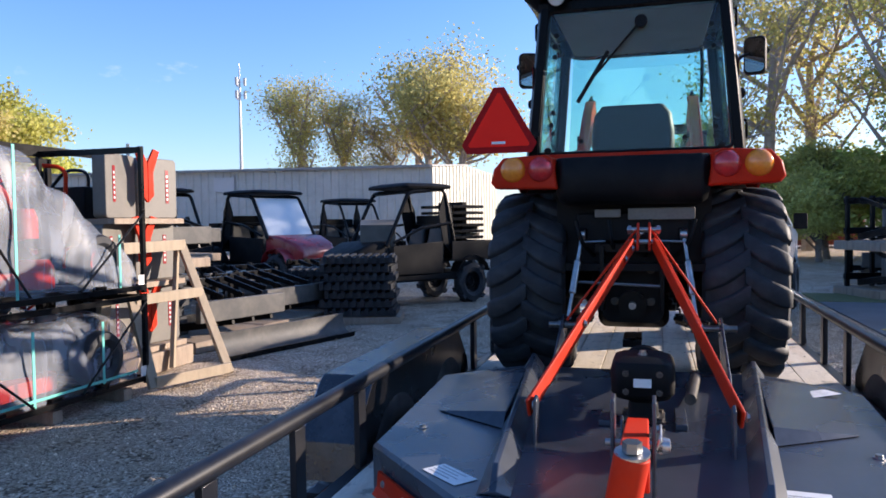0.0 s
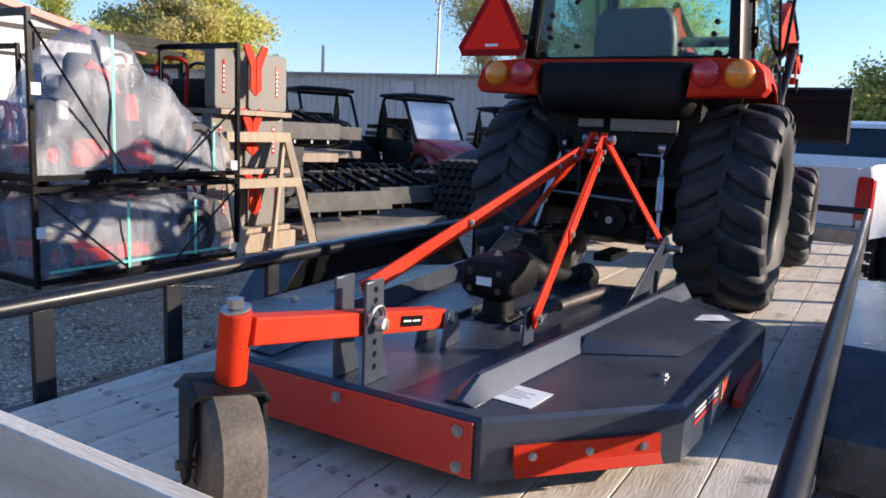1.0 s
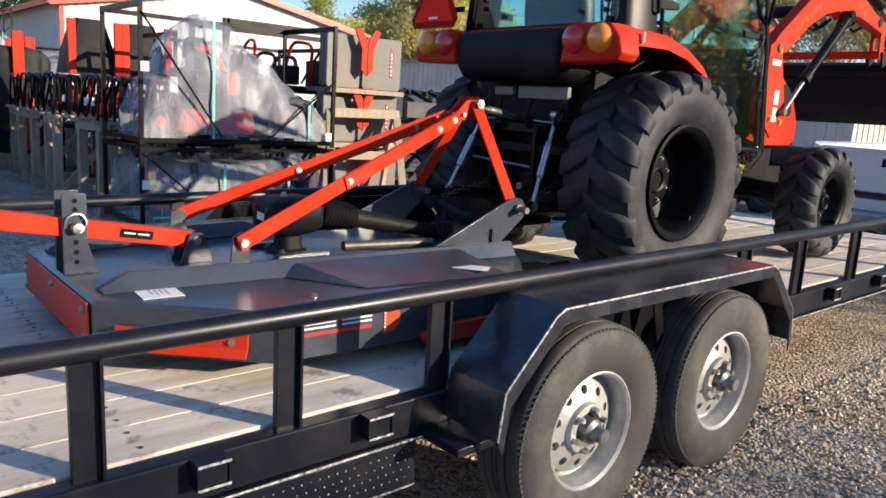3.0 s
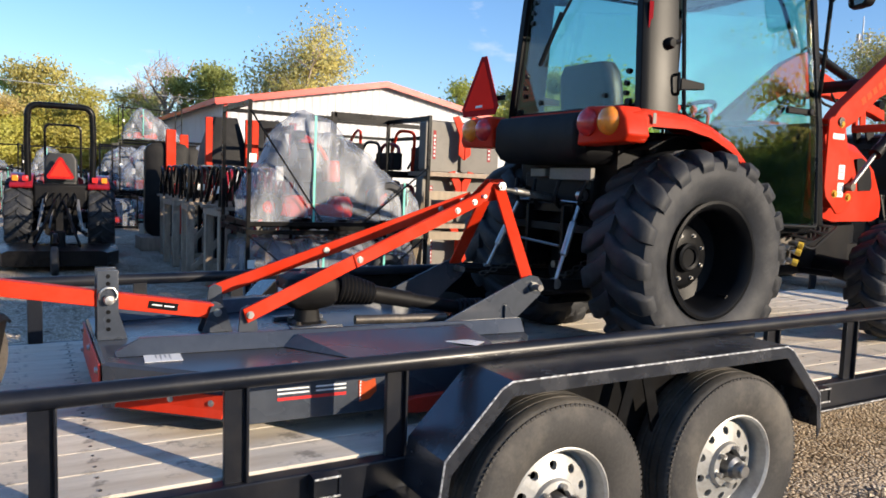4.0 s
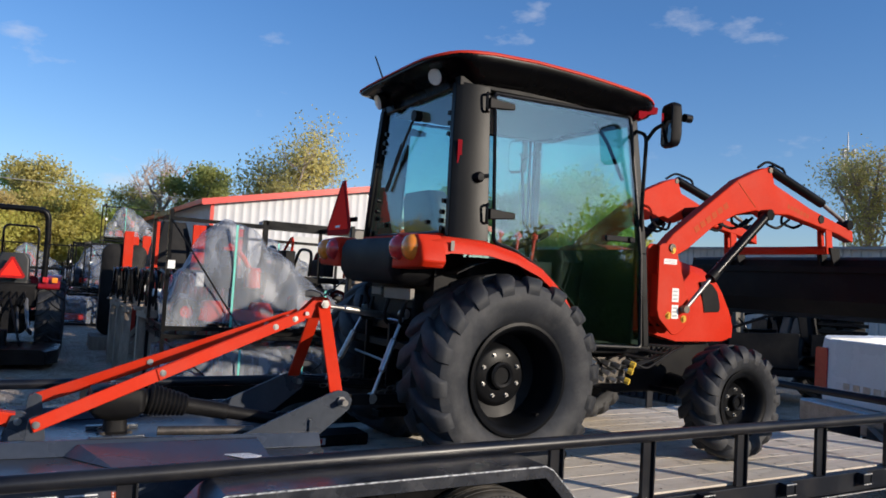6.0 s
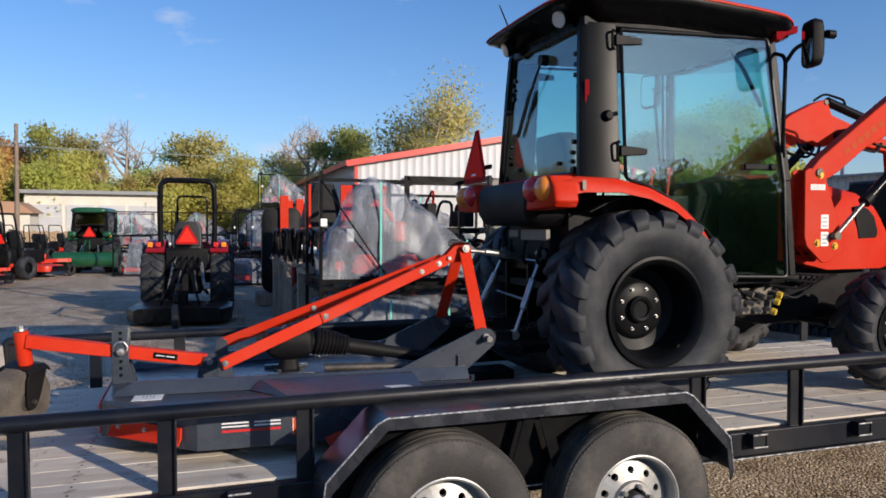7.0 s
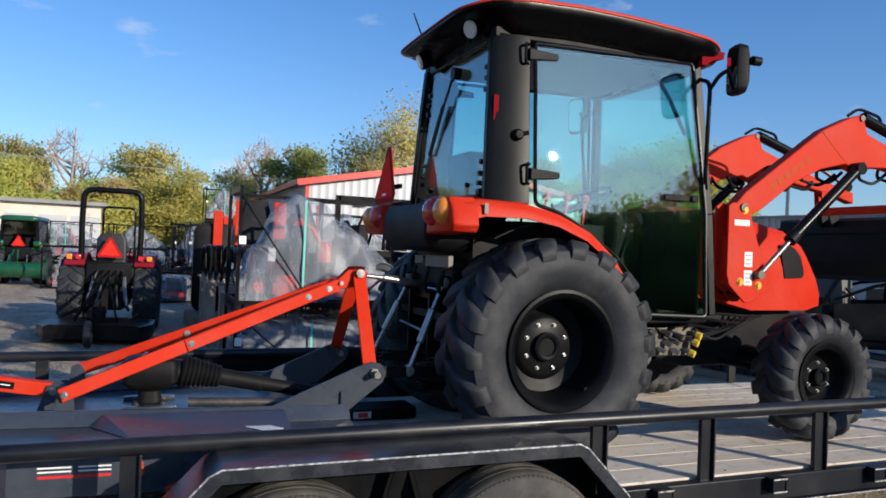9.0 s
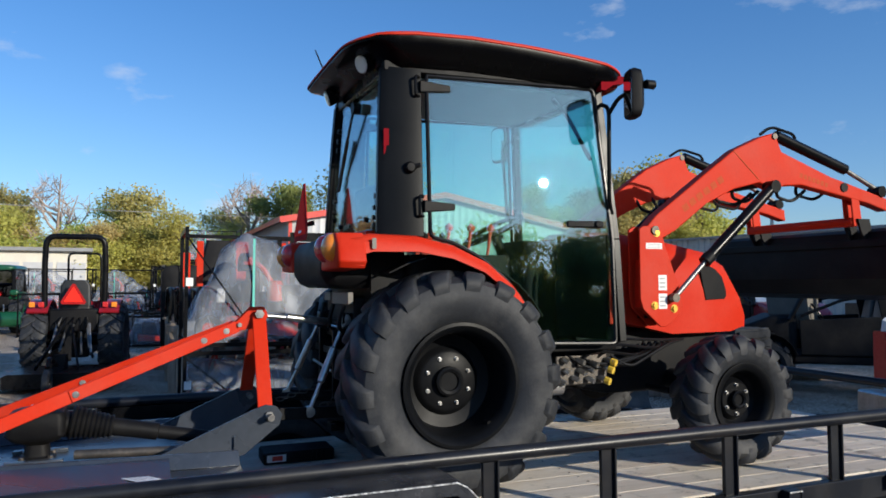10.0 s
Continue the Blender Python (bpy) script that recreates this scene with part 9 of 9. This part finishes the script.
flat = lambda t_: 0.70 - 0.12 * abs(t_ - 0.45) ** 1.5
CR = (-5.02, 5.5)
low = steel_crate((CR[0], CR[1], 0.1), 2.1, 1.14, 0.82, "black steel crate with film-wrapped orange mower", flat, 3.0)
top_ = steel_crate((CR[0], CR[1], 0.93), 2.1, 1.14, 1.33, "open black steel crate with film-wrapped orange mower", hump, 8.0)
for y in (4.7, 5.5, 6.3):
    solo("timber_bearer", box(B(), -5.6, -4.45, y - 0.05, y + 0.05, 0.0, 0.1), "wood_old", "greyed timber bearer under the crate", "timber", "bearers", base=(-5, y, 0))
for x, y, z, a in ((-7.15, 6.6, 0.0, 2), (-7.15, 6.6, 0.84, 2), (-16.0, 6.2, 0.0, 88), (-16.0, 6.2, 0.84, 88), (-19.5, 4.9, 0.0, 80), (-20.5, 6.8, 0.0, 85), (-20.5, 6.8, 0.84, 85), (-24, 3.6, 0, 86), (-24, 5.8, 0, 90), (-24, 5.8, 0.84, 90), (-28, 4.2, 0, 86), (-33, 4.4, 0, 95), (-33, 2.2, 0, 85), (-37, 3.5, 0, 88), (-22.3, 1.3, 0, 80), (-20.6, 3.5, 0, 92), (-21.0, 4.9, 0.84, 85), (-17.6, 4.3, 0, 88)):
    copy_thing(low if (z == 0.0 and x > -22) else top_, pose(x, y, z, 0, 0, a))
for k, (x, y) in enumerate(((-25.5, 1.2), (-26.0, 3.4), (-24.5, 5.4), (-18.8, 5.6), (-30.5, 0.2))):
    copy_thing(low, pose(x, y, 0, 0, 0, 3 * k - 5))
    copy_thing(top_, pose(x, y, 0.84, 0, 0, 3 * k - 5))
for z in (0, 0.84, 1.68):
    copy_thing(low, pose(-27.5, 6.6, z, 0, 0, 2))
copy_thing(top_, pose(-27.5, 6.6, 2.52, 0, 0, 2))

# ---- sawn-timber trestle before the panel stacks ----
tre = thing("timber_trestle", (-4.6, 7.1, 0), "pale new pine trestle leaning beside the panels", "trestle")
tl, tr_, bl, br_ = Vector((-4.92, 6.80, 1.36)), Vector((-4.95, 7.80, 1.37)), Vector((-4.36, 6.54, 0.05)), Vector((-4.13, 7.42, 0.03))
for a, b_ in ((tl, bl), (tr_, br_)):
    part("leg", beam(B(), a, b_, 0.09, 0.05), "wood_new", tre, bevel=0.003)
    part("leg", beam(B(), a + Vector((-0.06, 0.03, 0)), b_ + Vector((-0.75, 0.1, 0)), 0.045, 0.09), "wood_new", tre, bevel=0.003)
for f, h_ in ((0.03, 0.11), (0.40, 0.10), (0.96, 0.10)):
    part("rung", beam(B(), tl.lerp(bl, f) + Vector((0.03, 0, 0)), tr_.lerp(br_, f) + Vector((0.03, 0, 0)), 0.045, h_), "wood_new", tre, bevel=0.003)

# ---- grey panels with red vee plates, in tiers ----
for i, (zb, dx) in enumerate(((0.28, 0.0), (0.96, -0.05), (1.62, 0.0))):
    pn = thing("panel_stack", (-5.2, 7.4, zb), "pair of grey panels joined by a red vee plate", "panel", "panel tiers")
    hgt = 0.60 if i < 2 else 0.64
    for s, yc in ((-1, 7.10), (1, 7.67)):
        m = pose(-5.12 + dx, yc, zb, 0, 0, -s * 9)
        pl = part("panel", loft(B(), [[m @ Vector((d, yy, zz)) for yy, zz in rrect(-0.27, 0.27, 0, hgt, 0.045)] for d in (-0.14, -0.02, 0.0)]), "panel_grey", pn, bevel=0.008)
        part("name_plate", box(B(), 0.001, 0.004, s * 0.13 - 0.022, s * 0.13 + 0.022, 0.16, hgt - 0.12, m), "maroon", pl)
        bm = B()
        for k in range(6):
            box(bm, 0.004, 0.006, s * 0.13 - 0.01, s * 0.13 + 0.01, 0.19 + k * 0.05, 0.215 + k * 0.05, m)
        part("print", bm, "text_white", pl)
        vee = [(7.37 + s * 0.005, hgt * 0.25), (7.37 + s * 0.09, hgt * 0.36), (7.37 + s * 0.085, hgt * 0.74), (7.37 + s * 0.19, hgt + 0.06), (7.37 + s * 0.10, hgt + 0.08), (7.37 + s * 0.005, hgt - 0.07)]
        part("vee_plate", prism(B(), [(a, zb + c) for a, c in vee], -5.03 + dx, -5.005 + dx), "orange_flat", pn, bevel=0.003)
    part("bearer", box(B(), -5.6, -5.0, 6.85, 7.95, zb - 0.06, zb - 0.005), "wood_old", pn)
solo("pallet", box(B(), -5.7, -4.95, 6.8, 8.0, 0.0, 0.21), "wood_old", "greyed pallet under the panel tiers", "pallet", bevel=0.01, base=(-5.3, 7.4, 0))

# ---- steel shelves with red and black attachments behind ----
def attachment_rack(base, yaw, tiers, label, seed):
    rnd = random.Random(seed)
    t = thing("attachment_rack", (0, 0, 0), label, "rack", "attachment racks")
    Hh = 0.15 + tiers * 0.72
    for x in (-0.5, 0.5):
        for y in (-0.95, 0.95):
            part("post", box(B(), x - 0.03, x + 0.03, y - 0.03, y + 0.03, 0, Hh), "black", t)
    for k in range(tiers + 1):
        z = 0.12 + k * 0.72
        for x in (-0.5, 0.5):
            part("beam", box(B(), x - 0.03, x + 0.03, -0.95, 0.95, z - 0.03, z + 0.03), "black", t)
        if k < tiers:
            part("tray", box(B(), -0.5, 0.5, -0.95, 0.95, z + 0.03, z + 0.05), "black_matt", t)
            for j in range(7):
                y = -0.8 + j * 0.26 + rnd.uniform(-0.03, 0.03)
                col = ("maroon", "black_matt", "orange_flat", "maroon", "black")[rnd.randrange(5)]
                hh = rnd.uniform(0.3, 0.58)
                w_ = rnd.uniform(0.03, 0.07)
                part("attachment", tube(B(), bend([(0.4, y, z + 0.06), (0.42, y + 0.02, z + hh), (0.1, y + rnd.uniform(-0.1, 0.1), z + hh + 0.03), (-0.35, y, z + 0.1)], 0.12), w_ * 0.6, 7), col, t)
                if j % 2:
                    part("attachment_plate", box(B(), -0.1, 0.46, y - 0.09, y + 0.05, z + 0.06, z + 0.06 + hh * 0.6), "black_matt" if rnd.random() < 0.6 else "grey_plate", t, bevel=0.015)
    t.matrix_world = pose(*base, 0, 0, yaw)
    return t


attachment_rack((-6.1, 6.75, 0), 0, 3, "black steel rack of red and black attachments", 5)
rk = attachment_rack((-8.9, 5.9, 0), 3, 2, "steel rack of black and maroon hitch frames", 9)
copy_thing(rk, pose(-10.9, 6.4, 0, 0, 0, 5))
copy_thing(rk, pose(-7.9, 7.9, 0, 0, 0, 0))
copy_thing(rk, pose(-14.0, 7.0, 0, 0, 0, 90))
for x, y, z, a in ((-8.75, 5.15, 1.60, 0), (-8.75, 5.85, 1.60, 10)):
    hp = thing("hopper", (x, y, z), "black tapered spreader hopper on the rack", "hopper", "hoppers")
    part("shell", loft(B(), [[(x + xx, y + yy, z + zz) for xx, yy in rrect(-w_, w_, -w_, w_, 0.04)] for w_, zz in ((0.34, 0.0), (0.30, 0.3), (0.18, 0.75))]), "black_matt", hp, angle=30)
    for s in (-1, 1):
        part("upright", box(B(), x + 0.36, x + 0.42, y + s * 0.3 - 0.05, y + s * 0.3 + 0.05, z, z + 0.72), "orange_flat", hp, "orange upright", bevel=0.005)
# mower shells stood on edge
for x, y, a in ((-11.6, 4.75, 0), (-13.4, 5.3, 8), (-14.6, 5.2, 0)):
    sh = thing("mower_shell", (x, y, 0), "black mower deck shell stood on edge with red bars", "mower deck", "shells on edge")
    part("shell", loft(B(), [[(x + xx, y + yy, zz) for yy, zz in rrect(-w_, w_, 0.25, 2.0 - o, 0.2)] for xx, w_, o in ((-0.2, 0.36, 0.1), (-0.05, 0.4, 0), (0.16, 0.4, 0), (0.2, 0.34, 0.1))]), "black_matt", sh, angle=40)
    part("bar", box(B(), x + 0.21, x + 0.27, y + 0.1, y + 0.26, 0.3, 1.25), "red", sh, bevel=0.01)
    part("bar", box(B(), x + 0.2, x + 0.28, y - 0.05, y + 0.12, 1.5, 2.25), "orange_flat", sh, bevel=0.01)
    part("pallet_base", box(B(), x - 0.4, x + 0.4, y - 0.5, y + 0.5, 0.0, 0.25), "wood_old", sh, bevel=0.01)

# ---- timber stands with bundles of steel hoops ----
def stand(x, y, yaw, seed):
    rnd = random.Random(seed)
    t = thing("timber_stand", (0, 0, 0), "rough greyed timber stand with diagonal brace", "stand", "timber stands")
    for a in (-0.32, 0.32):
        for c in (-0.4, 0.4):
            part("post", box(B(), a - 0.05, a + 0.05, c - 0.05, c + 0.05, 0, 0.95), "wood_old", t, bevel=0.004)
    for c in (-0.4, 0.4):
        part("top_beam", box(B(), -0.42, 0.42, c - 0.05, c + 0.05, 0.95, 1.03), "wood_old", t, bevel=0.004)
    for a in (-0.32, 0.32):
        part("side_beam", box(B(), a - 0.05, a + 0.05, -0.5, 0.5, 1.03, 1.07), "wood_old", t, bevel=0.004)
        part("lower_beam", box(B(), a - 0.04, a + 0.04, -0.45, 0.45, 0.12, 0.2), "wood_old", t, bevel=0.004)
    part("diagonal", beam(B(), (0.38, -0.36, 0.15), (0.38, 0.36, 0.98), 0.04, 0.08), "wood_old", t, bevel=0.004)
    t.matrix_world = pose(x, y, 0, 0, 0, yaw)
    hb_ = thing("hoop_bundle", (0, 0, 0), "bundle of black and maroon steel hitch hoops", "hitch frames", "hoop bundles")
    for i in range(11):
        yy = -0.45 + i * 0.09
        part("hoop", tube(B(), bend([(0.36, yy, 1.075), (0.38, yy + rnd.uniform(-0.04, 0.04), 1.5 + rnd.uniform(-0.05, 0.08)), (0.05, yy + rnd.uniform(-0.05, 0.05), 1.58), (-0.3, yy, 1.09)], 0.12), 0.018, 6), "maroon" if i > 5 else "black", hb_)
    part("tag", box(B(), 0.39, 0.395, -0.1, 0.02, 1.2, 1.3), "label", hb_)
    hb_.matrix_world = pose(x, y, 0, 0, 0, yaw)


stand(-6.38, 4.93, 3, 6)
stand(-7.75, 4.85, -4, 2)
stand(-9.2, 4.85, 3, 3)
stand(-10.4, 4.95, -3, 4)

# ---- black implements on the ground ahead ----
plow = thing("dozer_blade", (-4.25, 9.15, 0), "black curved plow blade lying on the gravel", "blade")
p, q = Vector((-4.62, 8.1, 0)), Vector((-3.98, 10.2, 0))
d = (q - p).normalized()
n_ = Vector((d.y, -d.x, 0))
rows = []
for i in range(9):
    t_ = i / 8
    a = radians(-15 + 125 * t_)
    off = n_ * (0.02 - 0.30 * math.sin(a) * 0.6) + Vector((0, 0, 0.02 + 0.34 * (1 - math.cos(a)) * 0.62))
    rows.append([p + off, p.lerp(q, 0.5) + off, q + off])
part("mouldboard", strip(B(), rows, 0.02), "blade_steel", plow)
part("cutting_edge", beam(B(), p + n_ * 0.06 + Vector((0, 0, 0.03)), q + n_ * 0.06 + Vector((0, 0, 0.03)), 0.02, 0.06), "black", plow)


def fork_frame(base, yaw, seed):
    """A pallet-fork or grapple frame lying tilted."""
    t = thing("loader_attachment", (0, 0, 0), "black steel loader attachment frame on a pallet", "attachment", "loader attachments")
    part("pallet", box(B(), -0.75, 0.75, -0.6, 0.6, 0, 0.14), "wood_old", t, bevel=0.01)
    for z in (0.25, 0.72):
        part("rail", box(B(), -0.72, 0.72, 0.3, 0.38, z, z + 0.1), "black", t, bevel=0.006)
    for x in (-0.68, -0.25, 0.25, 0.68):
        part("upright", box(B(), x - 0.03, x + 0.03, 0.3, 0.36, 0.14, 0.85), "black", t, bevel=0.004)
    for x in (-0.5, -0.17, 0.17, 0.5):
        part("tine", beam(B(), (x, 0.3, 0.2), (x, -0.62, 0.34), 0.05, 0.1), "black", t, bevel=0.006)
        part("tine", beam(B(), (x, 0.25, 0.8), (x, -0.45, 0.62), 0.03, 0.07), "black", t, bevel=0.006)
    part("face_plate", box(B(), -0.72, 0.72, -0.66, -0.58, 0.36, 0.62), "blade_steel", t, bevel=0.01)
    t.matrix_world = pose(*base, 0, 0, yaw)
    return t


ff = fork_frame((-5.6, 9.3, 0), 75, 1)
for x, y, z, a in ((-5.7, 10.9, 0, 80), (-6.9, 12.4, 0, 60), (-7.4, 9.9, 0, 95), (-7.3, 10.2, 0.9, 80), (-6.4, 14.6, 0, 70), (-8.8, 12.8, 0, 85), (-8.8, 12.8, 0.86, 70)):
    copy_thing(ff, pose(x, y, z, 0, 0, a))
for x0, y0, nlay, yaw in ((-4.45, 11.75, 7, 15), (-5.5, 12.65, 5, 15), (-6.3, 8.6, 8, 0)):
    ts = thing("track_stack", (x0, y0, 0), "stack of black rubber track belts on timber", "track stack", "track stacks")
    m = pose(x0, y0, 0, 0, 0, yaw)
    part("bearer", box(B(), -0.65, 0.65, -0.5, 0.5, 0, 0.1, m), "wood_old", ts)
    m0 = m
    for k in range(nlay):
        m = m0 @ pose(0.03 * math.sin(k * 2.9 + x0), 0.035 * math.sin(k * 4.1 + y0), 0, 0, 0, 3.0 * math.sin(k * 3.3))
        bm = box(B(), -0.55, 0.55, -0.42, 0.42, 0.11 + k * 0.135, 0.20 + k * 0.135, m)
        cleats = []
        for j in range(9):
            cleats.append(box(B(), -0.55 + j * 0.125, -0.49 + j * 0.125, -0.46, 0.46, 0.115 + k * 0.135, 0.235 + k * 0.135, m))
        belt = part("belt", bm, "rubber", ts)
        for c in cleats:
            part("cleat", c, "rubber", belt)
# dark implements along the road ahead
for i, (x, y, a) in enumerate(((4.6, 17.0, 20), (6.3, 17.5, 10), (8.0, 18.0, 5), (9.8, 18.6, 0), (11.8, 19.0, 10), (5.2, 19.4, 0), (7.4, 20.2, 12), (13.6, 19.8, 0), (4.6, 17.0, 20), (8.0, 18.0, 4))):
    copy_thing(ff, pose(x, y, 0.9 if i > 7 else 0, 0, 0, a) @ Matrix.Diagonal((1.2, 1.2, 1.25, 1)))
